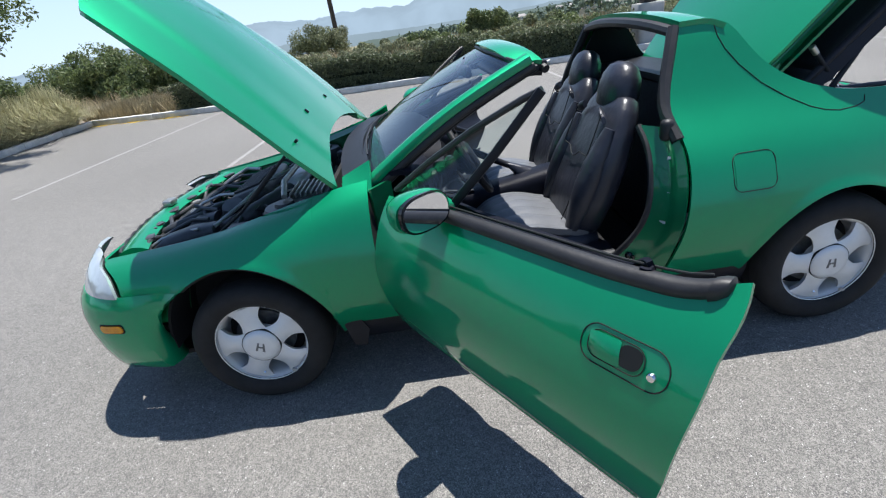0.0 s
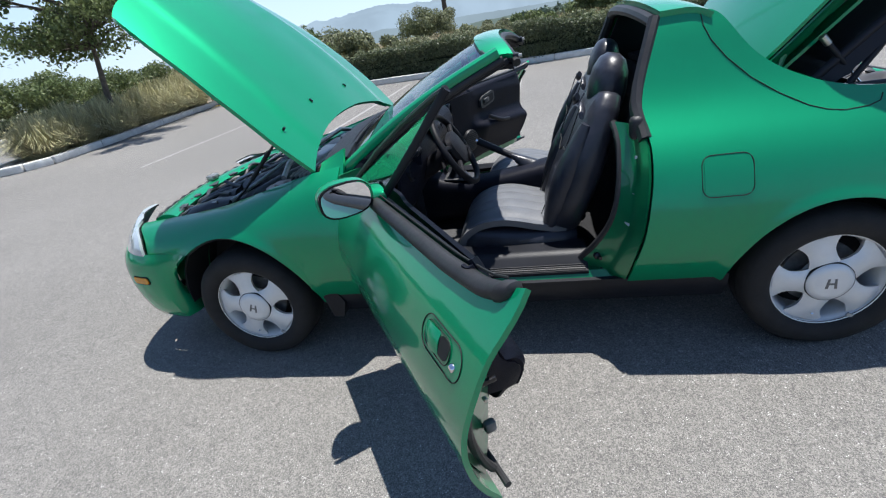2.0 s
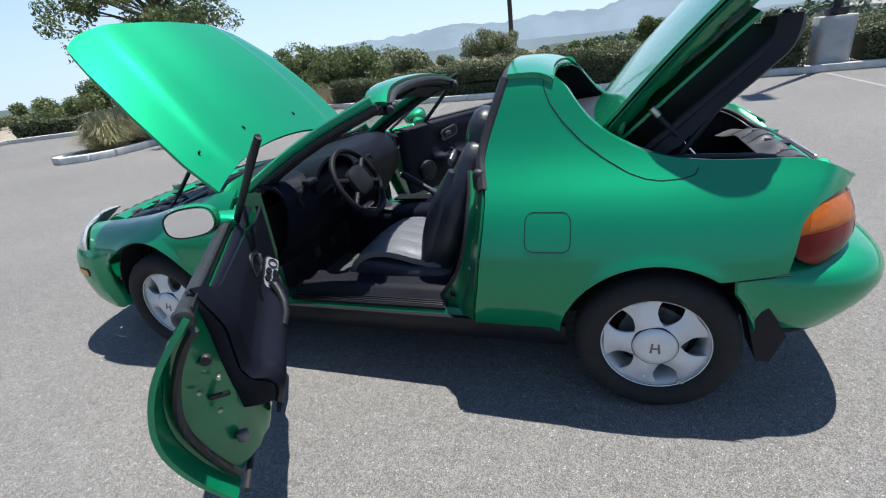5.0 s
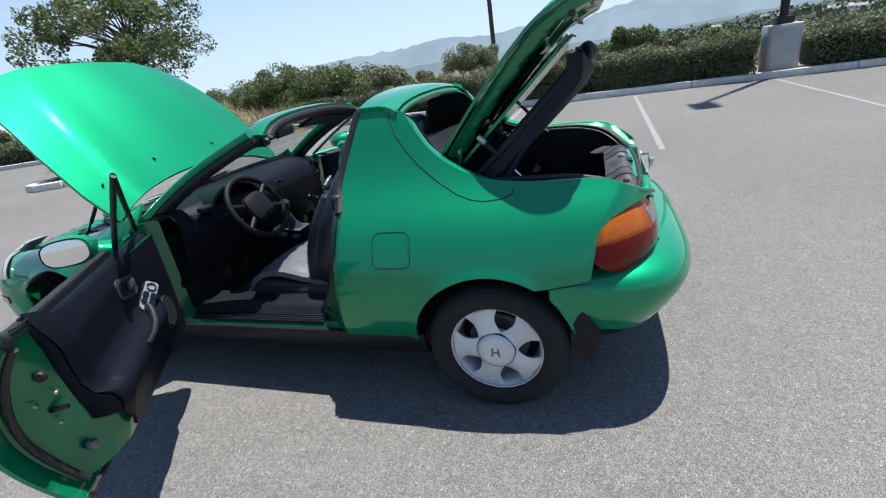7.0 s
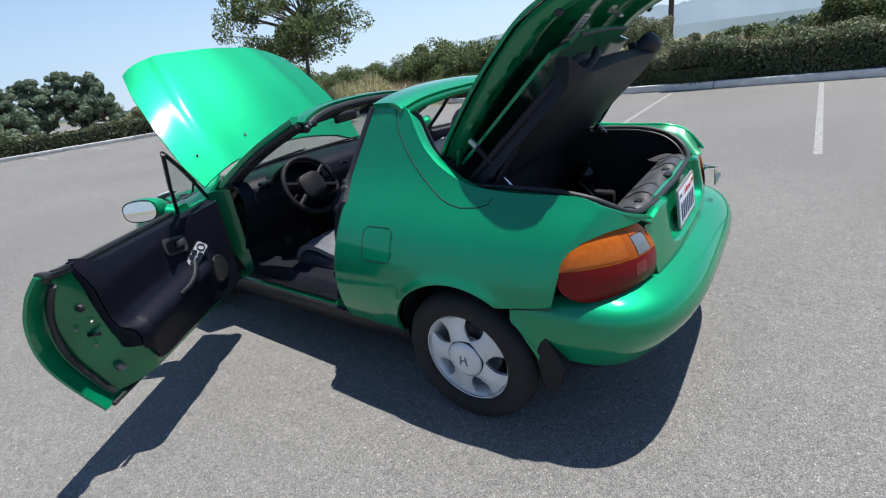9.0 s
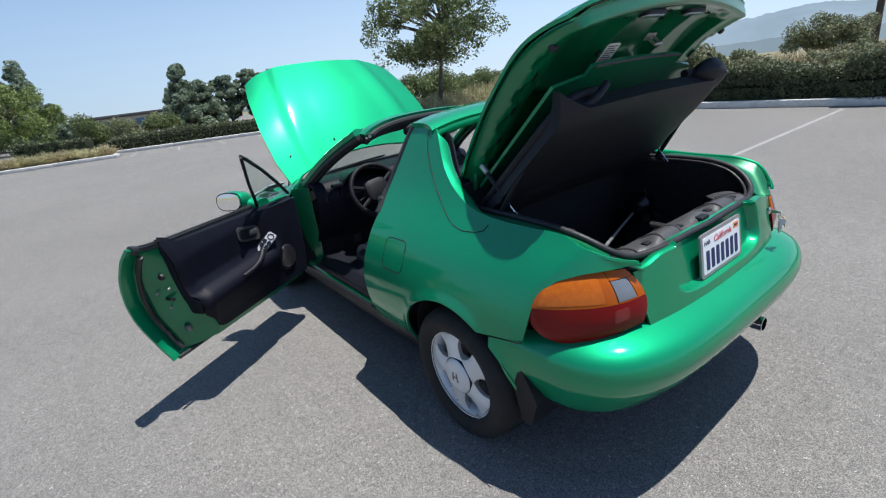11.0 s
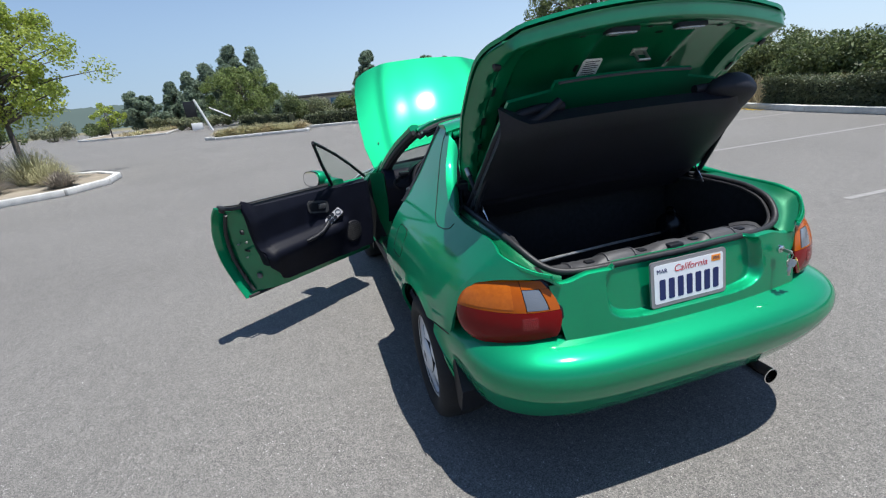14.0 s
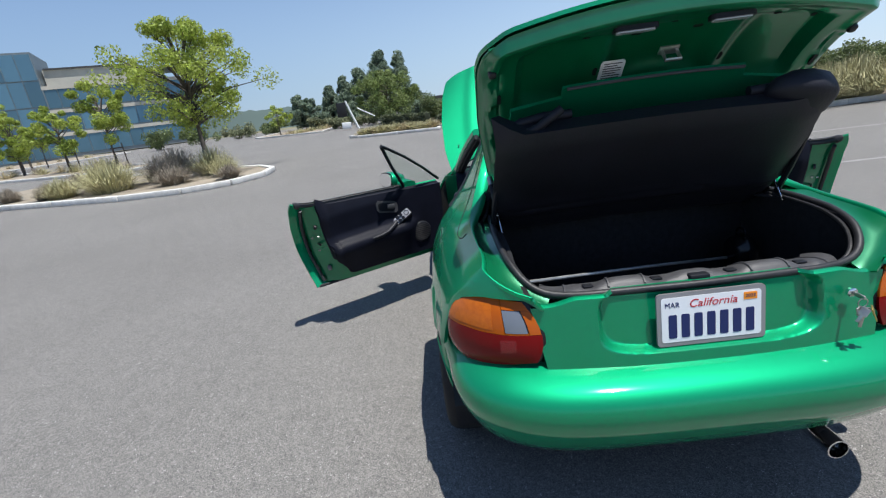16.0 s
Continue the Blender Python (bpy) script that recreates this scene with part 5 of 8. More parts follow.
    PA, PB, PN = Vector((-0.85, 0.15, 0.50)).normalized(), Vector((0.2675, -0.6925, 0.6625)).normalized(), Vector((0.45, 0.70, 0.55)).normalized()
    def panel(a, b, k):
        p = Vector((1.005, -0.612, 0.664)) + PA * a + PB * b + PN * k
        return Vector((p.x, -s * p.y, p.z))
    if s < 0:
        add("switch_base", prism(rounded(0.148, 0.060, 0.014, 3), panel, -0.055, 0.004), BLACK_TRIM, d)
        add("switch_panel", prism(rounded(0.138, 0.050, 0.010, 3), panel, -0.02, 0.008), SWITCH, d, "silver window switch panel")
        for a, b, r in ((-0.030, -0.014, 0.011), (-0.030, 0.014, 0.011), (0.0, -0.014, 0.011), (0.0, 0.014, 0.011), (-0.056, 0.0, 0.009)):
            add("window_switch", prism(oval(r * 1.2, r, 12, 3), lambda p, q, k: panel(a + p, b + q, k), 0.009, 0.016), BLACK_GLOSS, d)
        add("mirror_knob", tube([panel(0.042 + 0.017 * math.cos(t), 0.017 * math.sin(t), 0.012) for t in lin(0, math.tau * 15 / 16, 16)], 0.003, 6, closed=True), BLACK_TRIM, d)
    pull = [Vector((1.062, s * 0.600, 0.640)), Vector((1.095, s * 0.585, 0.622)), Vector((1.14, s * 0.572, 0.600)), Vector((1.20, s * 0.568, 0.584)), Vector((1.27, s * 0.575, 0.574))]
    add("pull_cup", tube(pull, lambda k: 0.017 - 0.005 * k, 10), BLACK_TRIM, d, "moulded door pull")
    add("release_surround", prism(rounded(0.165, 0.085, 0.030, 5), lambda a, b, k: Vector((1.10 + a, s * (0.636 - k), 0.757 + b + 0.20 * a)), -0.01, 0.006), GREYPLASTIC, d)
    add("release_recess", prism(rounded(0.130, 0.058, 0.022, 5), lambda a, b, k: Vector((1.105 + a, s * (0.636 - k), 0.757 + b + 0.20 * a)), 0.005, 0.0075), BLACK_TRIM, d)
    add("release_lever", rbox((1.075, s * 0.622, 0.757), (0.060, 0.014, 0.034), 0.007, rot=Matrix.Rotation(radians(-8), 3, 'Y')), GREYPLASTIC, d, "grey door release lever")
    add("edge_plug", lathe([(0, 0.004), (0.014, 0.003), (0.016, 0), (0.016, -0.01), (0, -0.01)], 14, m=Matrix.Translation((DOOR_CUT(0.72) - 0.140, s * 0.722, 0.72)) @ Matrix.Rotation(radians(-90), 4, 'Z')), RUBBER, d)
    return d


door(-1, -56)
door(1, 56)

# ---- cabin ----
cab = part("cabin_floor", rbox((1.20, 0, 0.265), (1.35, 1.30, 0.04), 0.01), CARPET, car, "black carpeted cabin floor")
part("footwell_front", rbox((0.60, 0, 0.50), (0.03, 1.26, 0.50), 0.01), CARPET, cab)
part("floor_mat", rbox((0.87, -0.33, 0.292), (0.36, 0.40, 0.012), 0.005), mat("grey_floor_mat", (0.06, 0.06, 0.062), 0.95, var=0.3, var_scale=60), cab, "dark grey floor mat")
def bulk(u, v):
    return (1.80 + 0.10 * v, 0.58 * u, 0.30 + 0.68 * v + 0.012 * (1 - u * u))
part("rear_bulkhead", sheet(bulk, lin(-1, 1, 14), lin(0, 1, 8), 0.02), CARPET, cab)
part("bulkhead_shelf", sheet(lambda u, v: (1.90 + 0.30 * v, 0.53 * u, 0.985 + 0.012 * (1 - u * u) + 0.01 * v), lin(-1, 1, 14), lin(0, 1, 6), 0.03), BLACK_TRIM, cab, "black shelf behind the seats")
part("window_sill_bar", rbox((2.185, 0, 1.0), (0.03, 1.06, 0.035), 0.01), GREYPLASTIC, cab)

# dashboard
def dash(u, v):
    y = 0.655 * u
    prof = [(0.50, 0.872), (0.60, 0.888), (0.70, 0.893), (0.77, 0.880), (0.815, 0.845), (0.83, 0.79), (0.81, 0.72), (0.78, 0.64), (0.72, 0.56), (0.68, 0.50)]
    k = v * (len(prof) - 1)
    i = min(int(k), len(prof) - 2)
    fx = k - i
    x = prof[i][0] * (1 - fx) + prof[i + 1][0] * fx
    z = prof[i][1] * (1 - fx) + prof[i + 1][1] * fx
    x -= 0.10 * (1 - abs(u) ** 2) * max(0, 1 - v * 3)
    x -= 0.05 * max(0.0, abs(u) - 0.75) * 4 * min(1, v * 2)
    z -= 0.02 * abs(u) ** 3
    return (x, y, z)
db = part("dashboard", sheet(dash, lin(-1, 1, 50), lin(0, 1, 40), 0.02), VINYL, car, "black moulded dashboard")
bb = sheet(lambda u, v: Vector((0.70 + 0.165 * u, -0.31 + (0.175 + 0.015 * u) * math.cos(v), 0.80 + (0.112 + 0.018 * u) * math.sin(v) ** 0.8)), lin(0, 1, 8), lin(0.0, math.pi, 22), 0.015)
part("instrument_hood", bb, VINYL, db, "arched black instrument hood")
part("instrument_face", prism([(0.165 * math.cos(a), 0.095 * math.sin(a)) for a in lin(0, math.pi, 20)], lambda a, b, d: (0.765 + d - 0.15 * b, -0.31 + a, 0.80 + b), 0, 0.01), BLACK_GLOSS, db)
for yy, r in ((-0.37, 0.042), (-0.25, 0.042), (-0.17, 0.024), (-0.45, 0.024)):
    part("gauge", lathe([(r, 0), (r, 0.004), (r * 0.94, 0.004), (r * 0.94, 0.001), (0, 0.001)], 28, m=Matrix.Translation((0.772, yy, 0.842 if r > 0.03 else 0.835)) @ Matrix.Rotation(radians(-90), 4, 'Z')), STEEL if r < 0 else BLACK_TRIM, db)
    for k in range(9):
        a = radians(220 - 32 * k)
        part("gauge_tick", rbox((0.7775, yy + r * 0.78 * math.cos(a), (0.842 if r > 0.03 else 0.835) + r * 0.78 * math.sin(a)), (0.001, 0.003, 0.003), 0), WHITE, db)
for yy, zz in ((-0.56, 0.795), (-0.06, 0.80), (0.10, 0.80), (0.56, 0.815)):
    v = part("air_vent", lathe([(0.048, -0.01), (0.050, 0.012), (0.042, 0.016), (0.040, 0.0), (0, -0.002)], 26, m=Matrix.Translation((0.815 if abs(yy) > 0.3 else 0.83, yy, zz)) @ Matrix.Rotation(radians(-90), 4, 'Z')), BLACK_TRIM, db, "round black air vent")
    for k in range(4):
        part("vent_slat", rbox((0.822 if abs(yy) > 0.3 else 0.837, yy, zz - 0.024 + 0.016 * k), (0.006, 0.07 if abs(k - 1.5) < 1 else 0.055, 0.004), 0.001), BLACK_GLOSS, db)
part("demist_vent", rbox((0.63, -0.52, 0.884), (0.04, 0.09, 0.008), 0.003, rot=Matrix.Rotation(radians(15), 3, 'Z')), BLACK_GLOSS, db)
part("switch_pod", rbox((0.845, -0.525, 0.865), (0.05, 0.075, 0.03), 0.01), BLACK_TRIM, db)
part("radio", rbox((0.80, 0.02, 0.68), (0.03, 0.18, 0.06), 0.006, rot=Matrix.Rotation(radians(18), 3, 'Y')), BLACK_GLOSS, db, "black radio unit")
part("heater_panel", rbox((0.825, 0.02, 0.755), (0.02, 0.19, 0.045), 0.005, rot=Matrix.Rotation(radians(12), 3, 'Y')), BLACK_GLOSS, db)
part("glove_box", rbox((0.81, 0.36, 0.70), (0.03, 0.42, 0.13), 0.015, rot=Matrix.Rotation(radians(15), 3, 'Y')), VINYL, db)
for yy, ll in ((-0.22, 0.12), (-0.38, 0.0)):
    part("pedal", rbox((0.68, yy, 0.42), (0.012, 0.06, 0.06), 0.006), RUBBER, cab)

STEER = mat("matt_black_wheel_skin", (0.007, 0.007, 0.010), 0.55, spec=0.25, var=0.2, var_scale=12, bump=0.1, bump_scale=200)
# steering wheel
SM = Matrix.Translation((0.985, -0.31, 0.80)) @ Matrix.Rotation(radians(62), 4, 'Y') @ Matrix.Rotation(radians(8), 4, 'Z')
ring = [SM @ Vector((0.178 * math.cos(a), 0.178 * math.sin(a), 0)) for a in lin(0, math.tau * 47 / 48, 48)]
stw = part("steering_wheel", tube(ring, 0.0155, 10, closed=True), STEER, car, "black leather steering wheel")
part("airbag_hub", loft([(SM @ Vector((0, 0, -0.05)), SM.to_3x3() @ Vector((1, 0, 0)), SM.to_3x3() @ Vector((0, 1, 0)), 0.05, 0.05), (SM @ Vector((0, 0, 0.0)), SM.to_3x3() @ Vector((1, 0, 0)), SM.to_3x3() @ Vector((0, 1, 0)), 0.078, 0.088), (SM @ Vector((0, 0, 0.022)), SM.to_3x3() @ Vector((1, 0, 0)), SM.to_3x3() @ Vector((0, 1, 0)), 0.072, 0.082), (SM @ Vector((0, 0, 0.032)), SM.to_3x3() @ Vector((1, 0, 0)), SM.to_3x3() @ Vector((0, 1, 0)), 0.05, 0.06)], 24, 3.5), STEER, stw)
for a in (25, 155, 205, 335):
    a = radians(a + 90)
    p0, p1 = Vector((0.06 * math.cos(a), 0.06 * math.sin(a), 0.0)), Vector((0.175 * math.cos(a), 0.175 * math.sin(a), 0))
    part("wheel_spoke", tube([SM @ p0, SM @ p1], 0.014, 8), STEER, stw)
part("steering_column", tube([SM @ Vector((0, 0, -0.02)), SM @ Vector((0, 0, -0.20))], 0.045, 14), STEER, stw)
for sgn in (-1, 1):
    part("column_stalk", tube([SM @ Vector((0.0, sgn * 0.04, -0.075)), SM @ Vector((0.02, sgn * 0.16, -0.06))], 0.008, 8), STEER, stw)

# console
cons = part("centre_console", loft([((0.72, 0.02, 0.45), (0, 1, 0), (0, 0, 1), 0.10, 0.16), ((0.84, 0.02, 0.44), (0, 1, 0), (0, 0, 1), 0.095, 0.12), ((0.98, 0.02, 0.42), (0, 1, 0), (0, 0, 1), 0.09, 0.115), ((1.20, 0.02, 0.43), (0, 1, 0), (0, 0, 1), 0.095, 0.13), ((1.42, 0.02, 0.45), (0, 1, 0), (0, 0, 1), 0.10, 0.15), ((1.60, 0.02, 0.46), (0, 1, 0), (0, 0, 1), 0.10, 0.16)], 24, 4), VINYL, car, "black centre console")
part("gear_plate", rbox((0.93, 0.02, 0.55), (0.17, 0.13, 0.012), 0.005, rot=Matrix.Rotation(radians(6), 3, 'Y')), GREYPLASTIC, cons)
part("gear_boot", loft([((0.92, 0.02, 0.55), (0, 1, 0), (1, 0, 0), 0.055, 0.065), ((0.915, 0.02, 0.60), (0, 1, 0), (1, 0, 0), 0.025, 0.03), ((0.91, 0.02, 0.66), (0, 1, 0), (1, 0, 0), 0.009, 0.009), ((0.908, 0.02, 0.69), (0, 1, 0), (1, 0, 0), 0.026, 0.026), ((0.907, 0.02, 0.715), (0, 1, 0), (1, 0, 0), 0.028, 0.028), ((0.906, 0.02, 0.735), (0, 1, 0), (1, 0, 0), 0.014, 0.014)], 16, 2.2), LEATHER, cons, "gear lever with leather boot")
part("hand_brake", tube([(1.32, 0.07, 0.58), (1.22, 0.085, 0.62), (1.12, 0.10, 0.672), (1.04, 0.11, 0.715)], lambda k: 0.016 + 0.005 * k, 10), BLACK_TRIM, cons, "raised hand brake lever")
part("brake_gaiter", loft([((1.34, 0.06, 0.56), (0, 1, 0), (1, 0, 0), 0.04, 0.08), ((1.28, 0.07, 0.60), (0, 1, 0), (1, 0, 0), 0.028, 0.05), ((1.22, 0.085, 0.63), (0, 1, 0), (1, 0, 0), 0.02, 0.02)], 14), LEATHER, cons)
part("brake_button", tube([(1.04, 0.11, 0.715), (1.03, 0.112, 0.722)], 0.008, 8), CHROME, cons)

# seats
def seat(y, back=0.0):
    rings = []
    for x, z, w, d in ((0.960, 0.375, 0.20, 0.05), (0.985, 0.40, 0.235, 0.075), (1.04, 0.425, 0.25, 0.085), (1.15, 0.415, 0.255, 0.085), (1.30, 0.40, 0.255, 0.085), (1.42, 0.395, 0.245, 0.085), (1.48, 0.40, 0.22, 0.07)):
        rings.append(((x, y, z - 0.02), (0, 1, 0), (0.1, 0, 1), w, d))
    st = part("seat", loft(rings, 30, 3.6), LEATHER, car, "black leather seat with grey cushion centre")
    def pad(u, v):
        x = 0.945 + 0.485 * v + 0.02 * (1 - v) ** 8
        zc = 0.490 - 0.03 * (2 * v - 0.75) ** 2 - 0.022 * max(0, v - 0.5) - 0.075 * (1 - v) ** 6 + 0.014 * math.sin(math.pi * min(1.0, v * 1.4))
        puff = 0.006 * abs(math.sin(u * 7.8)) + 0.012 * max(0, abs(u) - 0.80) * 5
        return (x, y + u * (0.215 + 0.02 * math.sin(v * 3)), zc - 0.020 * abs(u) ** 3 * (1 if abs(u) < 0.85 else 1.4) + puff - 0.03 * max(0, 0.06 - v) * 12)
    part("seat_cushion", sheet(pad, lin(-1, 1, 44), lin(0, 1, 26), 0.03), GREY_LEATHER, st, "grey leather cushion with stitched flutes")
    for k in range(-2, 3):
        u = k * 0.4027
        part("stitch_line", tube([Vector(pad(u, v)) + Vector((0, 0, 0.001)) for v in lin(0.08, 0.97, 14)], 0.0022, 5), SEAM, st)
    br = []
    for t, w, d in ((0.0, 0.205, 0.07), (0.08, 0.24, 0.085), (0.3, 0.255, 0.09), (0.55, 0.25, 0.085), (0.75, 0.225, 0.075), (0.90, 0.195, 0.062), (0.98, 0.16, 0.05), (1.0, 0.13, 0.035)):
        a = radians(24 - 4 * t)
        L = 0.60 * t
        br.append(((1.415 + L * math.sin(radians(22)), y, 0.435 + L * math.cos(radians(22))), (0, 1, 0), (-math.cos(a), 0, math.sin(a)), w, d))
    part("backrest", loft(br, 32, 3.2), LEATHER, st, "black leather backrest with side bolsters")
    for sd in (-1, 1):
        pr = []
        for t in lin(0.02, 0.78, 10):
            L = 0.60 * t
            pr.append(((1.360 + L * math.sin(radians(22)) - 0.0, y + sd * (0.200 - 0.02 * t), 0.455 + L * math.cos(radians(22))), (0, 1, 0), (-0.92, 0, 0.38), 0.048 * math.sin(math.pi * (0.12 + 0.76 * t / 0.78)) + 0.008, 0.05 * math.sin(math.pi * (0.12 + 0.80 * t / 0.78)) + 0.008))
        part("side_bolster", loft(pr, 14, 2.4), LEATHER, st)
    def seam_pt(a, t):
        L = 0.60 * t
        return Vector((1.322 + L * math.sin(radians(22)) + 0.006 * (a / 0.2) ** 2, y + a, 0.47 + L * math.cos(radians(22))))
    part("stitch_line", tube([seam_pt(a, 0.50 + 0.05 * (1 if abs(a) > 0.06 else (abs(a) / 0.06) ** 2)) for a in lin(-0.15, 0.15, 24)], 0.0024, 6), SEAM, st)
    for sd in (-1, 1):
        part("stitch_line", tube([seam_pt(sd * (0.15 + 0.012 * math.sin(t * 4)), t) + Vector((-0.004, 0, 0)) for t in lin(0.05, 0.86, 18)], 0.0024, 6), SEAM, st)
        part("shoulder_fold", loft([(seam_pt(sd * (0.10 + 0.06 * k), 0.86 - 0.05 * k) + Vector((0.01, 0, 0)), (0, 0.3, 1), (-1, 0, 0.3), 0.020 - 0.008 * abs(k - 0.5), 0.016 - 0.010 * abs(k - 0.5)) for k in lin(0, 1, 7)], 12, 2.2), LEATHER, st)
    hr = []
    for t, w, d in ((0.0, 0.055, 0.04), (0.06, 0.095, 0.058), (0.25, 0.122, 0.072), (0.5, 0.128, 0.075), (0.75, 0.115, 0.068), (0.92, 0.085, 0.05), (1.0, 0.04, 0.025)):
        L = 0.24 * t
        hr.append(((1.615 + L * math.sin(radians(12)), y, 0.885 + L * math.cos(radians(12))), (0, 1, 0), (-0.97, 0, 0.2), w, d))
    part("headrest", loft(hr, 28, 2.4), LEATHER, st, "black padded headrest")
    part("seat_rail", rbox((1.20, y - 0.20, 0.315), (0.50, 0.035, 0.06), 0.008), ENGINE_BLACK, st)
    part("seat_rail", rbox((1.20, y + 0.20, 0.315), (0.50, 0.035, 0.06), 0.008), ENGINE_BLACK, st)
    part("recline_lever", rbox((1.36, y - 0.262 if y < 0 else y + 0.262, 0.365), (0.13, 0.02, 0.025), 0.008), GREYPLASTIC, st)
    side = 1 if y < 0 else -1
    part("belt_buckle", rbox((1.40, y + side * 0.235, 0.52), (0.035, 0.028, 0.08), 0.006, rot=Matrix.Rotation(radians(25), 3, 'Y')), BLACK_TRIM, st)
    part("buckle_button", rbox((1.414, y + side * 0.235, 0.562), (0.026, 0.024, 0.014), 0.003, rot=Matrix.Rotation(radians(25), 3, 'Y')), BUCKLE, st, "red belt release button")
    for o in (st, *st.children_recursive):
        o.data.transform(Matrix.Translation((back, 0, 0)))
    return st


seat(-0.325, 0.03)
seat(0.325, 0.10)

# ---- boot ----
boot = part("boot_well", rbox((2.59, 0, 0.405), (0.72, 1.10, 0.02), 0.004), CARPET, car, "deep black carpeted boot")
for s in (-1, 1):
    part("boot_side", sheet(lambda u, v, s=s: (2.24 + 0.70 * u, s * (0.545 - 0.05 * max(0.0, u - 0.8) * 5 * 0.6), 0.41 + (0.50 - 0.10 * max(0.0, u - 0.72) / 0.28) * v), lin(0, 1, 12), lin(0, 1, 6), 0.015), CARPET, boot)
part("boot_front", rbox((2.24, 0, 0.67), (0.02, 1.10, 0.52), 0.004), CARPET, boot)
# black corner plates added to keep a sun sliver off the front wall
for s in (-1, 1):
    part("boot_corner_gusset", prism([(2.22, 0.40), (2.22, 0.60), (2.48, 0.60), (2.48, 0.54), (2.36, 0.50)], lambda a, b, k, s=s: (a, s * b, k), 0.902, 0.910), CARPET, boot)
# black panel added to shut out sun leaking in under the lid
part("boot_front_lip", rbox((2.215, 0, 0.965), (0.02, 1.13, 0.10), 0.006), CARPET, boot)
part("boot_back", sheet(lambda u, v: (2.908 - 0.03 * u * u, 0.52 * u, 0.41 + 0.365 * v), lin(-1, 1, 12), lin(0, 1, 5), 0.015), CARPET, boot)
def rim_z(y):
    k = min(1.0, max(0.0, (abs(y) - 0.36) / 0.09))
    return 0.822 - 0.018 * k * k * (3 - 2 * k)
SEAL_X = smooth([(0.0, 2.28), (0.30, 2.52), (0.52, 2.69), (0.70, 2.808), (0.84, 2.884), (0.93, 2.916), (1.0, 2.930)], 0.05)
SEAL_Y = smooth([(0.0, 0.556), (0.30, 0.566), (0.52, 0.564), (0.70, 0.548), (0.84, 0.508), (0.93, 0.455), (1.0, 0.375)], 0.05)
SEAL_Z = smooth([(0.0, 0.922), (0.30, 0.924), (0.52, 0.918), (0.70, 0.892), (0.84, 0.842), (0.93, 0.812), (1.0, 0.814)], 0.05)
left = [(SEAL_X(t), SEAL_Y(t), SEAL_Z(t)) for t in lin(0, 1, 34)]
back = [(2.938 + 0.012 * (1 - abs(y) / 0.36), y, rim_z(y) - 0.006) for y in lin(0.34, -0.34, 22)]
path = left + back + [(x, -y, z) for x, y, z in reversed(left)]
part("boot_seal", tube(path, 0.0115, 10), RUBBER, boot, "black boot seal")
part("seal_lip", tube([(x - 0.016, y * 0.975, z - 0.010) for x, y, z in path], 0.006, 8), RUBBER, boot)
for s in (-1, 1):
    def chan(t, v, s=s):
        x = 2.28 + (2.955 - 2.28) * t
        zq = min(QUARTER_TOP(x), 0.936)
        a = Vector((x, half(min(x, 2.96), min(QUARTER_TOP(x), 0.93)) - 0.016, zq - 0.012))
        if x > 2.90:
            a = a.lerp(Vector((2.975, 0.480, 0.800)), min(1.0, (x - 2.90) / 0.055))
        tt = min(0.93, t * 0.95)
        b = Vector((SEAL_X(tt), SEAL_Y(tt), SEAL_Z(tt) - 0.004))
        p = a.lerp(b, v) - Vector((0, 0, 0.012 * math.sin(math.pi * v)))
        return (p.x, s * p.y, p.z)
    part("boot_channel", sheet(chan, lin(0, 1, 44), lin(0, 1, 8), 0.006), PAINT_IN, boot, "green boot rain channel")
def rear_trim(u, v):
    y = 0.47 * u
    hump = 0.016 * math.exp(-((abs(y) - 0.215) / 0.075) ** 4) + 0.013 * math.exp(-(y / 0.06) ** 4)
    notch = 0.012 * math.exp(-((abs(y) - 0.115) / 0.022) ** 4) + 0.012 * math.exp(-((abs(y) - 0.33) / 0.025) ** 4)
    bow = max(0.0, abs(u) - 0.72) / 0.28
    top = 0.014 * ease(0.0, 0.22, v) - 0.052 * max(0.0, v - 0.35) ** 1.5
    return (2.934 - 0.125 * v - 0.075 * bow ** 2, y * (1 - 0.06 * v), rim_z(y) - 0.012 + top + (hump - notch * 0.6) * math.sin(min(1.0, v * 1.25) * math.pi))
rt = part("boot_sill_trim", sheet(rear_trim, lin(-1, 1, 90), lin(0, 1, 14), 0.012), GREYPLASTIC, boot, "grey moulded boot sill trim")
for yy in (-0.33, -0.115, 0.115, 0.33):
    c = Vector(rear_trim(yy / 0.47, 0.38)) + Vector((0, 0, 0.004))
    part("trim_clip", rbox(c, (0.024, 0.032, 0.008), 0.003), BLACK_TRIM, rt)
    part("clip_slot", rbox(c + Vector((0.0, 0, 0.004)), (0.004, 0.022, 0.002), 0.0005, 1), SEAM, rt)
for yy in (-0.40, -0.27, -0.16, 0.16, 0.27, 0.40):
    part("trim_rib", tube([Vector(rear_trim(yy / 0.47, v)) + Vector((0, 0, 0.001)) for v in lin(0.12, 0.95, 9)], 0.004, 6), GREYPLASTIC, rt)
part("boot_latch", rbox((2.918, 0.0, 0.824), (0.03, 0.06, 0.024), 0.006), BLACK_TRIM, rt)

# boot lid, raised; a runs up the lid, n outwards
LE, LN = Vector((0.703, 0, 0.711)), Vector((-0.711, 0, 0.703))
LH = Vector((2.165, 0, 1.018))
LW = smooth([(0.0, 0.515), (0.15, 0.545), (0.5, 0.580), (0.85, 0.585), (0.95, 0.572), (1.0, 0.553)], 0.02)


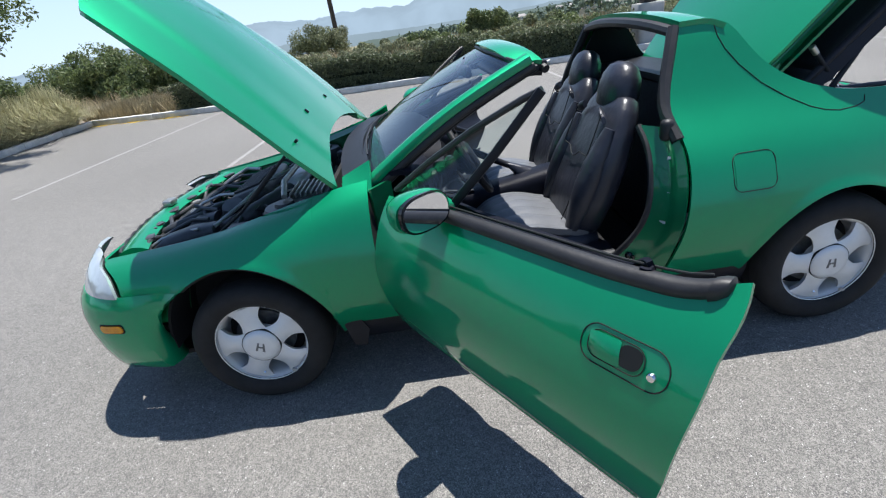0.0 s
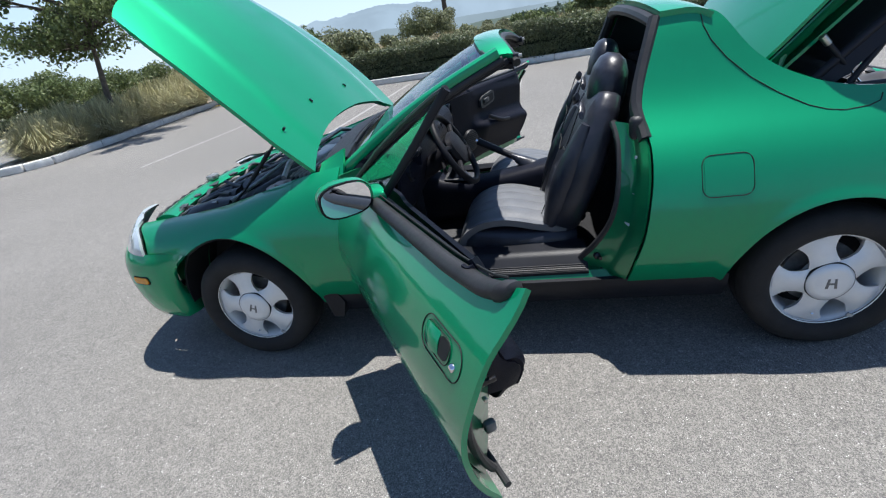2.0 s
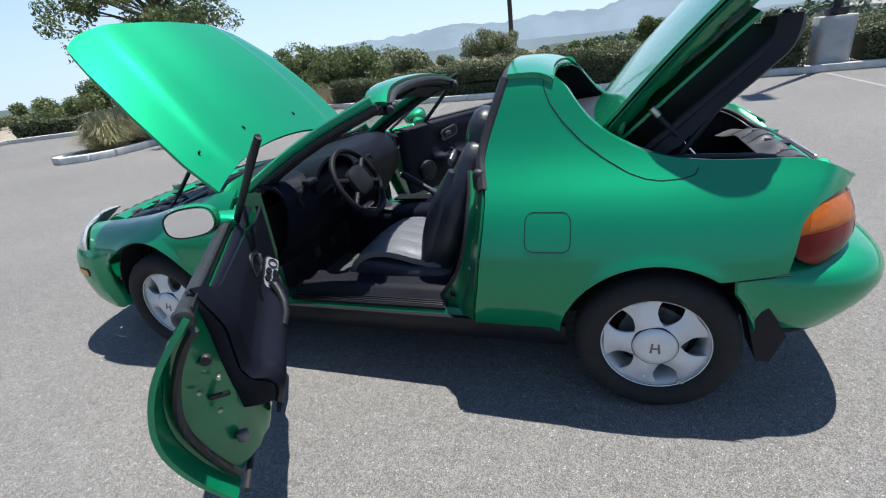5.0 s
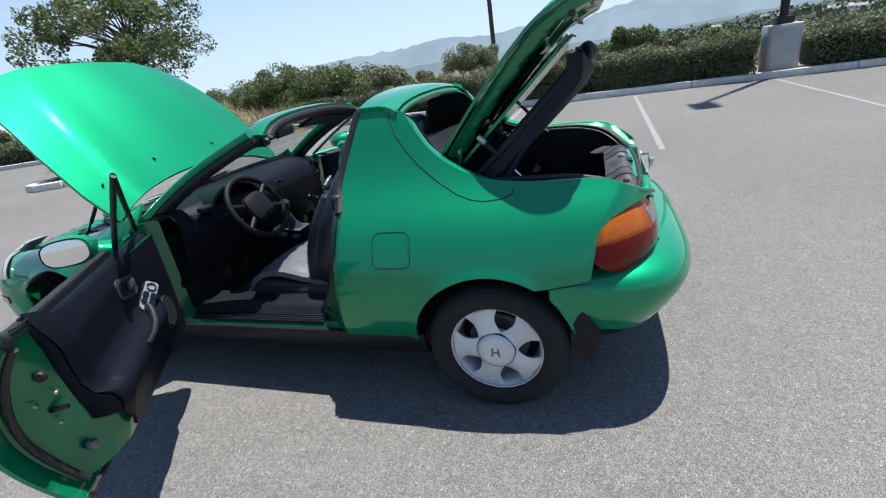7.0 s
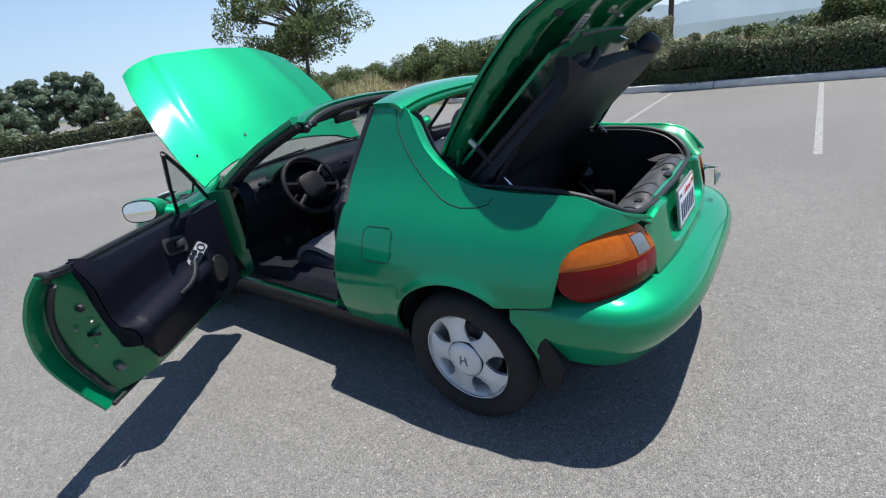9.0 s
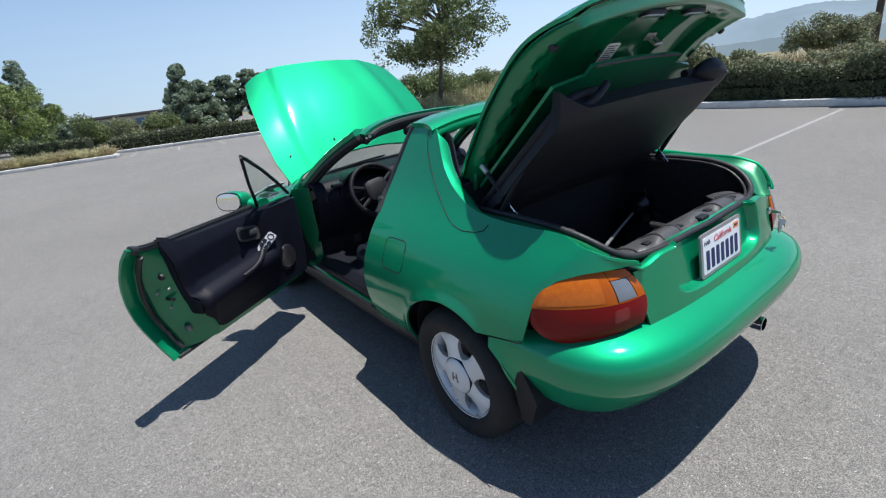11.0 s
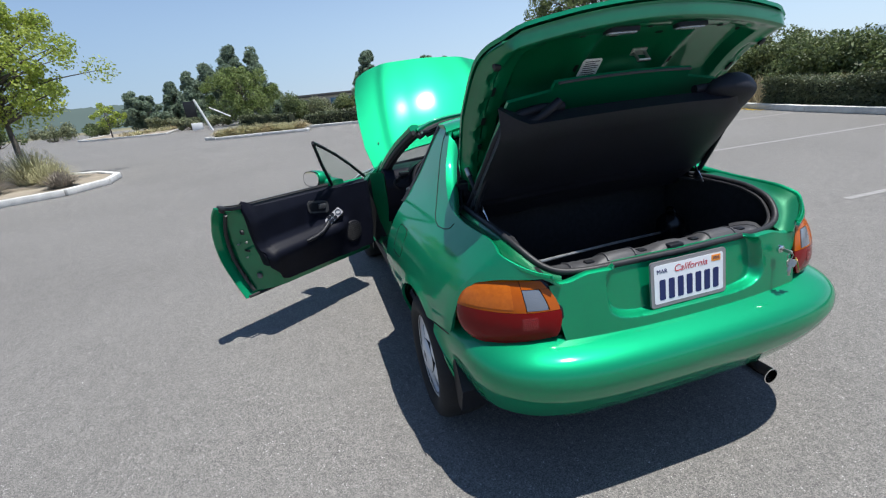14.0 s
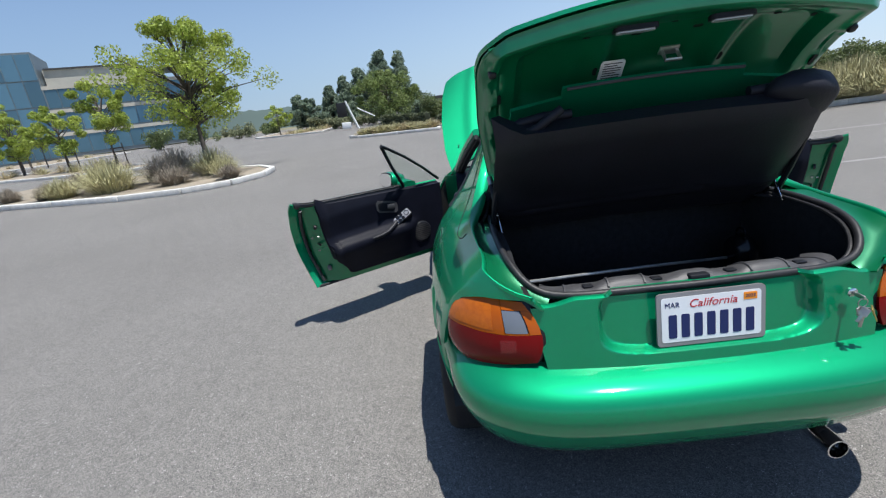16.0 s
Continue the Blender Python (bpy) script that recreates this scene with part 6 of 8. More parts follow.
def lid_pos(u, v, n=0.0, ins=1.0):
    y = LW(v) * u * ins
    end = 0.822 + 0.078 * (1 - abs(u) ** 2.0) - 0.03 * max(0.0, abs(u) - 0.9) * 8
    a = -0.01 + (end + 0.01) * v
    crown = 0.026 * (1 - u * u) + 0.02 * math.sin(math.pi * v) - 0.072 * min(1.0, max(0.0, v - 0.70) / 0.30) ** 2 + 0.012 * v * u * u
    return LH + Vector((0, y, 0)) + LE * a + LN * (crown + n)
lid = part("boot_lid", sheet(lid_pos, lin(-1, 1, 48), lin(0, 1, 34), 0.012), PAINT, car, "green boot lid raised high")
def lid_inner(u, v):
    rim = max(abs(u), abs(2 * v - 1))
    frame_ = min(1.0, (1.0 - rim) / 0.07)
    frame_ = frame_ * frame_ * (3 - 2 * frame_)
    d = -0.013 - 0.048 * frame_
    pocket = min(1.0, max(0.0, (0.80 - rim) / 0.05))
    for c in (-0.30, 0.30):
        pocket *= 1 - math.exp(-((u - c - 0.1 * c * v) / 0.055) ** 2)
    pocket *= 1 - 0.8 * math.exp(-((v - 0.60 - 0.05 * math.cos(u * 6)) / 0.035) ** 2)
    bead = -0.008 * math.exp(-((rim - 0.90) / 0.020) ** 2)
    for c in (-0.62, 0.62):      # pressed ovals along the rear cross rail
        q = ((u - c) / 0.095) ** 4 + ((v - 0.905) / 0.030) ** 4
        bead += 0.014 * max(0.0, 1 - q) ** 0.5
    for k in range(4):                         # oblong dimples down the side rails
        q = ((abs(u) - 0.90) / 0.035) ** 4 + ((v - 0.26 - 0.17 * k) / 0.055) ** 4
        bead += 0.012 * max(0.0, 1 - q) ** 0.5
    return lid_pos(u * 0.994, 0.004 + 0.992 * v, d + 0.036 * pocket + bead * frame_)
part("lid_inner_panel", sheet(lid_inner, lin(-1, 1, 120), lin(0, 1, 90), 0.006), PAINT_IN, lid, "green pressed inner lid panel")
def lid_at(y, a, n):
    return LH + Vector((0, y, 0)) + LE * a + LN * n
LR = Matrix((LE, Vector((0, 1, 0)), LN)).transposed()
def on_inner(u, v):
    """A point on the inner panel, with the directions along and across the lid there and its face normal."""
    p = lid_inner(u, v)
    e = (lid_inner(u, v + 0.01) - lid_inner(u, v - 0.01)).normalized()
    y = Vector((0, 1, 0))
    n = y.cross(e)
    return p, e, y, n if n.dot(LN) < 0 else -n
def inner_plate(name, u, v, w, h, r, d0, d1, material, label=""):
    p, e, y, n = on_inner(u, v)
    return part(name, prism(rounded(w, h, r, 5), lambda a, b, k: p + y * a + e * b + n * k, d0, d1), material, lid, label)
for s in (-1, 1):
    inner_plate("lid_lamp_frame", s * 0.235, 0.905, 0.128, 0.042, 0.018, -0.004, 0.010, BLACK_TRIM)
    inner_plate("lid_lamp", s * 0.235, 0.905, 0.108, 0.028, 0.010, 0.008, 0.014, LAMP_GLASS, "clear plate lamp lens")
part("lid_striker", tube([lid_at(-0.022, 0.700, -0.05), lid_at(-0.022, 0.700, -0.092), lid_at(0.022, 0.700, -0.092), lid_at(0.022, 0.700, -0.05)], 0.006, 8), STEEL, lid, "steel striker loop")
part("striker_plate", rbox(lid_at(0, 0.700, -0.05), (0.030, 0.060, 0.008), 0.003, rot=LR), STEEL, lid)
lp = lid_at(-0.15, 0.615, -0.026)
part("lid_sticker", prism(rounded(0.078, 0.098, 0.012, 4), lambda a, b, k: lp + Vector((0, a, 0)) + LE * b - LN * k, -0.001, 0.001), WHITE, lid, "rounded white warning label with small print")
for k in range(9):
    part("label_text_bar", rbox(lid_at(-0.15 - (0.006 if k % 3 == 1 else 0.0), 0.577 + 0.0095 * k, -0.0275), (0.0032, 0.058 if k % 3 != 1 else 0.042, 0.001), 0, rot=LR), GREYPLASTIC, lid)
for u, v, w, h in ((-0.74, 0.86, 0.022, 0.016), (-0.47, 0.90, 0.018, 0.018), (0.47, 0.90, 0.018, 0.018), (0.74, 0.86, 0.022, 0.016), (-0.04, 0.90, 0.016, 0.016), (0.05, 0.87, 0.012, 0.012), (-0.90, 0.345, 0.016, 0.030), (0.90, 0.345, 0.016, 0.030), (-0.90, 0.515, 0.016, 0.036), (0.90, 0.515, 0.016, 0.036), (-0.89, 0.685, 0.018, 0.040), (0.89, 0.685, 0.018, 0.040), (-0.34, 0.70, 0.020, 0.030), (0.34, 0.70, 0.020, 0.030), (-0.33, 0.62, 0.014, 0.014), (0.33, 0.62, 0.014, 0.014), (-0.16, 0.82, 0.030, 0.012), (0.16, 0.82, 0.030, 0.012)):
    inner_plate("panel_hole", u, v, w, h, min(w, h) * 0.45, -0.002, 0.0012, SEAM)
for yy in (-0.54, 0.54):
    part("rubber_buffer", rbox(lid_at(yy, 0.70, -0.055), (0.025, 0.025, 0.03), 0.008, rot=LR), RUBBER, lid)
for s in (-1, 1):
    st = part("gas_strut", tube([(2.335, s * 0.545, 1.092), (2.43, s * 0.537, 0.985)], 0.010, 10), BLACK_TRIM, car, "black gas strut on a bright rod")
    part("strut_rod", tube([(2.43, s * 0.537, 0.985), (2.502, s * 0.530, 0.905)], 0.004, 8), CHROME, st)
    part("strut_collar", tube([(2.33, s * 0.545, 1.098), (2.355, s * 0.543, 1.07)], 0.012, 10), STEEL, st)
    part("lid_hinge", tube([(2.20, s * 0.50, 0.96), (2.23, s * 0.50, 1.0), lid_at(s * 0.50, 0.08, -0.03)], 0.012, 8), PAINT_IN, car)

# stored roof panel in its carrier under the lid
def slab(u, v, n):
    return lid_at((0.535 - 0.010 * v - (0.10 * v * v if u > 0 else 0.0)) * u, 0.035 + 0.560 * v, n - 0.022 * v)
CARRIER = mat("black_carrier_lining", (0.0065, 0.0065, 0.0115), 0.60, var=0.3, var_scale=5, bump=0.1, bump_scale=120)
def carrier_face(u, v):
    roll = 0.030 * max(0.0, abs(u) - 0.86) / 0.14 + 0.024 * max(0.0, v - 0.90) / 0.10
    fold = 0.010 * math.exp(-((v - 0.24 - 0.03 * u) / 0.02) ** 2) + 0.005 * math.exp(-((v - 0.30) / 0.05) ** 2)
    return slab(u, v, -0.168 + 0.008 * math.cos(u * 2) + roll * roll * 22 - fold)
cr = part("roof_carrier", sheet(carrier_face, lin(-1, 1, 44), lin(0, 1, 44), -0.065), CARRIER, car, "black lined carrier holding the stored roof panel")
def stored(u, v):
    return slab(u * 0.92, v, -0.082 + 0.025 * (1 - u * u))
part("stored_roof_panel", sheet(lambda u, v: stored(u * (1 - 0.34 * ease(0.97, 1.0, v)), v), lin(-1, 1, 24), lin(0.0, 0.95, 12) + lin(0.97, 1.075, 8), 0.012), PAINT, cr, "green removable roof panel")
part("roof_panel_seal", tube([stored(u, 1.078) + LN * -0.006 for u in lin(-0.64, 0.64, 24)], 0.005, 8), GREYPLASTIC, cr, "thin grey line along the roof panel's edge")
for s in (-1, 1):
    part("carrier_rail", tube([slab(s * 1.0, v, -0.160) for v in lin(0, 0.80, 10)] + [slab(s * 0.985, 0.88, -0.158), slab(s * 0.95, 0.95, -0.152), slab(s * 0.88, 0.995, -0.146), slab(s * 0.74, 1.01, -0.140), slab(s * 0.58, 1.005, -0.140)], 0.016, 10), CARRIER, cr, "rounded black carrier edge tube")
    part("carrier_arm", tube([(2.645, s * 0.505, 1.235), (2.60, s * 0.525, 1.175), (2.50, s * 0.548, 1.03), (2.43, s * 0.556, 0.925)], 0.011, 8), BLACK_TRIM, cr, "straight black swing arm")
    part("carrier_handle", tube([slab(s * 0.80, 0.30, -0.178), slab(s * 0.76, 0.28, -0.196), slab(s * 0.70, 0.22, -0.198), slab(s * 0.68, 0.18, -0.178)], 0.010, 8), BLACK_TRIM, cr)
part("carrier_loop", tube([lid_at(-0.525, 0.50, -0.20), lid_at(-0.518, 0.555, -0.208), lid_at(-0.47, 0.585, -0.212), lid_at(-0.42, 0.606, -0.21), lid_at(-0.385, 0.632, -0.20), lid_at(-0.345, 0.645, -0.18)], 0.014, 10), CARRIER, cr, "curved black retaining arm")
part("carrier_bracket", loft([(lid_at(y, a, n), LE, LN, w, d) for y, a, n, w, d in ((0.285, 0.602, -0.182, 0.016, 0.012), (0.305, 0.602, -0.186, 0.048, 0.030), (0.35, 0.598, -0.190, 0.070, 0.044), (0.41, 0.585, -0.192, 0.080, 0.050), (0.465, 0.570, -0.188, 0.074, 0.048), (0.495, 0.558, -0.184, 0.054, 0.036), (0.508, 0.550, -0.180, 0.022, 0.016))], 20, 3.4), CARRIER, cr, "rounded black plastic bracket holding the roof panel's corner")
part("carrier_catch", tube([slab(-0.03, 0.98, -0.165), slab(-0.04, 0.93, -0.19), slab(0.04, 0.93, -0.19), slab(0.03, 0.98, -0.165)], 0.006, 8), BLACK_GLOSS, cr)

# loose things
bar = part("metal_bar", tube([(2.835, -0.515, 0.835), (2.60, -0.02, 0.742), (2.36, 0.475, 0.640)], 0.0060, 8), ALU, None)
tagged(bar, "long thin bright metal bar lying across the boot", "metal bar")
part("bar_cap", tube([(2.835, -0.515, 0.835), (2.825, -0.495, 0.831)], 0.010, 8), BLACK_TRIM, bar)
# round black tool with a ring at the bar's far end
bag = part("tool_bag", loft([((2.40, 0.455, 0.60), (1, 0, 0), (0, 1, 0), 0.05, 0.04), ((2.40, 0.455, 0.65), (1, 0, 0), (0, 1, 0), 0.070, 0.055), ((2.405, 0.45, 0.71), (1, 0.2, 0), (0, 1, 0), 0.062, 0.045), ((2.40, 0.455, 0.735), (1, 0, 0), (0, 1, 0), 0.045, 0.035), ((2.40, 0.46, 0.75), (1, 0, 0), (0, 1, 0), 0.02, 0.015)], 18, 2.3), BLACK_GLOSS, None)
tagged(bag, "small round black shiny tool with a ring in the boot", "bag")
part("bag_loop", tube([(2.41 + 0.03 * math.cos(a), 0.445, 0.755 + 0.026 * math.sin(a)) for a in lin(-0.4, math.pi + 0.4, 14)], 0.005, 6), BLACK_GLOSS, bag, "black ring on the tool")
part("side_storage_box", rbox((2.45, 0.49, 0.50), (0.24, 0.10, 0.20), 0.02), CARPET, boot)
jk = part("grey_jack", rbox((2.83, -0.30, 0.46), (0.14, 0.10, 0.09), 0.02), GREYPLASTIC, None)
tagged(jk, "small grey car jack standing in the boot", "jack")
part("jack_arm", tube([(2.80, -0.33, 0.49), (2.83, -0.30, 0.56), (2.86, -0.24, 0.57)], 0.016, 8), BLACK_TRIM, jk)
key = thing("key_bunch", (3.014, 0.388, 0.70), "bunch of keys hanging from the boot lock", "keys")
part("key_in_lock", rbox((3.031, 0.388, 0.762), (0.035, 0.006, 0.012), 0.002), STEEL, key)
part("key_ring", tube([(3.044, 0.388 + 0.013 * math.cos(a), 0.747 + 0.013 * math.sin(a)) for a in lin(0, math.tau * 15 / 16, 16)], 0.0015, 6, closed=True), STEEL, key)
for k, (dy, l, tw) in enumerate(((-0.012, 0.055, 10), (0.004, 0.062, -8), (0.016, 0.05, 25), (0.0, 0.045, -30))):
    kb = rbox((0, 0, -l / 2), (0.003, 0.009, l), 0.001)
    kb = rbox((0, 0, -0.012), (0.004, 0.022, 0.024), 0.004, bm=kb)
    kb.transform(Matrix.Translation((3.047 + 0.004 * k, 0.388 + dy, 0.737)) @ Matrix.Rotation(radians(tw), 4, 'X') @ Matrix.Rotation(radians(tw * 2), 4, 'Z'))
    part("key", kb, STEEL if k != 2 else mat("brass_key", (0.55, 0.38, 0.12), 0.35, 0.9), key)


# ---- the car park ----
def asphalt_material():
    m = bpy.data.materials.new("worn_grey_asphalt")
    m.use_nodes = True
    nt = m.node_tree
    b = nt.nodes["Principled BSDF"]
    L = nt.links.new
    tc = nt.nodes.new("ShaderNodeTexCoord")
    def noise_node(scale, detail=4):
        n = nt.nodes.new("ShaderNodeTexNoise")
        n.inputs["Scale"].default_value, n.inputs["Detail"].default_value = scale, detail
        L(tc.outputs["Object"], n.inputs["Vector"])
        return n
    def ramp(src, p0, c0, p1, c1):
        r = nt.nodes.new("ShaderNodeValToRGB")
        r.color_ramp.elements[0].position, r.color_ramp.elements[1].position = p0, p1
        r.color_ramp.elements[0].color, r.color_ramp.elements[1].color = (*c0, 1), (*c1, 1)
        L(src, r.inputs["Fac"])
        return r.outputs["Color"]
    def mixed(a, bb, kind, fac):
        x = nt.nodes.new("ShaderNodeMix")
        x.data_type, x.blend_type = 'RGBA', kind
        x.inputs["Factor"].default_value = fac
        L(a, x.inputs["A"])
        L(bb, x.inputs["B"])
        return x.outputs["Result"]
    big = ramp(noise_node(0.35, 5).outputs["Fac"], 0.3, (0.215, 0.206, 0.192), 0.7, (0.262, 0.252, 0.236))
    mid = ramp(noise_node(9, 5).outputs["Fac"], 0.3, (0.86, 0.86, 0.86), 0.7, (1.0, 1.0, 1.0))
    vc = nt.nodes.new("ShaderNodeTexVoronoi")
    vc.inputs["Scale"].default_value = 270
    L(tc.outputs["Object"], vc.inputs["Vector"])
    bw = nt.nodes.new("ShaderNodeRGBToBW")
    L(vc.outputs["Color"], bw.inputs[0])
    chips = ramp(bw.outputs[0], 0.22, (0.58, 0.58, 0.59), 0.82, (1.40, 1.39, 1.36))
    mid = mixed(mid, ramp(noise_node(42, 3).outputs["Fac"], 0.34, (0.86, 0.86, 0.86), 0.66, (1.06, 1.06, 1.05)), 'MULTIPLY', 1.0)
    fine = mixed(ramp(noise_node(290, 3).outputs["Fac"], 0.30, (0.50, 0.50, 0.51), 0.64, (1.0, 1.0, 1.0)), chips, 'MULTIPLY', 1.0)
    v = nt.nodes.new("ShaderNodeTexVoronoi")
    v.inputs["Scale"].default_value = 120
    L(tc.outputs["Object"], v.inputs["Vector"])
    grains = ramp(v.outputs["Distance"], 0.16, (1.0, 1.0, 1.0), 0.30, (0.0, 0.0, 0.0))
    pick = ramp(noise_node(38, 2).outputs["Fac"], 0.54, (0, 0, 0), 0.66, (1, 1, 1))
    g2 = mixed(grains, pick, 'MULTIPLY', 1.0)
    base = mixed(mixed(big, mid, 'MULTIPLY', 1.0), fine, 'MULTIPLY', 1.0)
    light = nt.nodes.new("ShaderNodeMix")
    light.data_type = 'RGBA'
    L(g2, light.inputs["Factor"])
    L(base, light.inputs["A"])
    light.inputs["B"].default_value = (0.60, 0.585, 0.56, 1)
    L(light.outputs["Result"], b.inputs["Base Color"])
    b.inputs["Roughness"].default_value = 0.88
    bp = nt.nodes.new("ShaderNodeBump")
    bp.inputs["Strength"].default_value, bp.inputs["Distance"].default_value = 0.5, 0.006
    L(noise_node(190, 4).outputs["Fac"], bp.inputs["Height"])
    L(bp.outputs[0], b.inputs["Normal"])
    return m


ASPHALT = asphalt_material()
SOIL = mat("dry_soil", (0.22, 0.185, 0.14), 0.95, color2=(0.34, 0.295, 0.225), var_scale=1.2, bump=0.6, bump_scale=14, fine=0.5, fine_scale=60)
DRYLAND = mat("dry_scrub_land", (0.10, 0.11, 0.055), 0.95, color2=(0.26, 0.22, 0.13), var_scale=0.05, bump=0.4, bump_scale=1.0)
KERB = mat("weathered_concrete_kerb", (0.58, 0.57, 0.54), 0.85, var=0.16, var_scale=5, bump=0.3, bump_scale=50, fine=0.3, fine_scale=120, per_object=0.07)
LINE = mat("worn_white_line_paint", (0.22, 0.213, 0.20), 0.8, color2=(0.34, 0.332, 0.32), var_scale=16, bump=0.3, bump_scale=120)
CONCRETE = mat("cast_concrete", (0.42, 0.41, 0.38), 0.85, var=0.12, var_scale=4, bump=0.25, bump_scale=40)
LEAF_DARK = mat("dark_hedge_leaf", (0.066, 0.086, 0.040), 0.5, island=0.45, color2=(0.115, 0.132, 0.065), var_scale=1.5, leaf=0.3)
LEAF_MID = mat("green_tree_leaf", (0.105, 0.145, 0.052), 0.55, island=0.45, color2=(0.160, 0.195, 0.078), var_scale=0.9, leaf=0.35)
LEAF_BROAD = mat("fresh_green_tree_leaf", (0.165, 0.225, 0.065), 0.55, island=0.45, color2=(0.235, 0.29, 0.10), var_scale=0.9, leaf=0.4)
LEAF_LIGHT = mat("yellow_green_leaf", (0.27, 0.35, 0.055), 0.5, island=0.35, color2=(0.38, 0.44, 0.09), var_scale=0.9, leaf=0.4)
LEAF_PINE = mat("pine_needle", (0.145, 0.205, 0.145), 0.6, island=0.35, color2=(0.22, 0.28, 0.19), var_scale=0.5, leaf=0.4)
LEAF_SAGE = mat("sage_shrub_leaf", (0.145, 0.172, 0.085), 0.6, island=0.45, color2=(0.21, 0.22, 0.125), var_scale=0.5, leaf=0.3)
BARK = mat("grey_brown_bark", (0.10, 0.085, 0.07), 0.9, var=0.4, var_scale=9, bump=0.8, bump_scale=30)
DRYGRASS = mat("dry_fountain_grass", (0.34, 0.325, 0.165), 0.7, island=0.3, color2=(0.47, 0.43, 0.25), var_scale=3)
DRYGRASS2 = mat("straw_grass", (0.32, 0.26, 0.14), 0.7, island=0.35, color2=(0.42, 0.35, 0.21), var_scale=3)
PURPLE = mat("dead_brown_grass", (0.27, 0.23, 0.18), 0.8, island=0.35)
# near-black hedge filling, shade among the inner leaves put into its colour
CORE = mat("hedge_inner_shade", (0.020, 0.026, 0.012), 0.95, var=0.4, var_scale=4)
POLE = mat("dark_bronze_steel", (0.03, 0.03, 0.032), 0.5, 0.5, var=0.2, var_scale=4)
WOODPOLE = mat("dark_palm_trunk", (0.07, 0.055, 0.045), 0.9, var=0.4, var_scale=8, bump=0.8, bump_scale=20)
FLOWERS = mat("fallen_yellow_blossom", (0.55, 0.38, 0.04), 0.8)

land = bmesh.new()
def land_ring(near, far, znear, zfar):
    pts = []
    for k in range(96):
        a = k * math.tau / 96
        v = ease(math.cos(radians(78)), math.cos(radians(48)), math.cos(a - radians(92)))
        r = far + (near - far) * v
        pts.append(land.verts.new((r * math.cos(a), r * math.sin(a), zfar + (znear - zfar) * v)))
    return pts
RINGS = [land_ring(30, 130, -0.05, -0.05), land_ring(70, 300, -3.5, -3.0), land_ring(320, 900, -16.0, -12.0), land_ring(4000, 4000, -95.0, -60.0)]
land.faces.new(RINGS[0])
for A, B in zip(RINGS, RINGS[1:]):
    for k in range(96):
        land.faces.new((B[k], B[(k + 1) % 96], A[(k + 1) % 96], A[k]))
tagged(part("ground", land, DRYLAND, flat=True), "dry scrub land falling away to the valley", "ground", kind="structure")
lot = bmesh.new()
lot.faces.new([lot.verts.new(p) for p in ((-85, -80, 0), (45, -80, 0), (45, 22, 0), (-85, 22, 0))])
tagged(part("road", lot, ASPHALT, flat=True), "worn grey asphalt of a large car park", "car park", kind="structure")

KERB_Y = 9.62


def kerb_run(path, name="kerb", w=0.16, h=0.15, step=3.0):
    """Kerb stones end to end along a path."""
    holder = thing(name, path[0], "weathered pale concrete kerb", "kerb", kind="structure")
    n = 0
    for a, b in zip(path, path[1:]):
        a, b = Vector(a), Vector(b)
        L = (b - a).length
        k = max(1, round(L / step))
        d = (b - a) / L
        for i in range(k):
            p = a + d * (L * (i + 0.5) / k)
            bm = rbox((0, 0, h / 2), (L / k - 0.006, w, h), 0.022, 2)
            bm.transform(Matrix.Translation((p.x, p.y, 0)) @ Matrix.Rotation(math.atan2(d.y, d.x), 4, 'Z'))
            part("kerb_stone", bm, KERB, holder)
    return holder


def bed(outline, z, name="planting_bed", label="dry soil planting bed behind a kerb"):
    b = bmesh.new()
    b.faces.new([b.verts.new((x, y, z)) for x, y in outline])
    return tagged(part(name, b, SOIL, flat=True), label, "ground", kind="structure")


EDGE = [(-8.84, 11.66), (-6.69, 11.02), (-4.33, 10.45), (-1.31, 10.05), (1.86, 9.78), (4.85, 9.70)]
kerb_run([(x, y, 0) for x, y in EDGE] + [(44, 9.70, 0)])
bed([(44, 9.74)] + [(x, y + 0.05) for x, y in reversed(EDGE)] + [(-14.9, 10.1), (-18.4, 8.8), (-24, 30), (44, 30)], 0.10)
# island strip towards the nose
isl = [(-8.85, 11.6, 0), (-8.61, 8.7, 0), (-8.36, 6.41, 0), (-8.28, 5.16, 0), (-8.54, 4.76, 0), (-9.0, 4.5, 0), (-9.45, 4.62, 0), (-9.67, 6.25, 0), (-9.78, 8.46, 0), (-10.05, 11.3, 0)]
kerb_run(isl, step=1.8)
bed([(x, y) for x, y, z in isl], 0.10)
# far kerbs
kerb_run([(-10.04, 11.37, 0), (-14.91, 10.04, 0), (-18.36, 8.72, 0), (-21.21, 4.17, 0), (-24.55, -1.23, 0)])
bed([(-18.4, 8.75), (-21.25, 4.2), (-24.6, -1.2), (-50, -1.2), (-50, 22), (-23, 22)], 0.09)
far_isl = [(-24.55, -1.23, 0), (-21.2, -0.95, 0), (-22.94, -5.64, 0), (-24.0, -6.34, 0), (-26.22, -3.55, 0)]
kerb_run(far_isl)
bed([(x, y) for x, y, z in far_isl], 0.10)
isl3 = [(-60, -14.8, 0), (-41.6, -12.5, 0), (-46.1, -20.0, 0), (-48.5, -21.8, 0), (-62, -23.4, 0)]
kerb_run(isl3)
bed([(x, y) for x, y, z in isl3], 0.10)
isl4 = [(-10.0, -18.8, 0), (-8.73, -13.8, 0), (-7.41, -9.2, 0), (-7.34, -7.52, 0), (-7.88, -6.49, 0), (-9.02, -6.03, 0), (-10.24, -6.19, 0), (-11.44, -7.04, 0), (-12.71, -9.28, 0), (-15.7, -17.2, 0)]
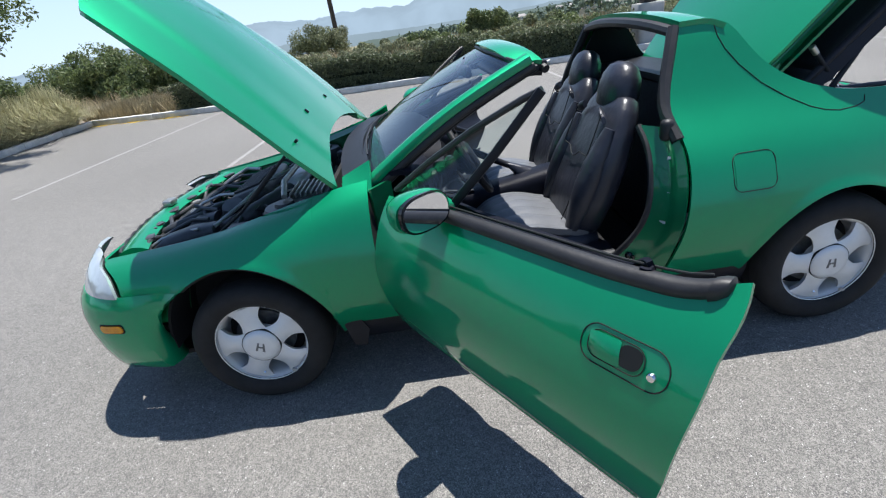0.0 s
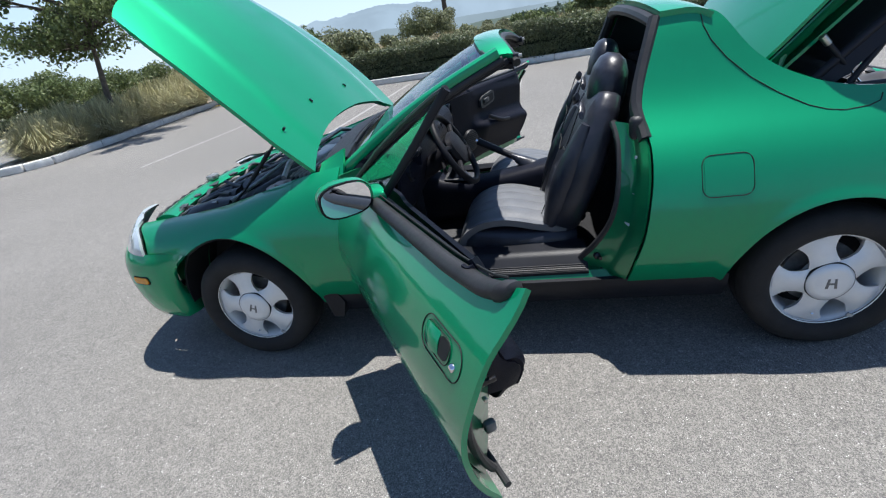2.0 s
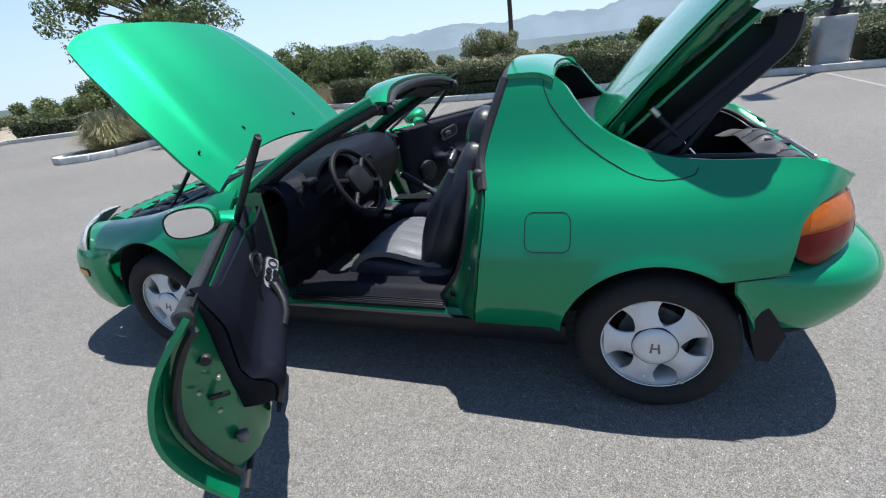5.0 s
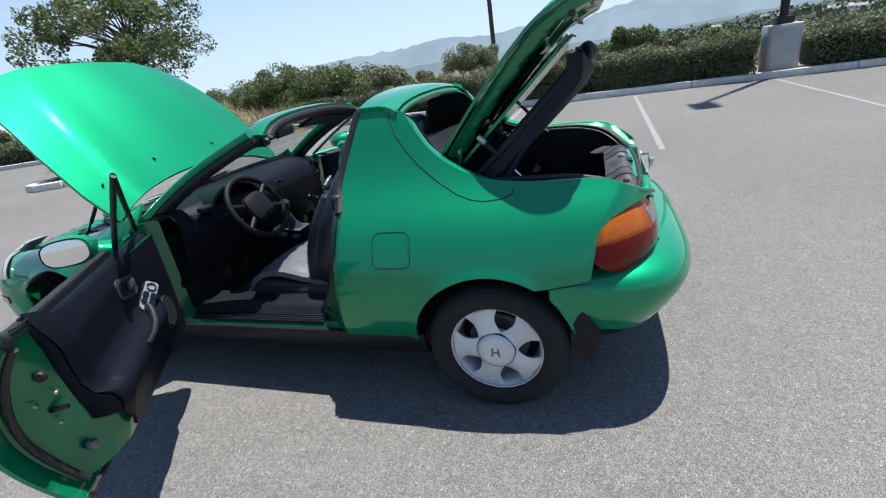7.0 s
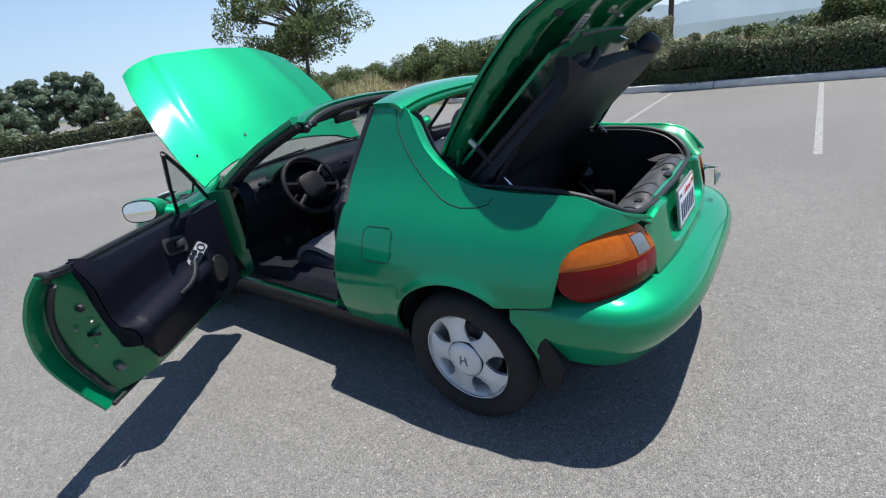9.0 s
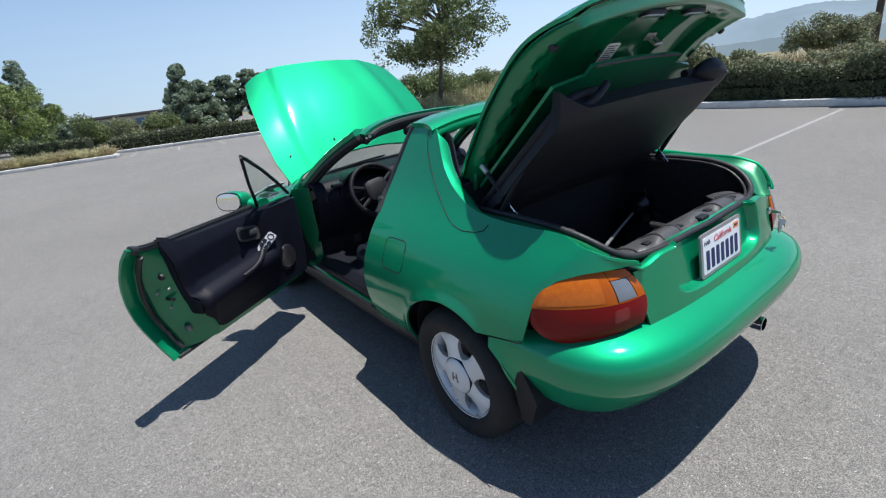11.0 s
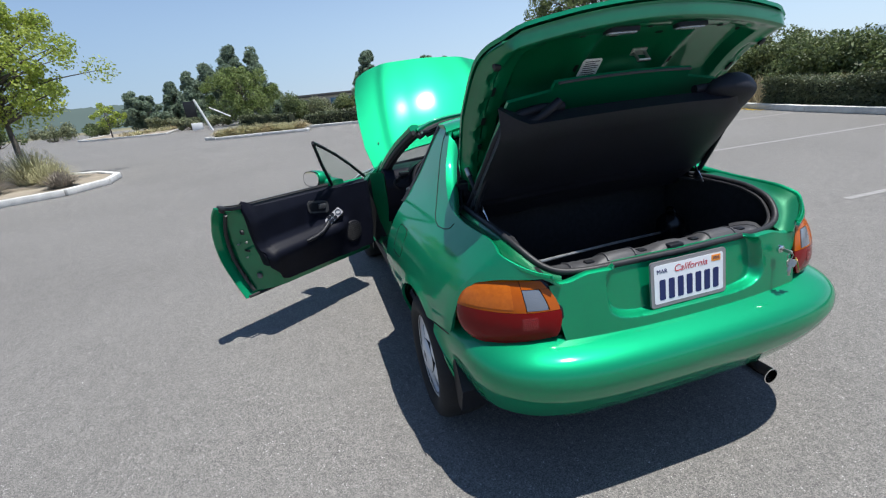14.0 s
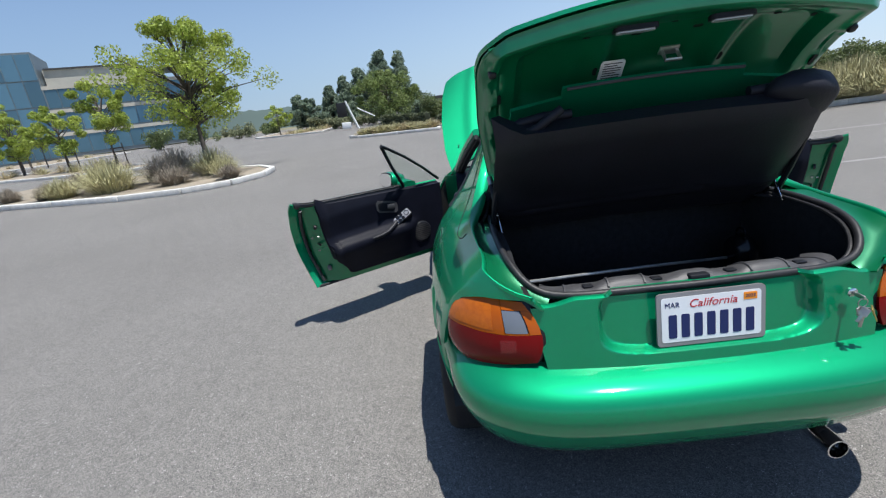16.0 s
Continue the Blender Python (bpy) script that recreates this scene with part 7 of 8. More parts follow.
kerb_run(isl4, step=2.6)
bed([(x, y) for x, y, z in isl4], 0.10)
isl5 = [(-33, -50, 0), (-24.1, -29.7, 0), (-19.3, -18.1, 0), (-19.54, -15.7, 0), (-21.75, -16.85, 0), (-28.7, -28.9, 0), (-38, -50, 0)]
kerb_run(isl5)
bed([(x, y) for x, y, z in isl5], 0.10)
kerb_run([(-75, -62, 0), (-60, -44, 0), (-47, -46, 0), (-31, -59, 0)])
bed([(-75, -62), (-60, -44), (-47, -46), (-31, -59), (-52, -90)], 0.10)

# parking lines
def line(x0, y0, x1, y1, w=0.072):
    d = Vector((x1 - x0, y1 - y0, 0)).normalized()
    n = Vector((-d.y, d.x, 0)) * w / 2
    a, b = Vector((x0, y0, 0.004)), Vector((x1, y1, 0.004))
    bm = bmesh.new()
    bm.faces.new([bm.verts.new(p) for p in (a + n, a - n, b - n, b + n)])
    return tagged(part("parking_line", bm, LINE, flat=True), "worn white painted parking line", "line", "parking lines", kind="structure")
line(-4.93, 3.8, -4.49, 10.2)
for xa, xb in ((-1.95, -1.72), (1.05, 1.10), (3.55, 3.66), (6.36, 6.40), (9.1, 9.13), (11.8, 11.85)):
    line(xa, 3.8, xb, KERB_Y - 0.2)
for k in range(5):
    line(-19.0 - 0.95 * k, 6.4 - 1.62 * k, -16.2 - 0.95 * k, 6.3 - 1.72 * k)

# lamp standard on a concrete pedestal
LX, LY, PH = 6.62, 10.16, 1.04
lamp = thing("street_lamp", (LX, LY, 0), "dark steel lamp standard on a tall concrete pedestal", "street lamp")
part("pedestal", loft([((LX, LY, 0.0), (1, 0, 0), (0, 1, 0), 0.32, 0.32), ((LX, LY, PH - 0.02), (1, 0, 0), (0, 1, 0), 0.32, 0.32), ((LX, LY, PH), (1, 0, 0), (0, 1, 0), 0.305, 0.305)], 28, 5.0), CONCRETE, lamp, "cast concrete pedestal")
part("base_cover", rbox((LX, LY, PH + 0.075), (0.33, 0.33, 0.15), 0.03), POLE, lamp)
part("lamp_pole", tube([(LX, LY, PH + 0.05), (LX, LY, 14.0)], lambda k: 0.085 - 0.03 * k, 14), POLE, lamp)
part("lamp_head", rbox((LX, LY - 0.25, 14.05), (0.42, 0.7, 0.16), 0.05), POLE, lamp, "flat shoebox lamp head")


# ---- plants ----
def quads(name, P, N, size, material, parent=None, rs=None, long=1.6, kind_stuff=False):
    """Many small leaves in one mesh: centres P, rough normals N."""
    rs = rs or np.random.RandomState(1)
    n = len(P)
    sz = (rs.uniform(0.6, 1.3, n) * size)[:, None]
    N = N + rs.normal(0, 0.7, (n, 3))
    N /= np.linalg.norm(N, axis=1)[:, None] + 1e-9
    A = np.cross(N, rs.normal(0, 1, (n, 3)))
    A /= np.linalg.norm(A, axis=1)[:, None] + 1e-9
    B = np.cross(N, A)
    V = np.stack([P - A * sz * long * 0.5, P + B * sz * 0.42, P + A * sz * long * 0.5, P - B * sz * 0.42], 1).reshape(-1, 3)
    me = bpy.data.meshes.new(name)
    me.from_pydata(V.tolist(), [], np.arange(4 * n).reshape(-1, 4).tolist())
    me.materials.append(material)
    ob = new(name, me)
    if parent:
        ob.parent = parent
        ob.matrix_parent_inverse = chain_matrix(parent).inverted()
    return ob


def clumps(centres, radii, count, rs, shell=0.45):
    """Leaf places on soft clumps, thicker near their skins."""
    k = rs.randint(0, len(centres), count)
    d = rs.normal(0, 1, (count, 3))
    d /= np.linalg.norm(d, axis=1)[:, None]
    r = radii[k][:, None] * (1 - shell * rs.uniform(0, 1, (count, 1)) ** 1.5) * rs.uniform(0.85, 1.12, (count, 1))
    return centres[k] + d * r * np.array([1, 1, 0.85]), d


def tree(loc, h, spread, material, seed, name="tree", label="", leaf=0.10, count=5000, trunk_h=0.35, trunk_r=0.09, clump_n=26, stakes=False, lean=0.0, cone=False, group="", clump_r=0.2):
    rs = np.random.RandomState(seed)
    x, y, z = loc
    t = thing(name, loc, label, "tree", group)
    th = h * trunk_h
    top = Vector((x + lean, y + lean * 0.4, z + h * 0.80))
    fork = Vector((x + lean * 0.5, y + lean * 0.2, z + th))
    tb = tube([(x, y, z - 0.05), (x + lean * 0.2, y, z + th * 0.5), fork, fork.lerp(top, 0.5) + Vector((rs.normal(0, 0.1), rs.normal(0, 0.1), 0)), top], lambda k: trunk_r * (1.15 - 0.95 * k), 9)
    C, R = [], []
    for i in range(clump_n):
        f = rs.uniform(0.0, 1.0)
        a = rs.uniform(0, math.tau)
        if cone:
            rad = spread * (1 - f) * rs.uniform(0.35, 1.0) + 0.15
            cz = z + th + (h - th) * f
        else:
            rad = spread * math.sin(math.pi * (0.12 + 0.80 * f)) * rs.uniform(0.25, 1.0)
            cz = z + th * 0.95 + (h - th) * (0.05 + 0.92 * f)
        c = Vector((x + lean * f + rad * math.cos(a), y + rad * math.sin(a), cz))
        C.append(c)
        R.append(spread * rs.uniform(0.6, 1.25) * clump_r * (1.2 - 0.4 * f))
        p0 = fork.lerp(top, max(0.0, f * 0.9 - 0.08))
        tube([p0, p0.lerp(c, 0.55) + Vector((0, 0, 0.06 * h * rs.uniform(-0.3, 0.6))), c], lambda k: max(0.008, trunk_r * 0.42 * (1 - 0.85 * k)), 6, bm=tb)
    part("trunk", tb, BARK, t, "grey-brown trunk and limbs")
    P, N = clumps(np.array([list(c) for c in C]), np.array(R), count, rs)
    quads("crown", P, N, leaf, material, t, rs)
    if stakes:
        for k in (-1, 0, 1):
            part("tree_stake", tube([(x + 0.45 * k, y + 0.3 * (k * k), z), (x + 0.42 * k, y + 0.28 * (k * k), z + 1.35)], 0.035, 8), WOODPOLE, t, "round timber stake")
        part("stake_tie", rbox((x, y + 0.2, z + 1.1), (0.95, 0.04, 0.06), 0.01), WOODPOLE, t)
    return t


def shrub(loc, w, d, h, material, seed, name="shrub", label="dense green shrub", leaf=0.07, count=2500, group=""):
    rs = np.random.RandomState(seed)
    x, y, z = loc
    n = 14
    C = np.stack([x + rs.uniform(-0.42, 0.42, n) * w, y + rs.uniform(-0.42, 0.42, n) * d, z + h * rs.uniform(0.22, 0.72, n)], 1)
    R = rs.uniform(0.20, 0.36, n) * min(h, (w + d) / 2)
    t = thing(name, loc, label, "shrub", group)
    sb = bmesh.new()
    for c in C[:8]:
        tube([(x, y, z - 0.05), ((x + c[0]) / 2, (y + c[1]) / 2, z + h * 0.22), tuple(c)], lambda k: 0.03 * (1.1 - k) + 0.006, 5, bm=sb)
    part("stems", sb, BARK, t)
    P, N = clumps(C, R, count, rs, 0.5)
    P[:, 2] = np.maximum(P[:, 2], z + 0.03)
    quads("foliage", P, N, leaf, material, t, rs)
    return t


def hedge(a, b, w, h, seed, count, leaf=0.075, label="clipped dark green hedge behind the kerb"):
    """A clipped hedge between two points."""
    rs = np.random.RandomState(seed)
    a, b = np.array(a, float), np.array(b, float)
    L = np.linalg.norm(b - a)
    d = (b - a) / L
    side = np.array([-d[1], d[0], 0])
    t = thing("hedge", tuple(a), label, "hedge")
    # added dark box: shows as shade between the outer leaves
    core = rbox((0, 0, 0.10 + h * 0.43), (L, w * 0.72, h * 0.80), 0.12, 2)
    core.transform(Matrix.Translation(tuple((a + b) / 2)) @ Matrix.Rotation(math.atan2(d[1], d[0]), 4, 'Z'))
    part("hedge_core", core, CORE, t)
    u = rs.uniform(0, 1, count)
    face = rs.uniform(0, 1, count)
    lump = 0.10 * np.sin(u * L * 1.1 + seed) + 0.07 * np.sin(u * L * 2.7) + rs.normal(0, 0.05, count)
    s = np.where(face < 0.45, -0.5 * w + rs.uniform(0, 0.16, count), np.where(face < 0.6, 0.5 * w - rs.uniform(0, 0.15, count), rs.uniform(-0.5, 0.5, count) * w))
    z = np.where(face < 0.6, 0.10 + rs.uniform(0.02, 1, count) ** 0.8 * h, 0.10 + h - rs.uniform(0, 0.16, count) ** 1.0)
    round_ = 0.16 * np.clip((z - 0.1 - 0.7 * h) / (0.3 * h), 0, 1) ** 2
    s = s * (1 - round_) + lump * np.sign(s) * 0.5
    z = z + lump * 0.6 * (z > 0.6 * h)
    P = a + u[:, None] * L * d + s[:, None] * side
    P[:, 2] = np.maximum(z, 0.12)
    N = np.where((face < 0.45)[:, None], -side, np.where((face < 0.6)[:, None], side, np.array([0, 0, 1.0])))
    quads("hedge_leaves", P, N, leaf, LEAF_DARK, t, rs)
    return t


def grass_tuft(loc, r, h, material, seed, blades=420, label="tall dry fountain grass tuft"):
    rs = np.random.RandomState(seed)
    V, F = [], []
    for i in range(blades):
        a = rs.uniform(0, math.tau)
        b0 = rs.uniform(0, 0.45) * r
        out = r * (0.08 + 1.1 * rs.uniform(0, 1) ** 0.7)
        hh = h * (1.12 - 0.62 * (out / (1.1 * r)) ** 2) * rs.uniform(0.45, 1.08)
        w = rs.uniform(0.003, 0.008) * (1 + 0.6 * r)
        ca, sa = math.cos(a), math.sin(a)
        base = len(V)
        for k, (f, zf) in enumerate(((0.0, 0.0), (0.36, 0.50), (0.70, 0.84), (1.0, 0.92 - 0.30 * rs.uniform(0, 1)))):
            rr = b0 * min(1.0, out / (b0 + 1e-6)) + max(0.0, out - b0) * f
            ww = w * (1 - 0.8 * f)
            V.append((rr * ca - sa * ww, rr * sa + ca * ww, hh * zf))
            V.append((rr * ca + sa * ww, rr * sa - ca * ww, hh * zf))
        for k in range(3):
            F.append((base + 2 * k, base + 2 * k + 1, base + 2 * k + 3, base + 2 * k + 2))
    me = bpy.data.meshes.new("ornamental_grass")
    me.from_pydata(V, [], F)
    me.materials.append(material)
    ob = new("ornamental_grass", me)
    ob.location = loc
    return tagged(ob, label, "grass", "grass tufts")


# hedges
hedge((-5.85, 11.35, 0), (1.05, 10.35, 0), 1.0, 0.66, 3, 48000, 0.036)
hedge((0.95, 10.32, 0), (6.1, 10.2, 0), 1.05, 0.73, 8, 34000, 0.035)
hedge((7.1, 10.2, 0), (24, 10.15, 0), 1.05, 0.73, 4, 60000, 0.040)
hedge((-10.1, 12.1, 0), (-15.0, 10.85, 0), 1.0, 0.58, 5, 9000, 0.07, "long clipped hedge along the far kerb")
hedge((-15.0, 10.85, 0), (-18.7, 9.4, 0), 1.0, 0.58, 9, 5000, 0.08, "long clipped hedge along the far kerb")
hedge((-19.4, 8.3, 0), (-25.4, -0.9, 0), 1.0, 0.68, 6, 9000, 0.08, "long clipped hedge along the far kerb")
hedge((-34.5, -5.4, 0), (-31.1, -1.8, 0), 0.9, 0.75, 7, 2500, 0.11, "low clipped hedge by the drive")

# grass on the islands
rg = random.Random(7)
for x, y, r, h in ((-9.03, 5.71, 0.79, 0.86), (-9.1, 6.58, 0.81, 0.96), (-8.93, 7.33, 0.79, 0.86), (-9.23, 7.95, 0.84, 0.95), (-9.14, 8.74, 0.8, 0.9), (-9.23, 9.44, 0.88, 1.02), (-9.32, 10.13, 0.86, 1), (-9.24, 10.82, 0.94, 1.14), (-9.55, 11.22, 0.77, 0.83)):
    grass_tuft((x, y, 0.09), r * 1.12, h * 1.08, DRYGRASS, rg.randint(0, 9999), 2600)
for x, y, r, h, m in ((-9.11, -10.54, 1.16, 0.99, DRYGRASS), (-9.04, -8.65, 0.72, 0.61, PURPLE), (-9.87, -7.52, 0.64, 0.64, DRYGRASS), (-10.36, -11.65, 1.18, 1.06, DRYGRASS), (-10.77, -8.28, 0.98, 0.98, DRYGRASS), (-11.91, -10.07, 1.07, 1.07, PURPLE), (-10.54, -9.82, 1.02, 0.96, PURPLE), (-9.05, -11.99, 0.71, 0.65, DRYGRASS), (-8.85, -6.91, 0.48, 0.45, PURPLE), (-9.16, -12.57, 0.48, 0.5, PURPLE), (-9.72, -14.22, 0.47, 0.47, PURPLE), (-10.19, -15.98, 0.57, 0.53, DRYGRASS2), (-11.8, -13.55, 0.73, 0.61, PURPLE)):
    grass_tuft((x, y, 0.09), r, h, m, rg.randint(0, 9999), 900)
for k in range(24):
    grass_tuft((-23.6 + 0.06 * k + rg.uniform(-0.7, 0.1), -5.6 + 0.19 * k, 0.09), rg.uniform(0.5, 0.8), rg.uniform(0.4, 0.65), rg.choice((DRYGRASS, DRYGRASS, DRYGRASS2)), rg.randint(0, 9999), 420)
for k in range(14):
    grass_tuft((-44.6 - 0.9 * k, -16.6 + 0.2 * k + rg.uniform(-0.5, 0.5), 0.09), 1.0, 0.6, rg.choice((DRYGRASS, DRYGRASS2)), rg.randint(0, 9999), 160)
for k in range(12):
    grass_tuft((-20.6 - 0.55 * k - rg.uniform(0, 2.5), -18 - 1.3 * k, 0.09), 0.8, 0.65, rg.choice((DRYGRASS, DRYGRASS2, PURPLE)), rg.randint(0, 9999), 160)
for k in range(14):
    grass_tuft((-55 + rg.uniform(-6, 14), -49 - rg.uniform(0, 6), 0.09), 1.0, 0.6, rg.choice((DRYGRASS2, DRYGRASS)), rg.randint(0, 9999), 120)

# trees and shrubs round the car park; az is the bearing in degrees
def off(az, dist, x0=2.6, y0=-2.0):
    return (x0 + dist * math.cos(radians(az)), y0 + dist * math.sin(radians(az)))
tree((-8.98, 7.76, 0.1), 4.20, 2.45, LEAF_MID, 11, label="young oak with a round airy green crown on the island", leaf=0.062, count=19000, trunk_h=0.46, trunk_r=0.075, clump_n=80, clump_r=0.15, lean=0.4)
tree((-11.56, -8.84, 0.1), 4.87, 2.58, LEAF_LIGHT, 12, label="young tree with bright yellow-green leaves among dry grasses", leaf=0.062, count=20000, trunk_h=0.32, trunk_r=0.085, clump_n=85, lean=-0.25, clump_r=0.145)
for i, (x, y, h) in enumerate(((-21.59, -18.99, 4.93), (-24.33, -23.92, 4), (-28.06, -30.25, 3.97), (-30.65, -38.58, 4.46))):
    tree((x, y, 0.1), h, 1.7, LEAF_LIGHT, 20 + i, label="young staked tree with yellow-green leaves", leaf=0.085, count=8000, trunk_h=0.28, trunk_r=0.07, clump_n=26, stakes=True, group="staked young trees")
for i, (x, y, h) in enumerate(((-37.45, -38.77, 5.82), (-33.72, -39.96, 4.6), (-41.17, -39.71, 4.43), (-45.53, -17.88, 3.13))):
    tree((x, y, 0.04), h, 1.6, LEAF_LIGHT, 30 + i, label="small young tree in a planting bed", leaf=0.12, count=1800, trunk_h=0.36, trunk_r=0.06, clump_n=20, stakes=i == 0)
def tall(d, el):
    """Height of a thing at distance d whose top stands at elevation el."""
    return max(0.6, 1.4 + d * math.tan(radians(el)))
for i, (az, d, el, w) in enumerate(((185.6, 62, 6.7, 2.7), (183.4, 62, 6.0, 2.5), (188.2, 64, 4.9, 2.7), (190.2, 64, 4.0, 2.3), (192.0, 66, 3.3, 2.0), (181.8, 60, 2.3, 1.3), (195.4, 64, 2.7, 2.1), (170.3, 46, 4.8, 1.6), (168.6, 48, 3.1, 1.7), (166.2, 50, 3.5, 1.4), (163.4, 50, 3.8, 1.6), (161.4, 50, 3.3, 1.5), (186.9, 60, 3.9, 2.4), (171.4, 47, 2.6, 1.2))):
    x, y = off(az, d)
    tree((x, y, 0), tall(d, el), w * 1.25, LEAF_PINE, 40 + i, name="pine_tree", label="tall dark pine with an uneven crown", leaf=0.17, count=15000, trunk_h=0.10, trunk_r=0.14, clump_n=75, cone=i not in (6, 9, 10), group="pines", clump_r=0.20)
x, y = off(185.0, 48)
tree((x, y, 0), tall(48, 4.5), 3.5, LEAF_BROAD, 55, label="broad fresh green tree in front of the pines", leaf=0.11, count=18000, trunk_h=0.14, trunk_r=0.12, clump_n=60, clump_r=0.20)
for i, (az, d, el, w, m) in enumerate(((125.0, 28, 2.9, 1.8, LEAF_MID), (126.6, 27, 1.8, 1.4, LEAF_MID), (121.2, 24, 2.2, 1.8, LEAF_MID), (118.6, 23, 1.6, 1.7, LEAF_MID), (116.4, 24, 1.6, 1.6, LEAF_SAGE), (113.6, 24, 0.4, 1.7, LEAF_SAGE), (110.5, 26, -0.7, 1.8, LEAF_SAGE), (104.4, 40, 2.0, 1.9, LEAF_SAGE), (102.2, 40, 1.2, 1.7, LEAF_SAGE), (97.5, 26, -1.0, 2.0, LEAF_SAGE), (93.0, 26, -1.0, 2.2, LEAF_MID), (86.4, 28, 1.0, 1.3, LEAF_MID), (84.4, 28, 0.6, 1.2, LEAF_MID), (80.0, 26, -0.9, 1.6, LEAF_SAGE), (75.5, 26, -1.0, 1.8, LEAF_MID), (70.0, 26, -1.2, 2.0, LEAF_SAGE), (64.0, 26, -1.2, 2.0, LEAF_SAGE), (58.0, 26, -1.0, 2.0, LEAF_MID), (128.6, 30, 1.2, 2.0, LEAF_MID), (131.5, 32, 0.7, 2.2, LEAF_MID), (134.5, 32, 0.6, 2.3, LEAF_MID), (138.5, 32, 1.2, 2.2, LEAF_MID), (142.0, 30, 2.4, 1.9, LEAF_MID), (145.5, 32, 1.4, 2.2, LEAF_MID), (149.0, 34, 0.3, 2.4, LEAF_MID), (153.5, 36, -0.2, 2.4, LEAF_SAGE), (158.0, 38, 0.0, 2.2, LEAF_SAGE), (176.0, 38, 0.6, 2.0, LEAF_SAGE), (173.0, 38, 0.7, 2.0, LEAF_MID), (179.2, 40, 1.6, 1.8, LEAF_MID))):
    x, y = off(az, d)
    shrub((x, y, -0.1), w * 1.5, w, tall(d, el) + 0.1, m, 70 + i, label="wild rounded shrub beyond the hedge" if m is LEAF_MID else "pale sage-green shrub beyond the hedge", leaf=0.085, count=9000, group="wild shrubs")
for i, (az, d, el, w) in enumerate(((199.0, 66, 0.6, 3.2), (203.0, 66, 0.6, 3.4), (207.0, 66, 0.9, 3.4), (193.5, 60, 0.4, 3.0), (211.0, 64, 1.2, 3.2), (188.0, 52, 0.2, 2.6), (184.0, 44, 0.2, 2.2), (191.0, 50, 0.0, 2.4))):
    x, y = off(az, d)
    shrub((x, y, -0.05), w * 1.5, w, tall(d, el), LEAF_SAGE if i % 2 else LEAF_MID, 110 + i, label="rounded shrub at the far edge of the car park", leaf=0.16, count=2500, group="far shrubs")
px, py = off(100.7, 55)
pp = part("palm_trunk", tube([(px + 0.10, py, -0.3), (px, py, 10), (px - 0.4, py, 28)], lambda k: 0.26 - 0.08 * k, 12), WOODPOLE)
tagged(pp, "tall bare dark palm trunk beyond the hedge", "tree trunk")
rw = random.Random(21)
for i in range(30):
    az = 52 + 2.75 * i + rw.uniform(-1, 1)
    x, y = off(az, rw.uniform(17.5, 23))
    if y < 11.7 - 0.25 * min(0.0, x - 1.0):
        continue
    shrub((x, y, -0.1), rw.uniform(1.6, 2.6), 1.4, rw.uniform(0.62, 1.08), rw.choice((LEAF_SAGE, LEAF_SAGE, LEAF_MID)), 200 + i, label="low scrubby bush beyond the hedge", leaf=0.06, count=5500, group="low scrub")

# wild grass and fallen blossom
def strew(name, x0, x1, y0, y1, z, n, h, material, seed, label):
    rs = np.random.RandomState(seed)
    P = np.stack([rs.uniform(x0, x1, n), rs.uniform(y0, y1, n), np.full(n, z)], 1)
    a = rs.uniform(0, math.tau, n)
    hh = h * rs.uniform(0.4, 1.2, n)
    w = 0.018 + 0.0 * hh
    lean = rs.normal(0, 0.25, (n, 2)) * hh[:, None]
    V = np.stack([P + np.stack([np.cos(a) * w, np.sin(a) * w, 0 * a], 1), P - np.stack([np.cos(a) * w, np.sin(a) * w, 0 * a], 1), P + np.stack([lean[:, 0], lean[:, 1], hh], 1)], 1).reshape(-1, 3)
    me = bpy.data.meshes.new(name)
    me.from_pydata(V.tolist(), [], np.arange(3 * n).reshape(-1, 3).tolist())
    me.materials.append(material)
    return tagged(new(name, me), label, "grass", kind="stuff")
strew("wild_grass", -20, 25, 14.5, 29, 0.08, 21000, 0.5, DRYGRASS2, 2, "wild dry grass on the slope beyond the hedge")
strew("wild_grass", -3, 25, 11.4, 14.5, 0.08, 5500, 0.5, DRYGRASS2, 5, "wild dry grass on the slope beyond the hedge")
strew("wild_grass", -7.4, -5.9, 11.4, 15, 0.09, 6000, 0.36, DRYGRASS2, 3, "straw-coloured dry grass in the planting bed")
strew("wild_grass", -9.2, -7.2, 11.9, 14.5, 0.09, 6000, 0.36, DRYGRASS2, 4, "straw-coloured dry grass in the planting bed")
fb2 = np.random.RandomState(9)
n = 700
t_ = np.clip(fb2.choice([0.08, 0.40, 0.72], n) + fb2.normal(0, 0.06, n), 0, 1)
P = np.stack([-8.7 + 3.7 * t_, 11.45 - 0.98 * t_ - np.abs(fb2.normal(0, 0.1, n)), np.full(n, 0.012)], 1)
bl = quads("fallen_blossom", P, np.tile([0, 0, 1.0], (n, 1)) * 4, 0.036, FLOWERS, None, fb2, 1.2)
tagged(bl, "yellow fallen blossom strewn along the kerb", "blossom", kind="stuff")

# far buildings
GLASSY = mat("blue_green_curtain_glass", (0.09, 0.18, 0.24), 0.12, 0.3, per_object=0.25)
PALE = mat("pale_stone_cladding", (0.50, 0.47, 0.40), 0.8, var=0.08, var_scale=0.5)
MULL = mat("grey_mullion", (0.20, 0.23, 0.24), 0.5, 0.4)
DIM = mat("dark_flat_roof", (0.06, 0.06, 0.06), 0.8, var=0.2, var_scale=0.3)


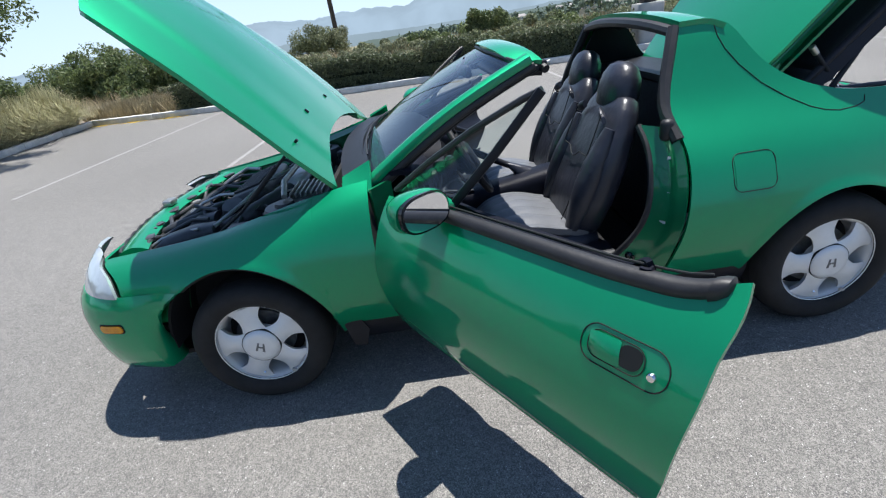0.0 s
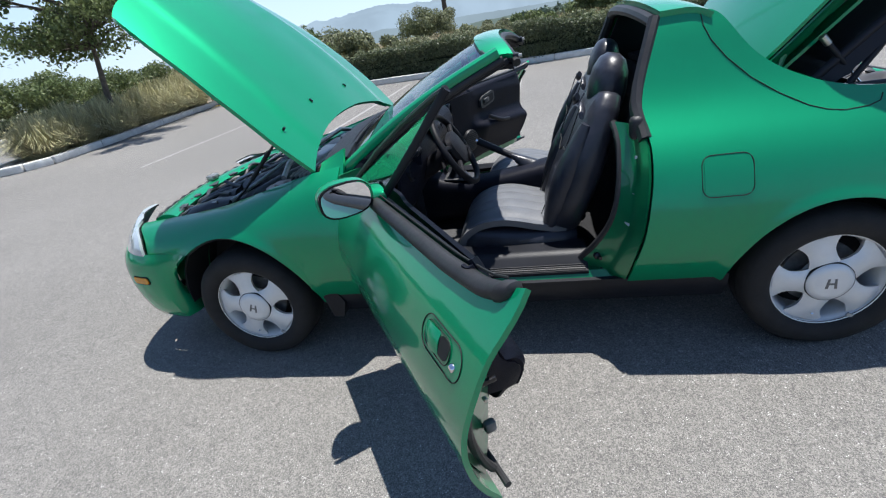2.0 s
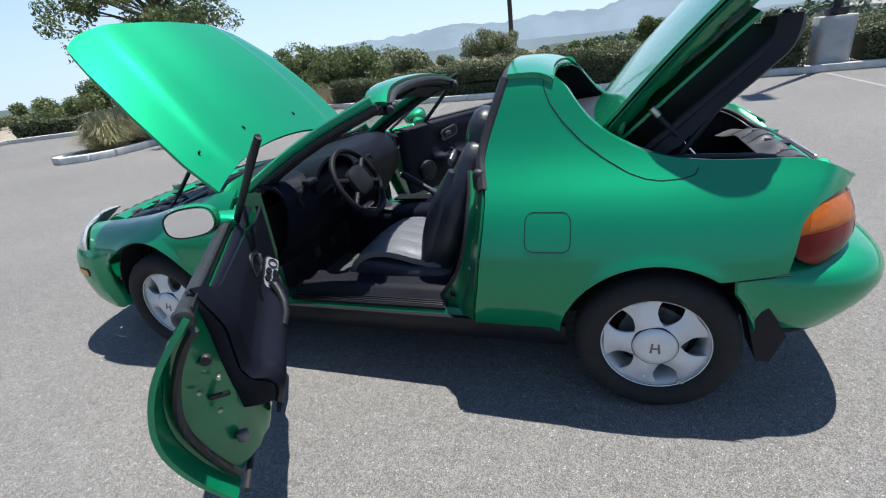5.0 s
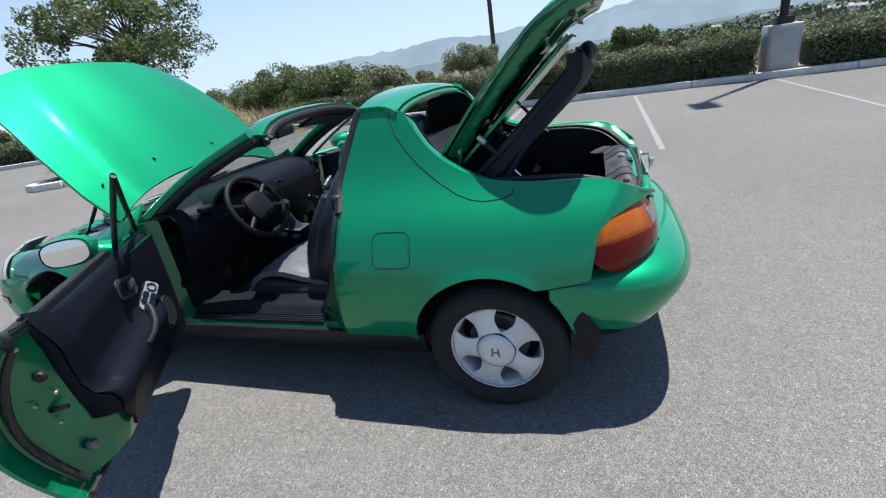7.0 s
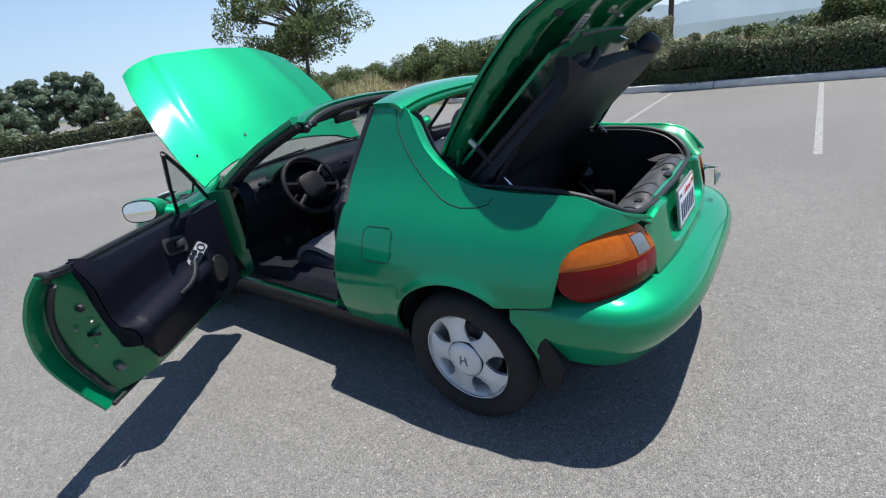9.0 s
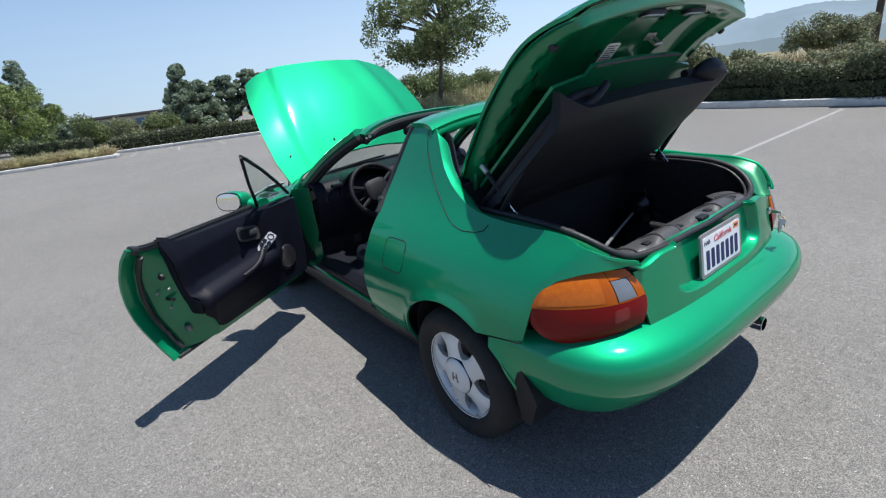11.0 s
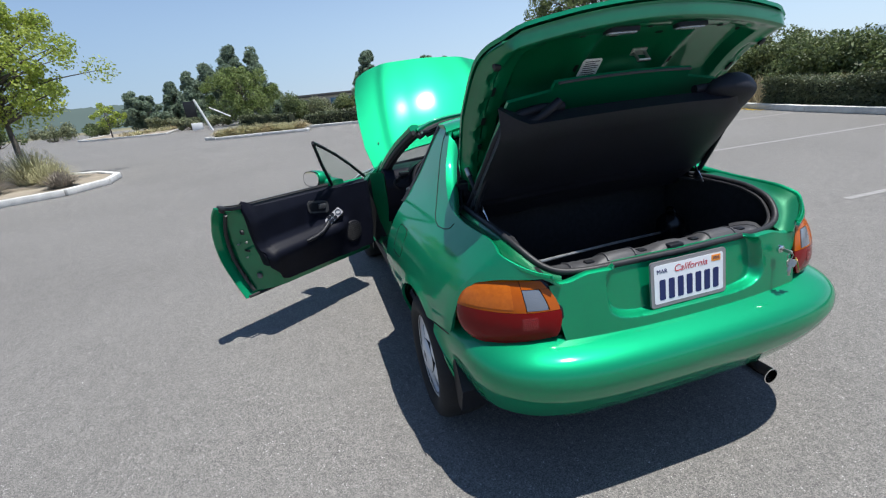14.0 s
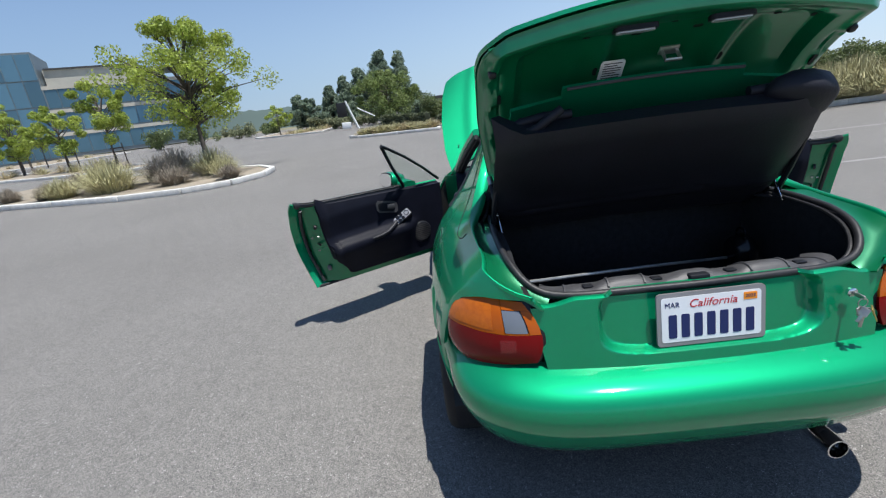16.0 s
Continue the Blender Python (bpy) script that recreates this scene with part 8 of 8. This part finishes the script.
def office(loc, turn):
    """A three-storey glass office block; local x along the front, y back."""
    M = Matrix.Translation(loc) @ Matrix.Rotation(radians(turn), 4, 'Z')
    o = thing("office_building", loc, "modern glass office block with pale stone top beyond the trees", "building")
    def blk(name, c, sz, m, label="", par=None):
        b = rbox(c, sz, 0)
        b.transform(M)
        return part(name, b, m, par or o, label, flat=True)
    body = blk("wall", (0, 8, 5.6), (22, 15.6, 11.2), MULL)
    blk("stone_top", (-3.5, 9, 12.6), (14, 12, 3.2), PALE, "pale stone upper storey")
    blk("roof", (-3.5, 9, 14.3), (13.6, 12.6, 0.25), DIM)
    blk("canopy", (6.0, 3, 13.0), (8.5, 10, 0.22), MULL, "flat overhanging roof canopy")
    tw = blk("corner_tower", (-16, 6, 8.3), (10.5, 12, 16.6), MULL)
    for f in range(3):
        z0 = 0.4 + f * 3.7
        blk("floor_band", (0, 0.12, z0 + 3.35), (22.1, 0.25, 0.55), PALE)
        for k in range(11):
            blk("window", (-10 + 2 * k, 0.16, z0 + 1.6), (1.88, 0.12, 2.85), GLASSY)
    for f in range(4):
        for k in range(5):
            blk("window", (-20.1 + 2.05 * k, -0.04, 2.2 + 4.05 * f), (1.93, 0.12, 3.85), GLASSY)
    return o


bx_, by_ = off(-147.2, 98)
office((bx_, by_, 0.2), 120)
lx, ly = off(177.2, 80)
low = thing("low_building", (lx, ly, 0), "long low dark flat-roofed building far behind the trees", "building")
part("wall", rbox((lx, ly, 1.0), (5, 23, 2.2), 0.05), PALE, low)
part("roof", rbox((lx, ly, 2.25), (6, 24.5, 0.4), 0.05), DIM, low, "dark overhanging flat roof")
for k in range(12):
    part("window", rbox((lx + 2.53, ly - 10 + 1.8 * k, 1.2), (0.1, 1.4, 0.9), 0.02), GLASSY, low)

# board frame by the drive
gate = thing("leaning_sign_frame", (-38.3, -8.6, 0), "white leaning post with a dark board by the drive", "sign")
part("post", tube([(-38.3, -8.28, 0), (-38.14, -9.08, 2.5)], 0.09, 8), WHITE, gate, "white leaning post")
part("board", rbox((-38.38, -9.56, 1.79), (0.07, 0.85, 1.2), 0.02), POLE, gate, "dark board")
part("base_box", rbox((-38.3, -9.32, 0.43), (0.4, 0.8, 0.55), 0.05), WHITE, gate, "pale box")
part("brace", tube([(-38.22, -8.12, 1.79), (-38.22, -6.68, 0.94)], 0.05, 8), WHITE, gate)

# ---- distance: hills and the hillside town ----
# haze is mixed into the ridge colours, which glow by emission, not sunlight
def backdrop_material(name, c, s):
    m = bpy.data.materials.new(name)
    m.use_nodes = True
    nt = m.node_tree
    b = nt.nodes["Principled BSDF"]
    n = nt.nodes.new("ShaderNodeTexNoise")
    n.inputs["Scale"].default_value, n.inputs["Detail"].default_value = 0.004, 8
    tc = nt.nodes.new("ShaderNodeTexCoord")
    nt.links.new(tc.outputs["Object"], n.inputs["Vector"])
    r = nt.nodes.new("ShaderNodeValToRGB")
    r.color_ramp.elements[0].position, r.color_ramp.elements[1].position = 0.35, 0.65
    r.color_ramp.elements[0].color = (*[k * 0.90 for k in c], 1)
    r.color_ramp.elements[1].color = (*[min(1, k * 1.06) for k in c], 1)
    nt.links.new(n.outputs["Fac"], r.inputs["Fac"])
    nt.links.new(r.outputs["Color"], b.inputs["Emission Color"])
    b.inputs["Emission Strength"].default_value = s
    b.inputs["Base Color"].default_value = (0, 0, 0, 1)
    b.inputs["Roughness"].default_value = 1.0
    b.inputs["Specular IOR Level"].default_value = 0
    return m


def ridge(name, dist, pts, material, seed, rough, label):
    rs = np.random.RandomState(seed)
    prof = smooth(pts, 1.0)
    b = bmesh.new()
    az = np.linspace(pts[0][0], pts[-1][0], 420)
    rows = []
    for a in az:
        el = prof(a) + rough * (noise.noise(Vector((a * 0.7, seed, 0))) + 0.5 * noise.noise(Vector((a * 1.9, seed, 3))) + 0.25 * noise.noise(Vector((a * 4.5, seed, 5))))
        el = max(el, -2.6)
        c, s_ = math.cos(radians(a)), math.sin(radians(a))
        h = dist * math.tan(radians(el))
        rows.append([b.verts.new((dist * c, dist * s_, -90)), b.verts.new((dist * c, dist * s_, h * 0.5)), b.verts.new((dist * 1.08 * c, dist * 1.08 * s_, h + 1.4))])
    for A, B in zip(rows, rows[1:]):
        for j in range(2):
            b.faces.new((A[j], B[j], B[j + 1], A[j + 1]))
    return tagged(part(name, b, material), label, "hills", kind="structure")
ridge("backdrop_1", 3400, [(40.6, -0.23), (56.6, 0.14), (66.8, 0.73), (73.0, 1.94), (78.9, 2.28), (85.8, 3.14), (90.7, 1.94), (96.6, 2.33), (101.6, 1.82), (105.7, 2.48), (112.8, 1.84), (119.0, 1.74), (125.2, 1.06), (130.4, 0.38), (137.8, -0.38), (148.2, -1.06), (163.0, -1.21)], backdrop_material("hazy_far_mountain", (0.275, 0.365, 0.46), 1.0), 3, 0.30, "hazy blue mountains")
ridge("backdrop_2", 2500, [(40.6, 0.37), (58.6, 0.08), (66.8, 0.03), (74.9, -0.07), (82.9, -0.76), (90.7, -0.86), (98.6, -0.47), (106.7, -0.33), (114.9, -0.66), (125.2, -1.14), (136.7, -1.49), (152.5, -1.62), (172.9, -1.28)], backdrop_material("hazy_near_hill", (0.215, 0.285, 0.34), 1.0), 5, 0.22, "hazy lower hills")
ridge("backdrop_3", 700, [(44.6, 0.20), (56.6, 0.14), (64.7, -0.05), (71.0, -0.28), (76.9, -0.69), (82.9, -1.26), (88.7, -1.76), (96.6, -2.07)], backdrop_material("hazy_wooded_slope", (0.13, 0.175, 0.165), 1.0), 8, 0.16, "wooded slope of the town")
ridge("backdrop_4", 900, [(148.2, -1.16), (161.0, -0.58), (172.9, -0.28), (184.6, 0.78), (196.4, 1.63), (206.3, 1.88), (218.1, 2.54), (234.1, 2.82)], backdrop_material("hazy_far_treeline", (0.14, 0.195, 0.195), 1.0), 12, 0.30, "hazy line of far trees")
rh = random.Random(3)
HOUSE = mat("pale_stucco_house", (0.62, 0.60, 0.56), 0.8, per_object=0.2)
ROOF = mat("grey_tile_roof", (0.28, 0.26, 0.25), 0.8, per_object=0.2)
hb = thing("far_house", (0, 0, 0), "small pale house on the hillside town", "house", "hillside houses")
b = rbox((0, 0, 2), (12, 8, 4), 0)
part("wall", b, HOUSE, hb, flat=True)
b = bmesh.new()
vs = [b.verts.new(p) for p in ((-6.6, -4.6, 3.9), (6.6, -4.6, 3.9), (6.6, 4.6, 3.9), (-6.6, 4.6, 3.9), (-5.2, 0, 6.0), (5.2, 0, 6.0))]
for f in ((0, 1, 5, 4), (2, 3, 4, 5), (1, 2, 5), (3, 0, 4), (3, 2, 1, 0)):
    b.faces.new([vs[k] for k in f])
part("roof", b, ROOF, hb, flat=True)
for k in range(3):
    part("window", rbox((-3.5 + 3.5 * k, -4.02, 2.2), (1.6, 0.1, 1.4), 0), GLASSY, hb, flat=True)
spots = []
for k in range(34):
    az = rh.uniform(50, 84)
    d = rh.uniform(420, 660)
    el = (0.05 + 0.95 * rh.random()) * max(0.12, 1.15 - abs(az - 62) * 0.045) - 1.45
    x, y = off(az, d)
    spots.append(pose(x, y, d * math.tan(radians(el)) - 1.0, 0, 0, rh.uniform(-40, 40)))
hb.matrix_basis = spots[0]
for m in spots[1:]:
    copy_thing(hb, m)
rs = np.random.RandomState(31)
C, R = [], []
for k in range(520):
    az = rs.uniform(46, 92)
    d = rs.uniform(300, 640)
    el = rs.uniform(-0.4, 1.0) * max(0.15, 1.45 - abs(az - 62) * 0.042) - 1.5
    x, y = off(az, d)
    C.append((x, y, d * math.tan(radians(el)) + 1.4))
    R.append(rs.uniform(2.0, 5.0))
P, N = clumps(np.array(C), np.array(R), 14000, rs)
# leaf green greyed towards blue, distance haze put into the colour
tagged(quads("far_trees", P, N, 2.2, mat("hazy_far_leaf", (0.10, 0.14, 0.10), 0.8, island=0.4), None, rs, 1.2), "far dark trees dotted over the hillside town", "trees", kind="stuff")
